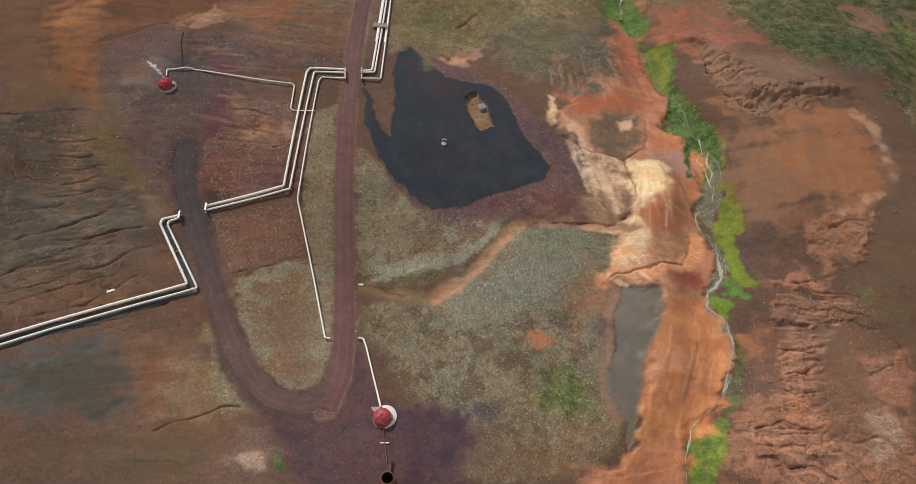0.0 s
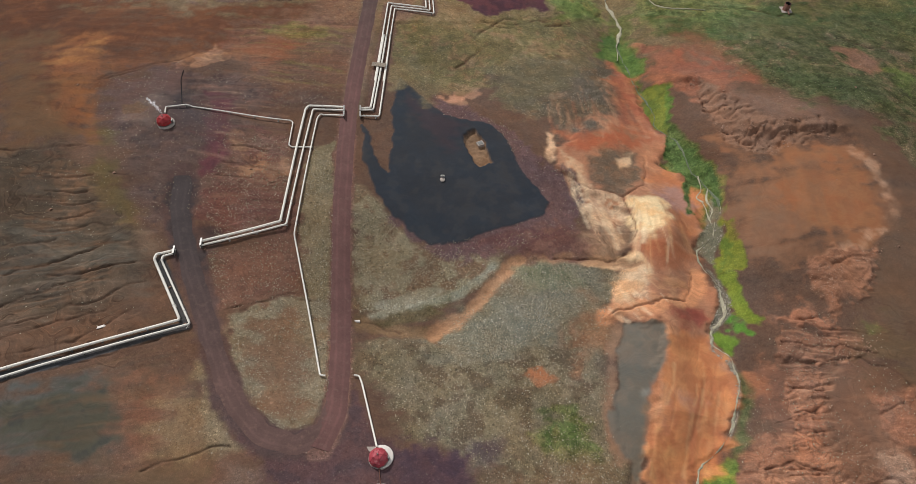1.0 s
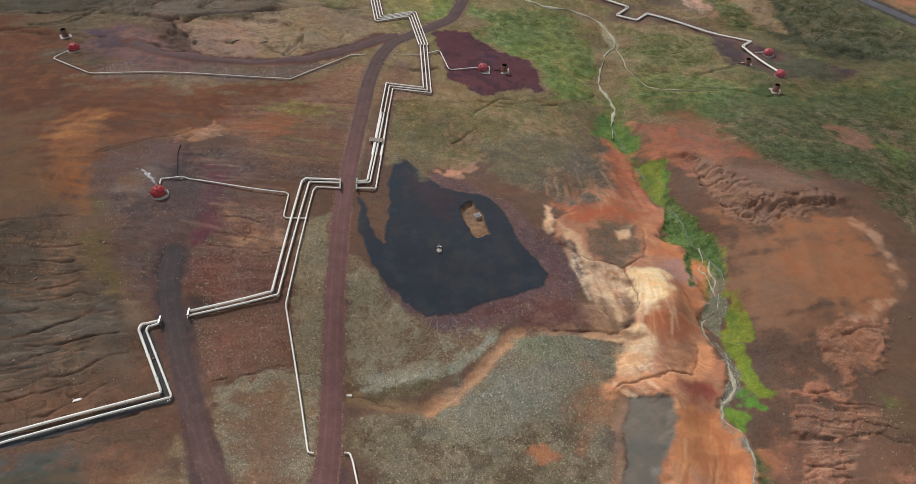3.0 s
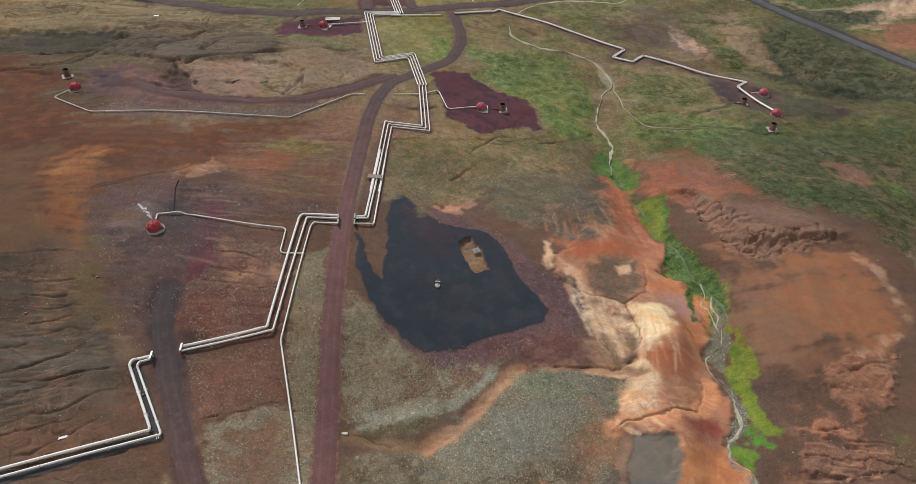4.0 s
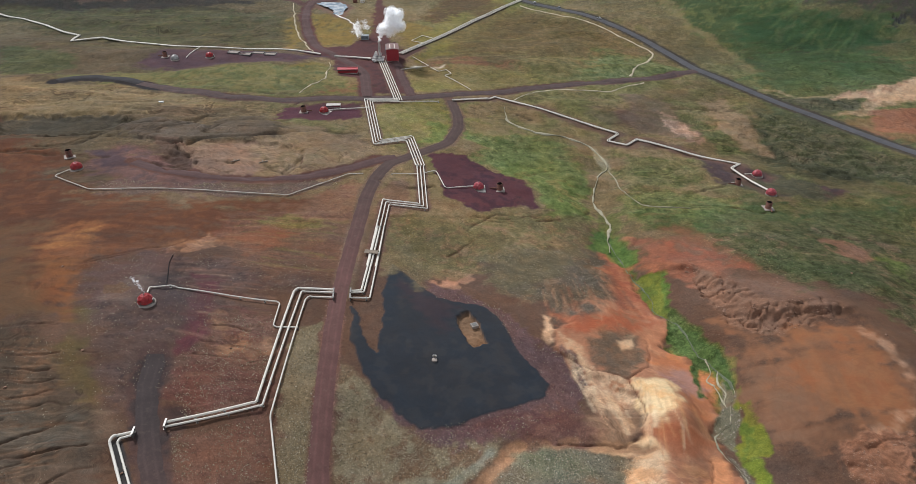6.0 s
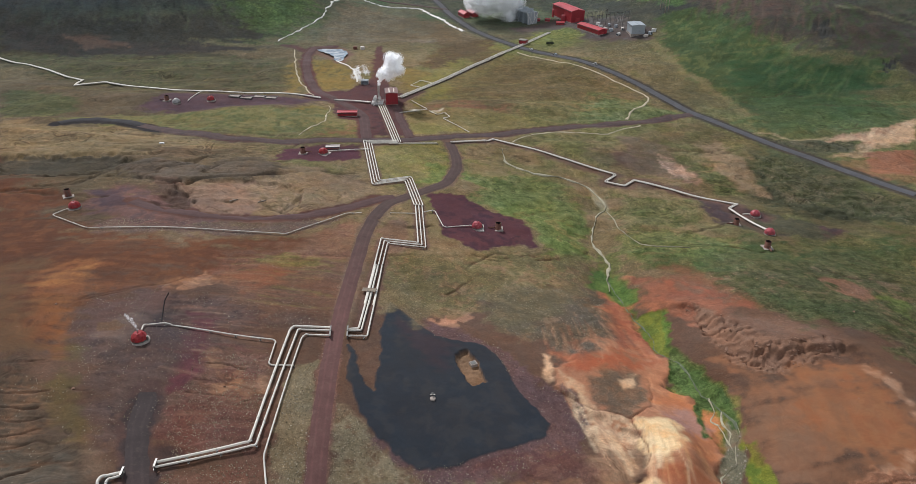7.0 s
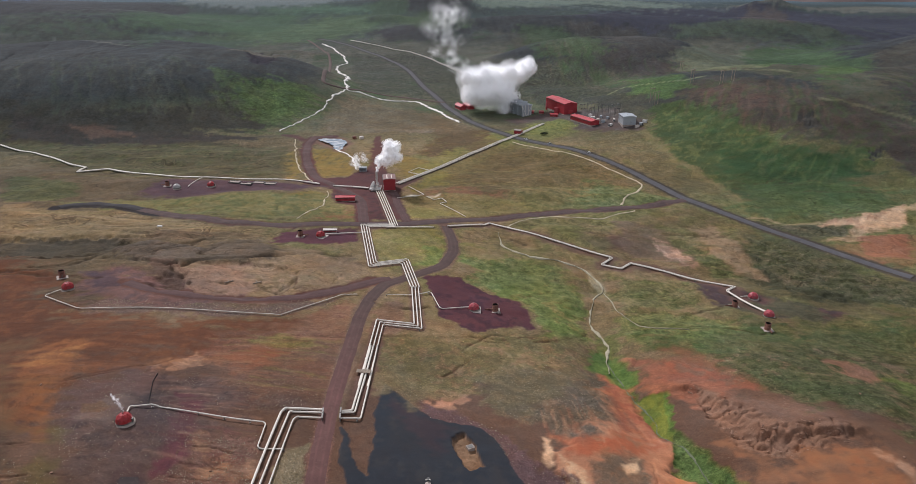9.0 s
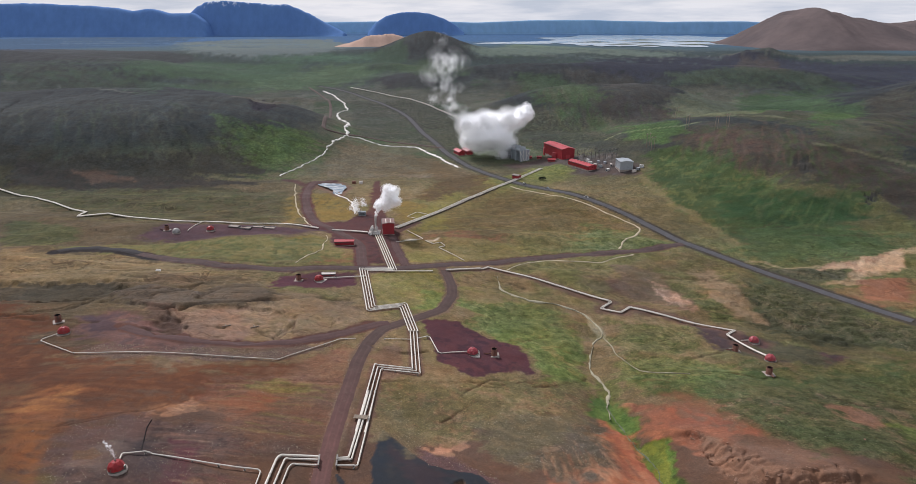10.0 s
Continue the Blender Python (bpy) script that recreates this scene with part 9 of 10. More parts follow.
pipeline([(-188.3, 477.6), (-188.5, 508.1)], 0.28, "short pale pipe from a well to the western line")
pipeline([(-38.4, 401.8), (-8, 410.1)], 0.32, "pale pipe along the cross road")
for off in (0.5, -0.5):
    pipeline(shifted([(-433, 639.7), (-365.9, 601.9), (-305.3, 564.1), (-294.1, 528.5), (-273.7, 539.1), (-187.8, 511.5), (-96, 495.5)], off), 0.4, "long pale steam pipe from the west")
    pipeline(shifted([(-85.3, 491.7), (-68.8, 490.9), (-58.2, 488.4)], off), 0.4, "pale steam pipe into the separator station")
for off in (1.55, 0.0, -1.55):
    pipeline(shifted([(-37.7, 504), (17.7, 595.3), (70.9, 674), (105.3, 722.3)], off), 0.34, "pale steam pipe from separators to power station")
pipeline([(-12.4, 546.4), (-22.9, 554.4), (-31.4, 538.6), (-20.7, 532.6)], 0.22, "thin pale pipe loop on pasture")
pipeline([(-28.5, 497.7), (-15.9, 476.7), (-35.4, 466.3)], 0.22, "thin pale pipe beside the separator station")
pipeline([(-14.5, 474.1), (-8.9, 466.6), (-3, 471), (0.4, 463.1), (-4.6, 459.7), (13.2, 437.3)], 0.22, "thin pale pipe across the pasture")


def dome_mesh_parts(root, r, mat, open_side=True):
    """A geodesic hood: one panel a facet, proud of a thin frame, on a ring wall."""
    bm = bmesh.new()
    bmesh.ops.create_icosphere(bm, subdivisions=2, radius=r)
    bmesh.ops.delete(bm, geom=[v for v in bm.verts if v.co.z < -0.28 * r], context="VERTS")
    panels = [[v.co.copy() for v in f.verts] for f in bm.faces]
    bm.free()
    lift = 0.30 * r
    for tri in panels:
        c = sum(tri, Vector()) / 3
        n = c.normalized()
        b = bmesh.new()
        up = Vector((0, 0, lift))
        inner = [b.verts.new(q.lerp(c, 0.02) + up) for q in tri]
        outer = [b.verts.new(q.lerp(c, 0.07) + n * r * 0.03 + up) for q in tri]
        b.faces.new(outer)
        for k in range(3):
            b.faces.new((inner[k], inner[(k + 1) % 3], outer[(k + 1) % 3], outer[k]))
        part("panel", b, mat, root)
    part("frame", lathe([(r * 0.965, -0.3), (r * 0.985, lift * 0.25), (r * 0.985, lift), (r * 0.93, lift + 0.3 * r), (r * 0.7, lift + 0.66 * r), (0.3 * r, lift + 0.9 * r), (0.01, lift + 0.95 * r)], 24), STEEL, root)
    part("ring_wall", lathe([(r * 1.02, -0.5), (r * 1.04, 0.0), (r * 1.04, 0.35), (r * 0.97, 0.37)], 28), CONCRETE, root)


def well_dome(x, y, r, mat, label, turn=0.0, pad=True, footing=False):
    root = thing("well_dome", (x, y, ground_at(x, y)), label, "well dome", "well domes", turn)
    dome_mesh_parts(root, r, mat)
    if pad:
        part("pad", lathe([(r * 1.22, -0.6), (r * 1.2, 0.06), (r * 1.17, 0.12), (0.01, 0.12)], 30), CONCRETE, root, "pale concrete pad")
    if footing:
        part("footing", blocks((-r * 1.25, r * 1.25, -r * 1.25, r * 1.25, -0.7, 0.04), bevel=0.03), PALE_ROOF, root, "square pale concrete footing")
    hatch = part("hatch", blocks((r * 0.86, r * 1.08, -0.5, 0.5, 0.1, 1.7), bevel=0.04), STEEL, root, "grey metal hatch")
    part("handle", blocks((r * 1.08, r * 1.11, 0.3, 0.36, 0.8, 1.05)), PIPE_DULL, hatch)
    part("vent", lathe([(0.22, r * 1.1), (0.24, r * 1.42), (0.02, r * 1.44)], 10), STEEL, root)
    return root


R_WELL = 2.75
(wx, wy), (vx, vy) = [(-108.3, 186.4), (-23.1, 66)]
well_dome(wx, wy, R_WELL, RED_PANEL, "bright red faceted well dome on bare soil, steaming")
pink = well_dome(vx, vy, R_WELL, PINK_PANEL, "faded pink-red faceted well dome on a concrete pad")
part("slab", blocks((-4.4, -1.2, 2.0, 3.4, -0.4, 0.22), bevel=0.04), CONCRETE, pink, "grey concrete slab")
part("apron", lathe([(3.35, -0.4), (3.33, 0.12), (3.25, 0.17), (0.01, 0.17)], 30, 0.7, 0.6), PALE_ROOF, pink, "pale concrete apron")
pipeline([(vx + 0.3, vy - 2.6), (vx + 1.2, vy - 8.5), (vx + 1.9, vy - 12.0)], 0.14, "thin rusty drain pipe to the silencer", RUST, clear=0.2, every=3.5, flanges=False)
bar = thing("pipe_saddle", (vx + 1.0, vy - 7.2, ground_at(vx + 1.0, vy - 7.2)), "short pale beam across a thin pipe", "beam")
part("beam", blocks((-1.3, 1.3, -0.16, 0.16, -0.1, 0.28), bevel=0.03), PALE_ROOF, bar)
for i, (x, y) in enumerate([(13.4, 300.6), (169, 310.7), (172.3, 337.3), (-180.3, 292), (-75.4, 378.1)]):
    well_dome(x, y, R_WELL, (RED_PANEL, PINK_PANEL)[i < 3], "red faceted well dome on maroon cinder", turn=40 * i, footing=i in (0, 4))
for (x, y), m, lab in zip([(-172.9, 481.4), (-195.6, 474.9)], (RED_PANEL, GREY_PANEL), ("red faceted well dome", "bare grey well dome")):
    well_dome(x, y, R_WELL, m, lab + " on a cinder pad")


def silencer(x, y, r, h, label, turn=0.0):
    """A rusty steam silencer: an open stack with bands, a ladder and an inlet."""
    root = thing("silencer", (x, y, ground_at(x, y)), label, "silencer", "steam silencers", turn)
    part("stack", lathe([(r * 1.1, -0.6), (r * 1.1, 0.3), (r, 0.35), (r, h), (r * 0.92, h), (r * 0.9, 0.4), (0.01, 0.4)], 22), RUST, root)
    part("inside", lathe([(r * 0.885, h - 0.05), (r * 0.87, 0.8), (0.01, 0.7)], 22), MATT_BLACK, root, "black inside of the stack")
    for z in (h * 0.35, h * 0.7, h - 0.15):
        part("band", lathe([(r, z - 0.1), (r * 1.05, z - 0.09), (r * 1.05, z + 0.09), (r, z + 0.1)], 22), RUST, root)
    if r < 1.6:
        part("base", blocks((-r * 1.7, r * 1.7, -r * 1.7, r * 1.7, -0.8, 0.16), bevel=0.04), CONCRETE, root, "cracked concrete base")
    part("inlet", tube([(-r * 3.4, 0, 0.8), (-r * 1.6, 0, 0.9), (-r * 0.9, 0, 1.1)], 0.32), RUST, root)
    ladder = part("ladder", blocks((r, r + 0.12, -0.3, -0.22, 0, h), (r, r + 0.12, 0.22, 0.3, 0, h)), STEEL, root)
    for z in np.arange(0.4, h, 0.4):
        part("rung", blocks((r + 0.02, r + 0.08, -0.22, 0.22, z, z + 0.06)), STEEL, ladder)
    return root


for i, (x, y) in enumerate([(24.2, 301.8), (161.4, 295.4), (155.9, 323.2), (-189.8, 305.2), (-87.4, 378.1)]):
    silencer(x, y, 1.5, 3.6, "rusty brown steam silencer beside a well", turn=(0, 90, 0, -60, 180)[i])
for x, y in [(-203.9, 479.6)]:
    silencer(x, y, 1.5, 3.6, "rusty brown steam silencer on a cinder pad")
for x, y in [(-20.4, 48.3)]:
    silencer(x, y, 1.7, 4.2, "rusty open-topped steam silencer south of the pink dome", turn=-95)


def gable_hall(name, x, y, w, d, h, wall, roof, label, category, turn, rise, ribs=10, base=0.0, gate=True):
    """A long hall: plinth, clad walls with standing ribs, an overhanging roof with a ridge cap, a big door and a gutter."""
    root = thing(name, (x, y, ground_at(x, y) + base), label, category, "", turn)
    part("plinth", blocks((-w / 2 - 0.2, w / 2 + 0.2, -d / 2 - 0.2, d / 2 + 0.2, -6.0, 0.5)), CONCRETE, root)
    bm = bmesh.new()
    prof = [(-d / 2, 0.4), (d / 2, 0.4), (d / 2, h), (0, h + rise), (-d / 2, h)]
    a = [bm.verts.new((-w / 2, q, z)) for q, z in prof]
    b = [bm.verts.new((w / 2, q, z)) for q, z in prof]
    bm.faces.new(a[::-1])
    bm.faces.new(b)
    for k in range(5):
        bm.faces.new((a[k], a[(k + 1) % 5], b[(k + 1) % 5], b[k]))
    part("wall", bm, wall, root)
    for s in (-1, 1):
        bm = bmesh.new()
        e, t = 0.5, 0.25
        q = [(0, h + rise + 0.08), (s * (d / 2 + e), h - rise * e / (d / 2) + 0.08), (s * (d / 2 + e), h - rise * e / (d / 2) + 0.08 + t), (0, h + rise + 0.08 + t)]
        a = [bm.verts.new((-w / 2 - e, y0, z0)) for y0, z0 in q]
        b = [bm.verts.new((w / 2 + e, y0, z0)) for y0, z0 in q]
        bm.faces.new(a)
        bm.faces.new(b[::-1])
        for k in range(4):
            bm.faces.new((a[k], b[k], b[(k + 1) % 4], a[(k + 1) % 4]))
        part("roof", bm, roof, root)
    part("ridge_cap", blocks((-w / 2 - 0.5, w / 2 + 0.5, -0.35, 0.35, h + rise + 0.25, h + rise + 0.5), bevel=0.05), roof, root)
    for k in range(ribs + 1):
        xk = -w / 2 + w * k / ribs
        part("wall_rib", blocks((xk - 0.12, xk + 0.12, -d / 2 - 0.1, -d / 2 + 0.02, 0.5, h - 0.1)), wall, root)
    for k in range(5):
        yk = -d / 2 + d * k / 4
        part("wall_rib", blocks((w / 2 - 0.02, w / 2 + 0.1, yk - 0.12, yk + 0.12, 0.5, h - 0.1)), wall, root)
    part("gutter", blocks((-w / 2 - 0.5, w / 2 + 0.5, -d / 2 - 0.75, -d / 2 - 0.5, h - 0.4, h - 0.1)), GREY_DARK, root)
    if not gate:
        return root
    door = part("door", blocks((w / 2 - 0.05, w / 2 + 0.14, -d * 0.16, d * 0.16, 0.3, min(h * 0.55, 5.0))), roof, root, "big roller door")
    part("handle", blocks((w / 2 + 0.14, w / 2 + 0.2, -0.3, 0.3, 1.1, 1.2)), GREY_DARK, door)
    return root


PLANT = [(-42.8, 492.4), (-51.8, 484.6), (-70.8, 454.7), (-68.3, 543.6), (-53.5, 507.8)]
px, py = PLANT[0]
sep_house = gable_hall("separator_building", px, py, 13, 8.4, 8.8, RED_WALL, BROWN_ROOF, "red separator building with brown roof and pale skylights", "building", -84, 0.4, 6, gate=False)
for s in (-1.6, 1.6):
    part("skylight", blocks((-5, 5, s - 0.45, s + 0.45, 9.0, 9.4)), PALE_ROOF, sep_house, "pale skylight strip")


def separator_vessels(x, y):
    """Steam separators beside the building: upright drums, flat drums, loops of pipe and a stack."""
    root = thing("separator_vessels", (x, y, ground_at(x, y)), "silver separator drums with looping pipes and a steaming stack", "separator")
    for dx, dy, r, h in ((-1.5, 0, 1.1, 6.5), (1.2, 2.5, 1.1, 6.0), (-2.2, 5.5, 1.0, 6.0)):
        part("drum", lathe([(r, -0.5), (r, h - r), (r * 0.8, h - r * 0.4), (r * 0.4, h - 0.1), (0.02, h)], 16, dx, dy), SILVER, root)
    for k in range(3):
        y0 = -3 + 3.4 * k
        part("flat_drum", tube([(-4.5, y0, 1.9), (-4.2, y0, 2.0), (3.5, y0, 2.0), (3.8, y0, 1.9)], 0.9, 14), SILVER, root)
    part("stack", lathe([(0.95, 0), (0.85, 13.6), (0.95, 13.7), (0.95, 14.0), (0.8, 14.0)], 14, 0.5, 3.5), SILVER, root)
    for k in range(4):
        y0 = -4 + 2.6 * k
        loop = [(-3.0, y0, 1.0)] + [(-3.0 + 1.8 * math.sin(a), y0, 3.2 - 1.8 * math.cos(a)) for a in np.linspace(0, math.pi, 9)] + [(-3.4, y0, 5.0)]
        part("pipe_loop", tube(loop, 0.48), SILVER, root)
    part("platform", blocks((-3.5, 2.5, -2.2, -0.2, 4.4, 4.55), *[(x0, x0 + 0.12, -2.2, -2.08, 0, 5.5) for x0 in (-3.5, -0.5, 2.3)]), STEEL, root)
    return root


SEP = (PLANT[1][0] - 0.5, PLANT[1][1] + 1)
separator_vessels(*SEP)
gable_hall("store_hut", PLANT[2][0], PLANT[2][1], 13, 4.2, 3.0, RED_WALL, RED_ROOF, "long low red hut on cinder ground", "hut", 2, 0.4, 6)
bx, by = PLANT[3]
cooler = thing("cooling_box", (bx, by, ground_at(bx, by)), "grey louvred box giving off steam", "cooler")
part("body", blocks((-3, 3, -2, 2, -1, 3.2), bevel=0.1), GREY_WALL, cooler)
for k in range(6):
    part("slat", blocks((-2.8, 2.8, -2.14, -1.98, 0.5 + 0.42 * k, 0.72 + 0.42 * k)), GREY_DARK, cooler)

ST = [(132.4, 777.4), (147, 712.5), (184.9, 684.8), (83.7, 777.4), (18.2, 817.8), (28.2, 818.7), (74.1, 682.7), (99.2, 782.7), (110.1, 777.5), (120.8, 754.2), (120.9, 796), (126.9, 767.7)]
gable_hall("power_hall", ST[0][0], ST[0][1], 46, 15.5, 12, RED_WALL, RED_ROOF, "large red sheet-clad power hall", "building", -72, 1.6, 14)
gable_hall("workshop", ST[1][0], ST[1][1], 36, 10, 4.6, RED_WALL, RED_ROOF, "long low red workshop", "building", -64, 1.0, 9)
gable_hall("service_hall", ST[2][0], ST[2][1], 17, 13, 8.5, GREY_WALL, GREY_WALL, "grey sheet-clad service hall", "building", -88, 0.6, 6)
for i in (4, 5):
    gable_hall("annex", ST[i][0], ST[i][1], 18, 7, 4.5, RED_WALL, RED_ROOF, "rounded red annex half hidden by steam", "building", -70, 1.8, 4)
for i, sz in ((7, 5), (8, 4.2), (9, 7)):
    gable_hall("kiosk", ST[i][0], ST[i][1], sz + 1, sz - 1, 2.8, RED_WALL, RED_ROOF, "small red kiosk beside the power hall", "hut", -10, 0.3, 3)
gable_hall("valve_house", ST[6][0], ST[6][1], 7, 5, 4, RED_WALL, CONCRETE, "small red valve house where pipes meet the road", "building", -30, 0.5, 3)


def storage_tank(x, y, r, h, mat, label):
    root = thing("tank", (x, y, ground_at(x, y)), label, "tank", "tanks")
    part("shell", lathe([(r, -1), (r, h), (r * 0.95, h + 0.25), (0.02, h + r * 0.22)], 24), mat, root)
    for z in (h * 0.33, h * 0.66, h):
        part("hoop", lathe([(r, z - 0.12), (r * 1.03, z - 0.1), (r * 1.03, z + 0.1), (r, z + 0.12)], 24), mat, root)
    return root


storage_tank(ST[10][0], ST[10][1], 3.6, 8, RED_WALL, "round red tank against the power hall")
storage_tank(ST[11][0], ST[11][1], 3.6, 6.5, RED_WALL, "round red tank against the power hall")
for (x, y), m, lab in zip([(-90.6, 667.8), (-83.5, 667.4)], (RUST, PALE_ROOF), ("dark rusty tank beside the pond", "pale domed tank beside the pond")):
    storage_tank(x, y, 2.0, 2.2, m, lab)


def cooling_tower(x, y, turn):
    """A row of cooling cells: slanted louvre sides, pale end walls, fan stacks."""
    w, d, h = 40, 13, 13
    root = thing("cooling_tower", (x, y, ground_at(x, y)), "grey cooling tower with slanted dark louvres, steaming", "cooling tower", "", turn)
    part("deck", blocks((-w / 2, w / 2, -d / 2, d / 2, h - 1.2, h)), GREY_WALL, root)
    part("core", blocks((-w / 2 + 0.5, w / 2 - 0.5, -d / 2 + 2.2, d / 2 - 2.2, -3, h - 1.2)), LOUVRE, root)
    for s in (-1, 1):
        for k in range(9):
            f = k / 8
            y0 = s * (d / 2 - 0.3 - 1.9 * (1 - f))
            part("louvre", blocks((-w / 2 + 0.4, w / 2 - 0.4, y0 - 0.35, y0 + 0.35, 0.6 + (h - 2.6) * f, 0.85 + (h - 2.6) * f)), LOUVRE, root)
    for k in range(5):
        xk = -w / 2 + w * k / 4
        part("cell_wall", blocks((xk - 0.3, xk + 0.3, -d / 2 + 0.2, d / 2 - 0.2, -3, h - 1.2)), GREY_WALL, root)
    for s in (-1, 1):
        bm = bmesh.new()
        xe = s * (w / 2 + 0.35)
        for t in (-1, 1):
            for a, b in (((t * (d / 2 - 2.4), -1.0), (t * (d / 2 + 0.4), h)), ((t * (d / 2 + 0.2), h - 0.6), (0.0, 0.4)), ((t * 2.2, -1.0), (t * 2.2, h))):
                q = Vector((0, b[0] - a[0], b[1] - a[1]))
                m = Matrix.Translation((xe, (a[0] + b[0]) / 2, (a[1] + b[1]) / 2)) @ Vector((0, 0, 1)).rotation_difference(q).to_matrix().to_4x4() @ Matrix.Diagonal((0.4, 0.55, q.length, 1))
                bmesh.ops.create_cube(bm, size=1.0, matrix=m)
        part("end_brace", bm, WHITE_PAINT, root, "white steel bracing")
    for k in range(4):
        part("fan_stack", lathe([(3.6, h), (3.2, h + 1.2), (3.4, h + 3.0), (3.2, h + 3.0), (3.0, h + 1.2), (3.2, h - 0.5)], 24, -w / 2 + w * (k + 0.5) / 4, 0), GREY_WALL, root)
    return root


cooling_tower(ST[3][0], ST[3][1] + 12, -64)

gable_hall("pump_hut", -71, 386.9, 7.5, 2.4, 1.6, RED_WALL, PALE_ROOF, "tiny red hut with a pale roof by the well", "hut", 4, 0.25, 3)

# switchyard: gantries on thin posts
YARD = [(153, 757.8), (159.7, 752), (166.3, 745.9), (172.8, 740.3), (178.3, 730.3), (184.4, 724.3), (150.5, 737.7), (158.5, 732.9), (166.3, 727.4), (173.3, 719.2), (180.2, 711.2)]
for i, (x, y) in enumerate(YARD):
    g = thing("gantry", (x, y, ground_at(x, y)), "thin grey steel switchyard gantry", "gantry", "switchyard gantries", 8 * (i % 3))
    for s in (-2.6, 2.6):
        part("post", blocks((s - 0.16, s + 0.16, -0.16, 0.16, -1, 8.5 + (i % 3))), STEEL, g)
    part("beam", blocks((-3.2, 3.2, -0.18, 0.18, 7.6 + (i % 3), 8.0 + (i % 3))), STEEL, g)
    for s in (-1.6, 0, 1.6):
        part("insulator", lathe([(0.14, 6.2 + (i % 3)), (0.2, 6.6 + (i % 3)), (0.14, 7.6 + (i % 3))], 8, s, 0), GREY_DARK, g)
for i, (x, y) in enumerate([(157.4, 720.9), (160.1, 709.5), (166, 720), (156.9, 731.3), (156.3, 702.8), (164.7, 702.1), (168.7, 687), (175.2, 699.9), (196.4, 674), (201, 678.1), (191.5, 670.5), (171, 711.4)]):
    c = thing("container", (x, y, ground_at(x, y)), ("white container in the station yard", "grey crate in the station yard")[i % 3 == 2], "container", "yard containers", 37 * i)
    part("body", blocks((-2.2 + 0.3 * (i % 3), 2.2, -1.1, 1.1, -0.3, 2.2 + 0.3 * (i % 2)), bevel=0.06), (WHITE_PAINT, PALE_ROOF, GREY_WALL)[i % 3], c)
    part("door", blocks((2.19, 2.26, -0.9, 0.9, 0, 2.0)), GREY_DARK, c)
for i, (x, y) in enumerate([(222.3, 733.1), (222.9, 717.4), (321.8, 943.6), (273, 760.5), (294.9, 732.1), (308.8, 737.4)]):
    p = thing("pylon", (x, y, ground_at(x, y)), "wooden twin-pole power pylon", "pylon", "power pylons", 35)
    for s in (-2.4, 2.4):
        part("pole", lathe([(0.3, -1), (0.2, 15), (0.01, 15)], 8, s, 0), WOOD, p)
    part("crossarm", blocks((-5, 5, -0.2, 0.2, 13.4, 13.8)), WOOD, p)
pipeline([(-208.7, 1567.7), (-69.5, 1387.7), (-21.2, 1279.8), (11.8, 1140.4), (39.1, 1038.1)], 0.6, "pale pipe down the far valley", every=20)

def parked_car(x, y, turn, mat, label):
    """A small estate car: body with a sloped bonnet, glazed cabin, four wheels."""
    root = thing("car", (x, y, ground_at(x, y) + 0.55), label, "car", "cars on the paved road", turn)
    body = bmesh.new()
    prof = [(-2.1, 0.3), (2.1, 0.3), (2.1, 0.75), (1.2, 0.95), (-2.0, 0.98)]
    a, b = [[body.verts.new((q, w, z)) for q, z in prof] for w in (-0.85, 0.85)]
    body.faces.new(a)
    body.faces.new(b[::-1])
    for k in range(5):
        body.faces.new((a[k], b[k], b[(k + 1) % 5], a[(k + 1) % 5]))
    part("body", body, mat, root)
    cabin = bmesh.new()
    low, top = [[cabin.verts.new((q, w, z)) for q, w in ((x0, -y0), (x1, -y0), (x1, y0), (x0, y0))] for x0, x1, y0, z in ((-1.95, 1.1, 0.8, 0.96), (-1.7, 0.45, 0.66, 1.5))]
    for k in range(4):
        cabin.faces.new((low[k], low[(k + 1) % 4], top[(k + 1) % 4], top[k]))
    part("window", cabin, GLASS_DARK, root, "dark car windows")
    part("roof", blocks((-1.72, 0.47, -0.67, 0.67, 1.49, 1.55), bevel=0.02), mat, root)
    for wx0 in (-1.3, 1.3):
        for wy0 in (-0.86, 0.66):
            part("wheel", tube([(wx0, wy0, 0.32), (wx0, wy0 + 0.2, 0.32)], 0.32, 14), MATT_BLACK, root)
    return root


for x, y, mat, lab in ((129.6, 600.0, WHITE_PAINT, "small white car on the paved road"), (99.5, 637.5, GREY_WALL, "small grey car on the paved road"), (79.0, 657.5, WHITE_PAINT, "small white car near the valve house")):
    parked_car(x, y, 125, mat, lab)
LEAF = surface("dark_shrub_leaf", rgb(58, 66, 44), 0.8, 0, 1.0, 0.25, rgb(44, 50, 36), 0.3)
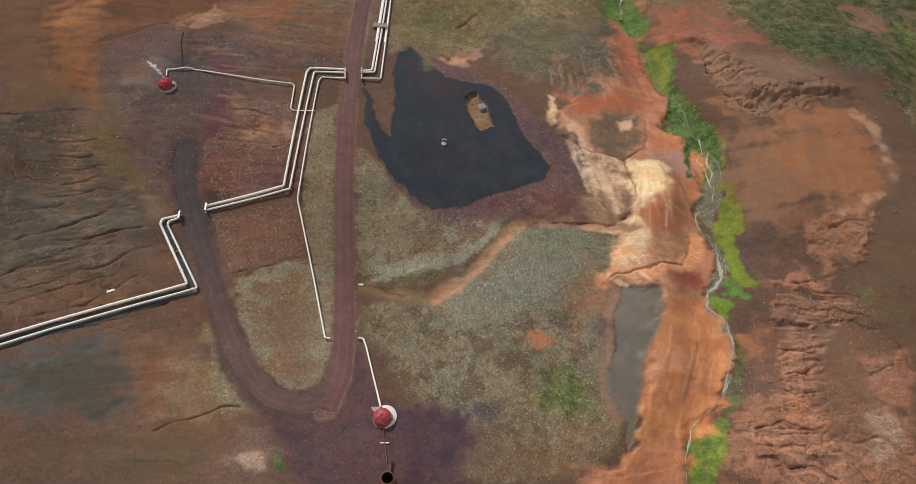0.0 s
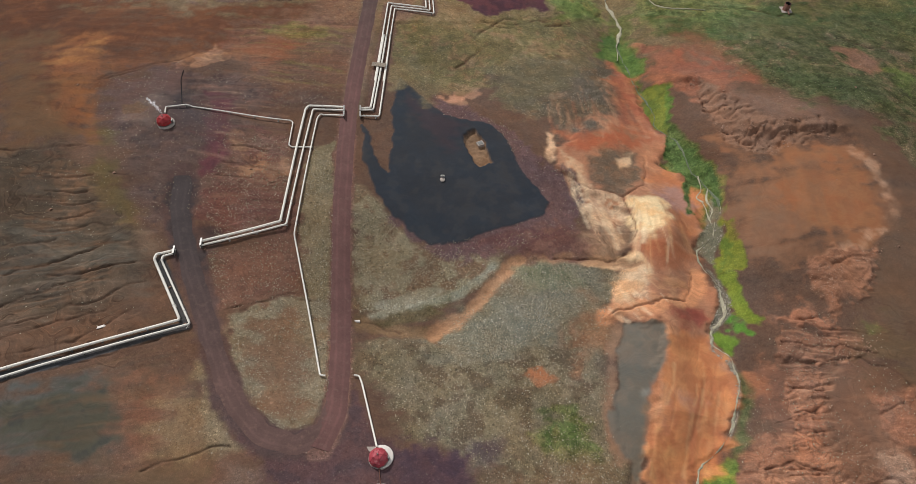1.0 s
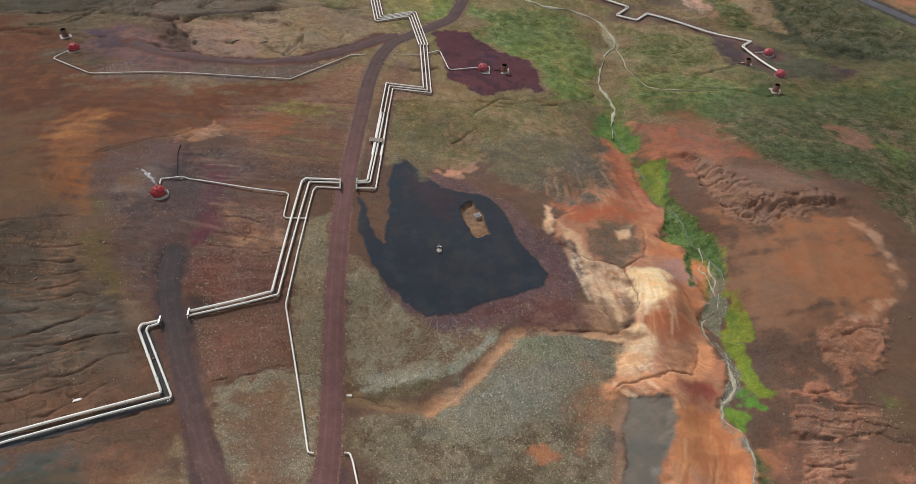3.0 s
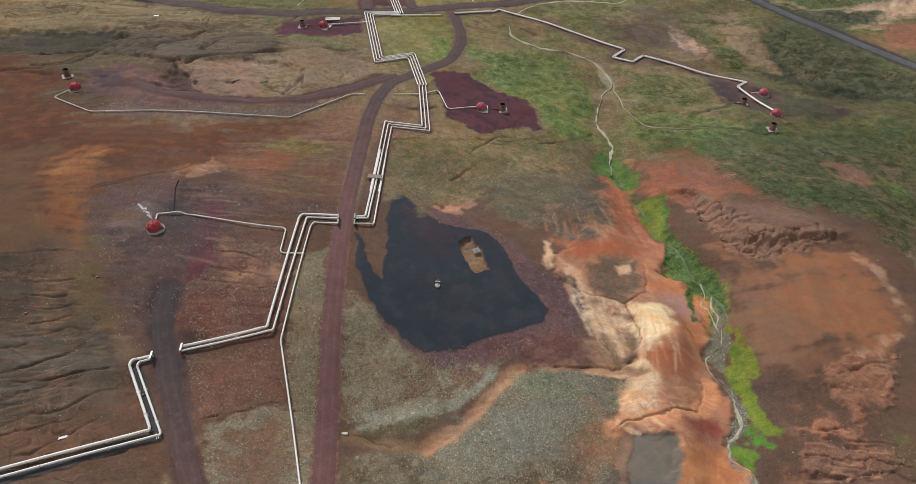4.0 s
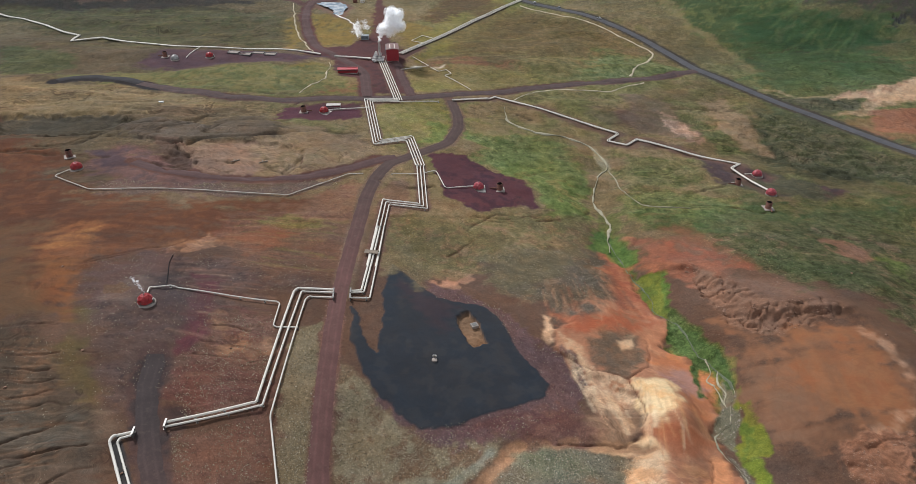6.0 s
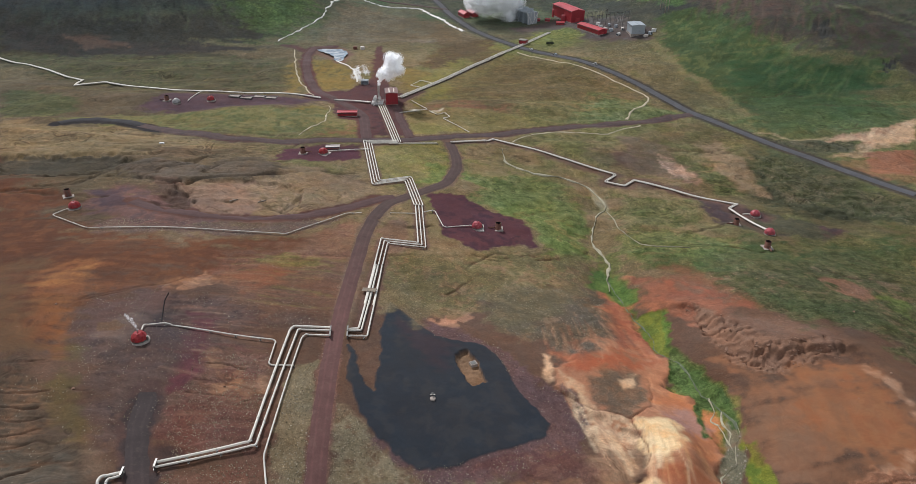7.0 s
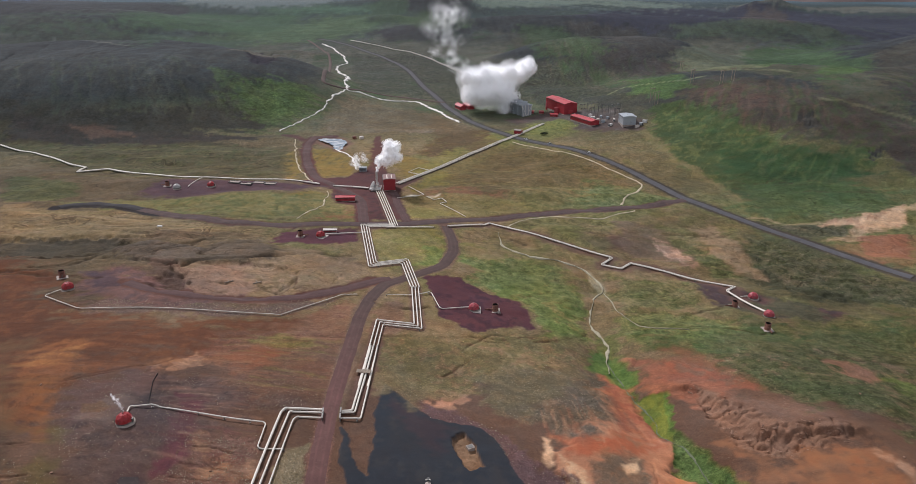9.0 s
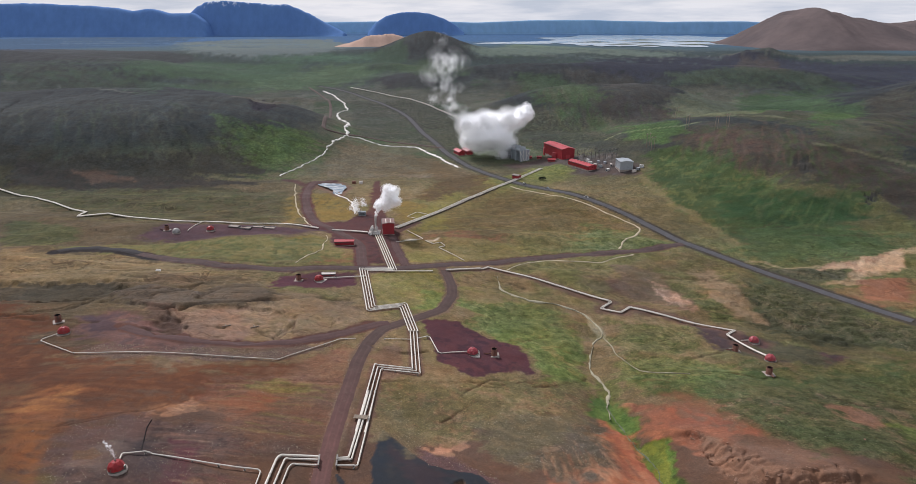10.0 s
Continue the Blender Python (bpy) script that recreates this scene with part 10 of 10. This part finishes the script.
for k, (x, y, r) in enumerate(((97.5, 676.0, 2.6), (101.5, 675.0, 3.0), (99.5, 678.5, 2.2))):
    shrub = thing("shrub", (x, y, ground_at(x, y)), "dark green willow shrub by the road crossing", "shrub", "roadside shrubs", 50 * k)
    part("trunk", tube([(0, 0, -0.4), (0.2, 0.1, 0.8), (0.1, 0.3, r * 0.9)], 0.14, 7), WOOD, shrub)
    g = np.random.default_rng(90 + k)
    leaves = bmesh.new()
    for _ in range(900):
        d = Vector(g.normal(size=3).tolist()).normalized()
        c = Vector((d.x * r, d.y * r, d.z * r * 0.6)) * float(g.uniform(0.45, 1.0) * (0.75 + 0.35 * noise.noise(d * 2.2 + Vector((k, 0, 0))))) + Vector((0, 0, r * 0.75))
        u, w = (Vector(g.normal(size=3).tolist()).normalized() * 0.22 for _ in range(2))
        leaves.faces.new([leaves.verts.new(q) for q in (c - u, c + w, c + u)])
    part("crown", leaves, LEAF, shrub)

# ---- small things of the south district ----
SMALL = [(7.7, 189.2), (-6.6, 169.7), (-33.9, 231.9), (-107.5, 102.6), (-33.3, 113.6), (-122.5, 184.1)]
x, y = SMALL[0]
cellar = thing("well_cellar", (x, y, ground_at(x, y)), "pale concrete well cellar in the gravel trench", "well", "", 24)
part("block", blocks((-1.3, 1.3, -1.2, 1.2, -0.8, 1.1), bevel=0.08), CONCRETE, cellar)
part("lid", blocks((-0.9, 0.9, -0.8, 0.8, 1.1, 1.22), bevel=0.03), STEEL, cellar)
x, y = SMALL[1]
valve = thing("wellhead", (x, y, ground_at(x, y)), "small grey wellhead valve on a round slab", "well")
part("slab", lathe([(0.95, -0.4), (0.95, 0.16), (0.9, 0.2), (0.01, 0.2)], 20, 0, -1.0), CONCRETE, valve)
part("stem", lathe([(0.22, 0), (0.22, 0.9), (0.34, 0.92), (0.34, 1.1), (0.02, 1.1)], 12), STEEL, valve)
part("arm", tube([(-0.9, 0.2, 0.6), (0.9, 0.2, 0.6)], 0.14, 8), PIPE, valve)
part("wheel", lathe([(0.4, 1.2), (0.46, 1.24), (0.4, 1.28)], 16), WHITE_PAINT, valve)
x, y = SMALL[2]
steps = thing("pipe_stile", (x, y, ground_at(x, y)), "grey board stile over the pipes", "stile", "", -8)
for k in range(8):
    part("plank", blocks((-2.9 + 0.73 * k, -2.24 + 0.73 * k, -1.25, 1.25, 1.55, 1.65)), WOOD, steps)
for s in (-2.9, 2.8):
    part("trestle", blocks((s, s + 0.12, -1.2, -1.05, -0.6, 1.55), (s, s + 0.12, 1.05, 1.2, -0.6, 1.55), (s, s + 0.12, -1.2, 1.2, 1.3, 1.45)), WOOD, steps)
x, y = SMALL[3]
crate = thing("board_stack", (x, y, ground_at(x, y)), "pale stack of boards on bare slope", "boards", "", 20)
for k in range(4):
    part("board", blocks((-1.5 + 0.2 * k, 1.4 - 0.1 * k, -0.35, 0.35, -0.25 + 0.14 * k, -0.13 + 0.14 * k)), PALE_ROOF, crate)
x, y = SMALL[4]
culvert = thing("culvert_mouth", (x, y, ground_at(x, y)), "pale culvert mouth beside the road", "culvert")
part("pipe", tube([(-1.6, 0, 0.3), (0.3, 0, 0.22)], 0.42, 12), PALE_ROOF, culvert)
for x, y in [(-45.3, 202.4), (-45, 199.1), (-39, 202.9), (-38.7, 199.2), (-84.8, 134.5), (-92.3, 130.4)]:
    hw = thing("headwall", (x, y, ground_at(x, y)), "grey steel frame where pipes dive under the road", "headwall", "pipe headwalls", 4)
    part("frame", blocks((-0.15, 0.15, -1.3, 1.3, -0.6, 1.7), bevel=0.04), STEEL, hw)
    part("cap", blocks((-0.28, 0.28, -1.5, 1.5, 1.7, 1.85)), STEEL, hw)
pipeline([(-109.2, 217), (-108.9, 211.7), (-106.7, 203.6), (-105.1, 197.2)], 0.16, "thin dark hose on grey soil", MATT_BLACK, clear=0.0, every=400, flanges=False)
for x, y in [(-108.8, 306.3), (-94.8, 306.5)]:
    pit = thing("survey_frame", (x, y, ground_at(x, y)), "low pale timber frame in a dug pit", "frame", "", 30)
    part("beam", blocks((-2.2, 2.2, -0.2, 0.2, -0.1, 0.5)), WOOD, pit)
    part("beam", blocks((-0.2, 0.2, 0.2, 2.4, -0.1, 0.5)), WOOD, pit)
for x, y in [(-158.2, 490.8), (-148.9, 487.9), (-140.6, 492), (-130.9, 487.7)]:
    pan = thing("settling_pan", (x, y, ground_at(x, y)), "flat grey settling pan beside the western pipe", "pan", "settling pans", -10)
    part("floor", blocks((-3.9, 3.9, -2.2, 2.2, -0.6, 0.12)), CONCRETE, pan)
    part("rim", blocks((-4.1, 4.1, -2.5, -2.2, -0.6, 0.45), (-4.1, 4.1, 2.2, 2.5, -0.6, 0.45), (-4.2, -3.9, -2.2, 2.2, -0.6, 0.45), (3.9, 4.2, -2.2, 2.2, -0.6, 0.45)), STEEL, pan)
for x, y in [(-171.4, 381.4)]:
    tr = thing("trough", (x, y, ground_at(x, y)), "small white trough on pasture", "trough")
    part("body", blocks((-1.3, 1.3, -0.6, 0.6, -0.2, 0.7), bevel=0.08), WHITE_PAINT, tr)
    part("rim", blocks((-1.4, 1.4, -0.7, 0.7, 0.7, 0.78)), WHITE_PAINT, tr)


# ---- rocks ----
def stone_mesh(name, seed, material):
    """An angular broken block: the hull of a few random corners."""
    g = random.Random(seed)
    bm = bmesh.new()
    for _ in range(14):
        v = Vector((g.gauss(0, 1), g.gauss(0, 1), g.gauss(0, 1))).normalized()
        bm.verts.new((v.x * g.uniform(1.0, 1.5), v.y * g.uniform(0.6, 1.0), v.z * g.uniform(0.5, 0.9)))
    bmesh.ops.convex_hull(bm, input=bm.verts[:])
    me = bpy.data.meshes.new(name)
    bm.to_mesh(me)
    bm.free()
    me.materials.append(material)
    return me


ROCKS = [stone_mesh("rock", k, ROCK) for k in range(6)]
cx, cy = [(101.4, 231.7), (102.3, 215.1), (108.7, 198.5), (115.5, 190.3), (124.2, 188.6), (136.8, 195.1), (148.7, 197.9)][3]
outcrop = thing("rock_outcrop", (cx, cy, ground_at(cx, cy)), "cracked brown rock outcrop along the slope", "rocks")
rng = np.random.default_rng(11)
brow, foot = (resample(q, 0.5) for q in ([(101.7, 238), (110.4, 226.8), (117.5, 212.6), (125.3, 203.6), (140.8, 203.2), (151, 200.1)], [(101.4, 231.7), (102.3, 215.1), (108.7, 198.5), (115.5, 190.3), (124.2, 188.6), (136.8, 195.1), (148.7, 197.9)]))
for k in range(90):
    t, u = rng.random(), rng.random()
    q = brow[int(t * (len(brow) - 1))] * u + foot[int(t * (len(foot) - 1))] * (1 - u) + rng.normal(0, 0.7, 2)
    s = 0.3 + 0.5 * rng.random() ** 2
    o = new("rock", ROCKS[rng.integers(0, 6)])
    o.parent = outcrop
    o.matrix_basis = Matrix.Translation((q[0] - cx, q[1] - cy, ground_at(*q) - 0.45 * s - ground_at(cx, cy))) @ pose(0, 0, 0, rng.uniform(-60, 10), rng.uniform(-30, 30), rng.uniform(-50, 50)) @ Matrix.Diagonal((s * rng.uniform(1.2, 2.6), s * 0.8, s * rng.uniform(0.8, 1.5), 1))
for k in range(70):
    x, y = ((rng.uniform(95, 190), rng.uniform(40, 230)), (rng.uniform(-160, -60), rng.uniform(55, 230)))[k % 2]
    s = 0.2 + 0.45 * rng.random() ** 3
    b = tagged(new("boulder", ROCKS[rng.integers(0, 6)]), "loose brown boulder on bare soil", "boulder", "loose boulders")
    b.matrix_basis = Matrix.Translation((x, y, ground_at(x, y) + 0.2 * s)) @ pose(0, 0, 0, 0, 0, rng.uniform(0, 360)) @ Matrix.Diagonal((s, s, s, 1))


def scatter(name, spots, sizes, material, label, category, seed):
    """Many small stones in one mesh."""
    base = bmesh.new()
    bmesh.ops.create_icosphere(base, subdivisions=1, radius=1.0)
    bv = np.array([v.co[:] for v in base.verts])
    bf = np.array([[v.index for v in f.verts] for f in base.faces])
    base.free()
    g = np.random.default_rng(seed)
    vs, fs = [], []
    for k, ((x, y), s) in enumerate(zip(spots, sizes)):
        v = bv * (1 + g.uniform(-0.3, 0.3, (len(bv), 1))) * s * np.array((g.uniform(0.8, 1.4), g.uniform(0.8, 1.3), 0.6))
        vs.append(v + np.array((x, y, ground_at(x, y) + 0.1 * s)))
        fs.append(bf + k * len(bv))
    ob = link_mesh(name, np.concatenate(vs).tolist(), np.concatenate(fs).tolist(), material)
    return tagged(ob, label, category, kind="stuff")


def spots_in(pts, count, seed):
    g = np.random.default_rng(seed)
    p = np.array(pts)
    lo, hi = p.min(0), p.max(0)
    xy = g.uniform(lo, hi, (count * 9, 2))
    _, inside = edge_distance(xy[:, 0], xy[:, 1], pts, True)
    near = rough(xy[:, 0], xy[:, 1], 9, seed % 50) + 0.4 * g.normal(size=len(xy)) > 0.25
    return [tuple(map(float, q)) for q in xy[inside & near][:count]]


def tufts(name, fields, label, seed):
    """Dry tufts and pebbles by the thousand, in drifts, in one mesh."""
    g = np.random.default_rng(seed)
    spots = []
    for pts, count in fields:
        spots += spots_in(pts, count, len(spots) + seed)
    xy = np.array(spots)
    _, on_pad = edge_distance(xy[:, 0], xy[:, 1], [(-24.7, 226.5), (-18.7, 220.1), (-11.8, 211.3), (-5.9, 202.7), (2.2, 202.2), (11.5, 202.2), (16.4, 196.1), (20.1, 185.4), (25.2, 174.6), (32.3, 163.5), (30.9, 158.1), (20.9, 153.2), (12.3, 149.7), (1.8, 145.7), (-11.6, 143.2), (-18.9, 148.7), (-26.4, 154.9), (-30.9, 162.9), (-35.3, 177), (-37.9, 195), (-35.4, 191.9), (-33, 181.3), (-29.3, 173.2), (-26.4, 170.7), (-25.9, 180.2), (-26.7, 195.5), (-25.9, 213.4)], True)
    xy = xy[~on_pad]
    z = np.array([ground_at(*q) for q in xy])
    size = 0.07 + 0.17 * g.random(len(xy)) ** 2
    oct_v = np.array([(1, 0, 0), (0, 1, 0), (-1, 0, 0), (0, -1, 0), (0, 0, 0.9), (0, 0, -0.6)], float)
    oct_f = np.array([(0, 1, 4), (1, 2, 4), (2, 3, 4), (3, 0, 4), (1, 0, 5), (2, 1, 5), (3, 2, 5), (0, 3, 5)])
    v = oct_v[None] * size[:, None, None] * g.uniform(0.6, 1.5, (len(xy), 6, 1))
    v += np.concatenate([xy, z[:, None]], 1)[:, None]
    f = oct_f[None] + 6 * np.arange(len(xy))[:, None, None]
    ob = link_mesh(name, v.reshape(-1, 3).tolist(), f.reshape(-1, 3).tolist(), TUFT)
    return tagged(ob, label, "tufts", kind="stuff")


rng = np.random.default_rng(5)
tufts("dry_tufts", (([(11.7, 124.7), (26.3, 136.4), (42.9, 136.7), (48.2, 127.9), (34.7, 113.6), (18.6, 104.5), (1.4, 95.7), (-9.9, 104.8)], 5200), ([(-33.3, 96.7), (-29, 106.3), (-10, 107.5), (11.8, 128.2), (28.4, 136.9), (49.1, 135.9), (59.4, 135), (52, 125.7), (46.9, 116.3), (48.8, 107.5), (45.8, 90.7), (48, 75.4), (44.9, 61.2), (34.5, 53.9), (4.3, 46.5), (1.2, 69.8), (-15.9, 72.8), (-27.4, 88.3)], 5200), ([(-71.4, 109), (-64.5, 115.5), (-52.3, 118.6), (-42.8, 118.5), (-39.3, 87.4), (-43.1, 75.2), (-51.1, 73.2), (-60.6, 81.2), (-67.9, 95.8)], 3800), ([(-37.8, 163.2), (-31.8, 160.5), (-21, 147.4), (-11.6, 142.1), (1.8, 140.4), (14.5, 139), (7.7, 127.2), (-6.3, 119.6), (-22, 117.1), (-33.6, 116.7), (-37, 131.9)], 4200), ([(-55.5, 180.1), (-47, 185.1), (-42.3, 120.3), (-40.3, 92.6), (-43.6, 95.5), (-50.4, 121.1), (-55.8, 140.3), (-56, 159.5)], 2200), ([(-10.8, 217.3), (2.3, 209.7), (18.5, 201.7), (31.3, 181.4), (43.6, 178.6), (45.6, 163.5), (42.3, 152.4), (29.1, 147.6), (16.2, 140.4), (-0.3, 139), (-11.6, 142.1), (-27.3, 152.6), (2, 168.6)], 2600), ([(-87.7, 184.8), (-64, 188.2), (-57.8, 144.7), (-81.7, 138.1), (-88.3, 150.7)], 2200), ([(-83, 131.7), (-58.5, 141.8), (-50.5, 118.9), (-64.5, 115.5), (-72.6, 111), (-78.9, 121.3)], 1200), ([(-164.3, 279.5), (-124.5, 279.3), (-88.2, 282.1), (-58.3, 297.5), (-52, 292.5), (-75.8, 274.2), (-120, 267), (-156.2, 268.3)], 1600), ([(-139.3, 206.1), (-113.4, 221.9), (-86.2, 219.4), (-54.8, 224.4), (-45.1, 207.9), (-61.6, 203.4), (-84.5, 196.2), (-88.1, 163.7), (-89.2, 148.2), (-97.9, 139.8), (-108.5, 146), (-121.2, 167.5), (-133, 186)], 1800), ([(100.4, 113.4), (121.3, 119.5), (138.8, 110.9), (141.1, 92.5), (138.6, 73.5), (136.2, 46.1), (74.7, 45.7), (80.1, 62.5), (88.3, 85.9), (94.6, 98.9)], 1500), ([(-173.3, 168), (-129.9, 170.8), (-107.8, 151), (-94.2, 130.9), (-98, 115.1), (-83.8, 105.6), (-111.5, 93.9), (-143, 83.7)], 700), ([(9.9, 234.6), (22.9, 243.9), (44.4, 254.3), (66.4, 254.5), (68, 230.6), (59, 212.8), (48.4, 209.2), (38.1, 211.6), (30.6, 206.3), (23.7, 210.9), (14.5, 219.8)], 900)), "dry pale tufts and pebbles on gravelly fields", 60)
PALE_SPOTS = []
for pts, count in (([(83.8, 113.7), (83.5, 106.9), (88.1, 101.9), (89, 95.7), (86.3, 86.2), (83.6, 79.9), (79.1, 74.5), (80.8, 76.4), (85.6, 86.2), (87.6, 95.9), (86.5, 101.8), (81.7, 107)], 320), ([(87.5, 143.5), (89.4, 137.9), (93.2, 125.5), (91.4, 119.7), (84.8, 114.4), (83.9, 116), (89.4, 124.8)], 160), ([(11.7, 124.7), (26.3, 136.4), (42.9, 136.7), (48.2, 127.9), (34.7, 113.6), (18.6, 104.5), (1.4, 95.7), (-9.9, 104.8)], 160), ([(95.3, 173.5), (98.6, 165.1), (97.2, 153.4), (92.2, 146.9), (91, 140.8), (85.5, 148.7), (92.2, 158.2)], 60)):
    PALE_SPOTS += spots_in(pts, count, len(PALE_SPOTS) + 1)
scatter("pale_stones", PALE_SPOTS, (0.1 + 0.28 * rng.random(len(PALE_SPOTS)) ** 2).tolist(), PALE_STONE, "pale stones in the stream bed", "stones", 21)
BROWN_SPOTS = []
for pts, count in (([(102.6, 236.5), (110.7, 227.7), (117.7, 213.4), (125.7, 204.7), (141.4, 204.6), (151, 200.1), (136.4, 194.1), (124, 188), (115.3, 189.7), (108.5, 197.5), (102.1, 214.4)], 400), ([(105.1, 109.7), (115, 111.2), (130.9, 110.5), (135.2, 104.7), (121, 101.6), (111.4, 100.7), (102.9, 102.6)], 200), ([(103.1, 97.9), (115.8, 99.7), (118.9, 96), (113.1, 92.1), (116.2, 84.1), (100.5, 81.5), (101.9, 91.3)], 200), ([(121.1, 135.7), (135.2, 141.3), (149.9, 144.7), (139.4, 125.4), (128.7, 123.1), (125.3, 118.9), (119.2, 126.7)], 250), ([(100.2, 73.2), (114.1, 77.1), (128.2, 75.3), (136.1, 66.3), (136.2, 46.1), (84.4, 45.5), (91.2, 58.8)], 300)):
    BROWN_SPOTS += spots_in(pts, count, len(BROWN_SPOTS) + 500)
scatter("brown_stones", BROWN_SPOTS, (0.07 + 0.22 * rng.random(len(BROWN_SPOTS)) ** 2).tolist(), ROCK, "broken brown stones on eroded banks", "stones", 23)


# ---- steam ----
def plume(name, path, label, seed, depth, flake, count, spread=0.42, core=0.0, gap=0.0):
    """Steam along a path of (x, y, z, radius): puffs made of droplets that thin out towards their rims."""
    root = thing(name, path[0][:3], label, "steam")
    o, p = np.array(path[0][:3]), np.array(path, float)
    g = np.random.default_rng(seed)
    spots, puffs = [], []
    for k in range(count):
        t = (k + g.random()) / count * (len(p) - 1)
        i = min(int(t), len(p) - 2)
        q = p[i] + (p[i + 1] - p[i]) * (t - i)
        c = q[:3] - o + np.clip(g.normal(0, spread, 3), -1, 1) * q[3]
        r = q[3] * g.uniform(0.32, 0.6)
        puffs.append((c, r))
        m = int(depth * math.pi * r * r / (2.0 * flake * flake))
        v = g.normal(size=(m, 3))
        v /= np.linalg.norm(v, axis=1)[:, None]
        spots.append(c + v * (r * 1.35 * g.random(m) ** 0.7)[:, None])
    xyz = np.concatenate(spots)
    big = float(p[:, 3].max())
    keep = np.array([noise.fractal(Vector(q) / (big * 0.42) + Vector((seed, 0, 0)), 1.0, 2.0, 4) for q in xyz.tolist()]) + g.normal(0, 0.12, len(xyz)) > gap
    xyz = xyz[keep]
    n = len(xyz)
    a = g.normal(size=(n, 3))
    a /= np.linalg.norm(a, axis=1)[:, None]
    b = np.cross(a, g.normal(size=(n, 3)))
    b /= np.linalg.norm(b, axis=1)[:, None] + 1e-9
    s = flake * g.uniform(0.6, 1.3, n)[:, None]
    quad = np.stack([xyz + s * a, xyz + s * b, xyz - s * a, xyz - s * b], 1).reshape(-1, 3)
    mist = tagged(link_mesh("mist", quad.tolist(), (np.arange(n)[:, None] * 4 + np.arange(4)).tolist(), STEAM, root), kind="stuff")
    if core:
        bm = bmesh.new()
        for k, (c, r) in enumerate(puffs):
            for v in bmesh.ops.create_icosphere(bm, subdivisions=3, radius=r * core)["verts"]:
                w = v.co / r
                v.co = v.co * (1 + 0.35 * noise.noise(w * 2.0 + Vector((seed, k, 0)))) + Vector(c.tolist())
        ob = part("core", bm, STEAM_CORE, root)
        skin = ob.modifiers.new("skin", "REMESH")
        skin.mode, skin.voxel_size, skin.use_smooth_shade = "VOXEL", big / 12, True
    return root


(sx, sy), (tx, ty) = [(68.5, 773.2), (84.4, 783.9)]
g0 = ground_at(sx, sy)
plume("steam_plume", [(tx - 4, ty + 10, g0 + 14, 10), (tx - 14, ty + 16, g0 + 26, 20), (tx - 34, ty + 16, g0 + 28, 24), (tx - 52, ty + 14, g0 + 22, 18), (tx - 20, ty + 18, g0 + 38, 18), (tx + 4, ty + 20, g0 + 44, 13), (tx + 18, ty + 22, g0 + 56, 9)], "dense white steam cloud over the cooling tower", 3, 3.0, 0.17, 80, 0.42, 0.62, -0.7)
plume("steam_column", [(tx - 56, ty + 40, g0 + 24, 9), (tx - 66, ty + 42, g0 + 48, 12), (tx - 82, ty + 44, g0 + 70, 14), (tx - 90, ty + 46, g0 + 96, 17), (tx - 78, ty + 46, g0 + 122, 18)], "thin rising column of steam behind the station", 5, 0.34, 0.13, 70, 0.5, 0, -0.15)
hx, hy = SEP[0] + 0.5, SEP[1] + 3.5
g1 = ground_at(*SEP) + 14
plume("steam_plume", [(hx, hy, g1 - 0.5, 0.9), (hx + 1.2, hy, g1 + 3, 2.0), (hx + 4, hy, g1 + 7, 4.2), (hx + 9, hy, g1 + 11, 6), (hx + 13, hy, g1 + 14, 6.5), (hx + 10, hy, g1 + 20, 5), (hx + 17, hy, g1 + 16, 5)], "white steam blown from the separator stack", 7, 3.0, 0.08, 64, 0.42, 0.62, -0.6)
plume("steam_plume", [(bx - 3, by + 1, ground_at(bx, by) + 2, 2.6), (bx - 6, by + 2, ground_at(bx, by) + 6, 4.2), (bx - 5, by + 2, ground_at(bx, by) + 11, 4.0), (bx + 3, by + 2, ground_at(bx, by) + 10, 4)], "thin white steam from the cooling box", 9, 0.6, 0.07, 40, 0.45, 0, -0.3)
gw = ground_at(wx, wy)
plume("steam_wisp", [(wx - 0.5, wy + 1.5, gw + 3.2, 0.3), (wx - 1.8, wy + 2.6, gw + 4.6, 0.6), (wx - 3.6, wy + 4.0, gw + 6.0, 0.8), (wx - 5.4, wy + 5.0, gw + 7.2, 0.7)], "small white wisp of steam at the red dome", 11, 0.9, 0.04, 40, 0.4, 0, -0.3)
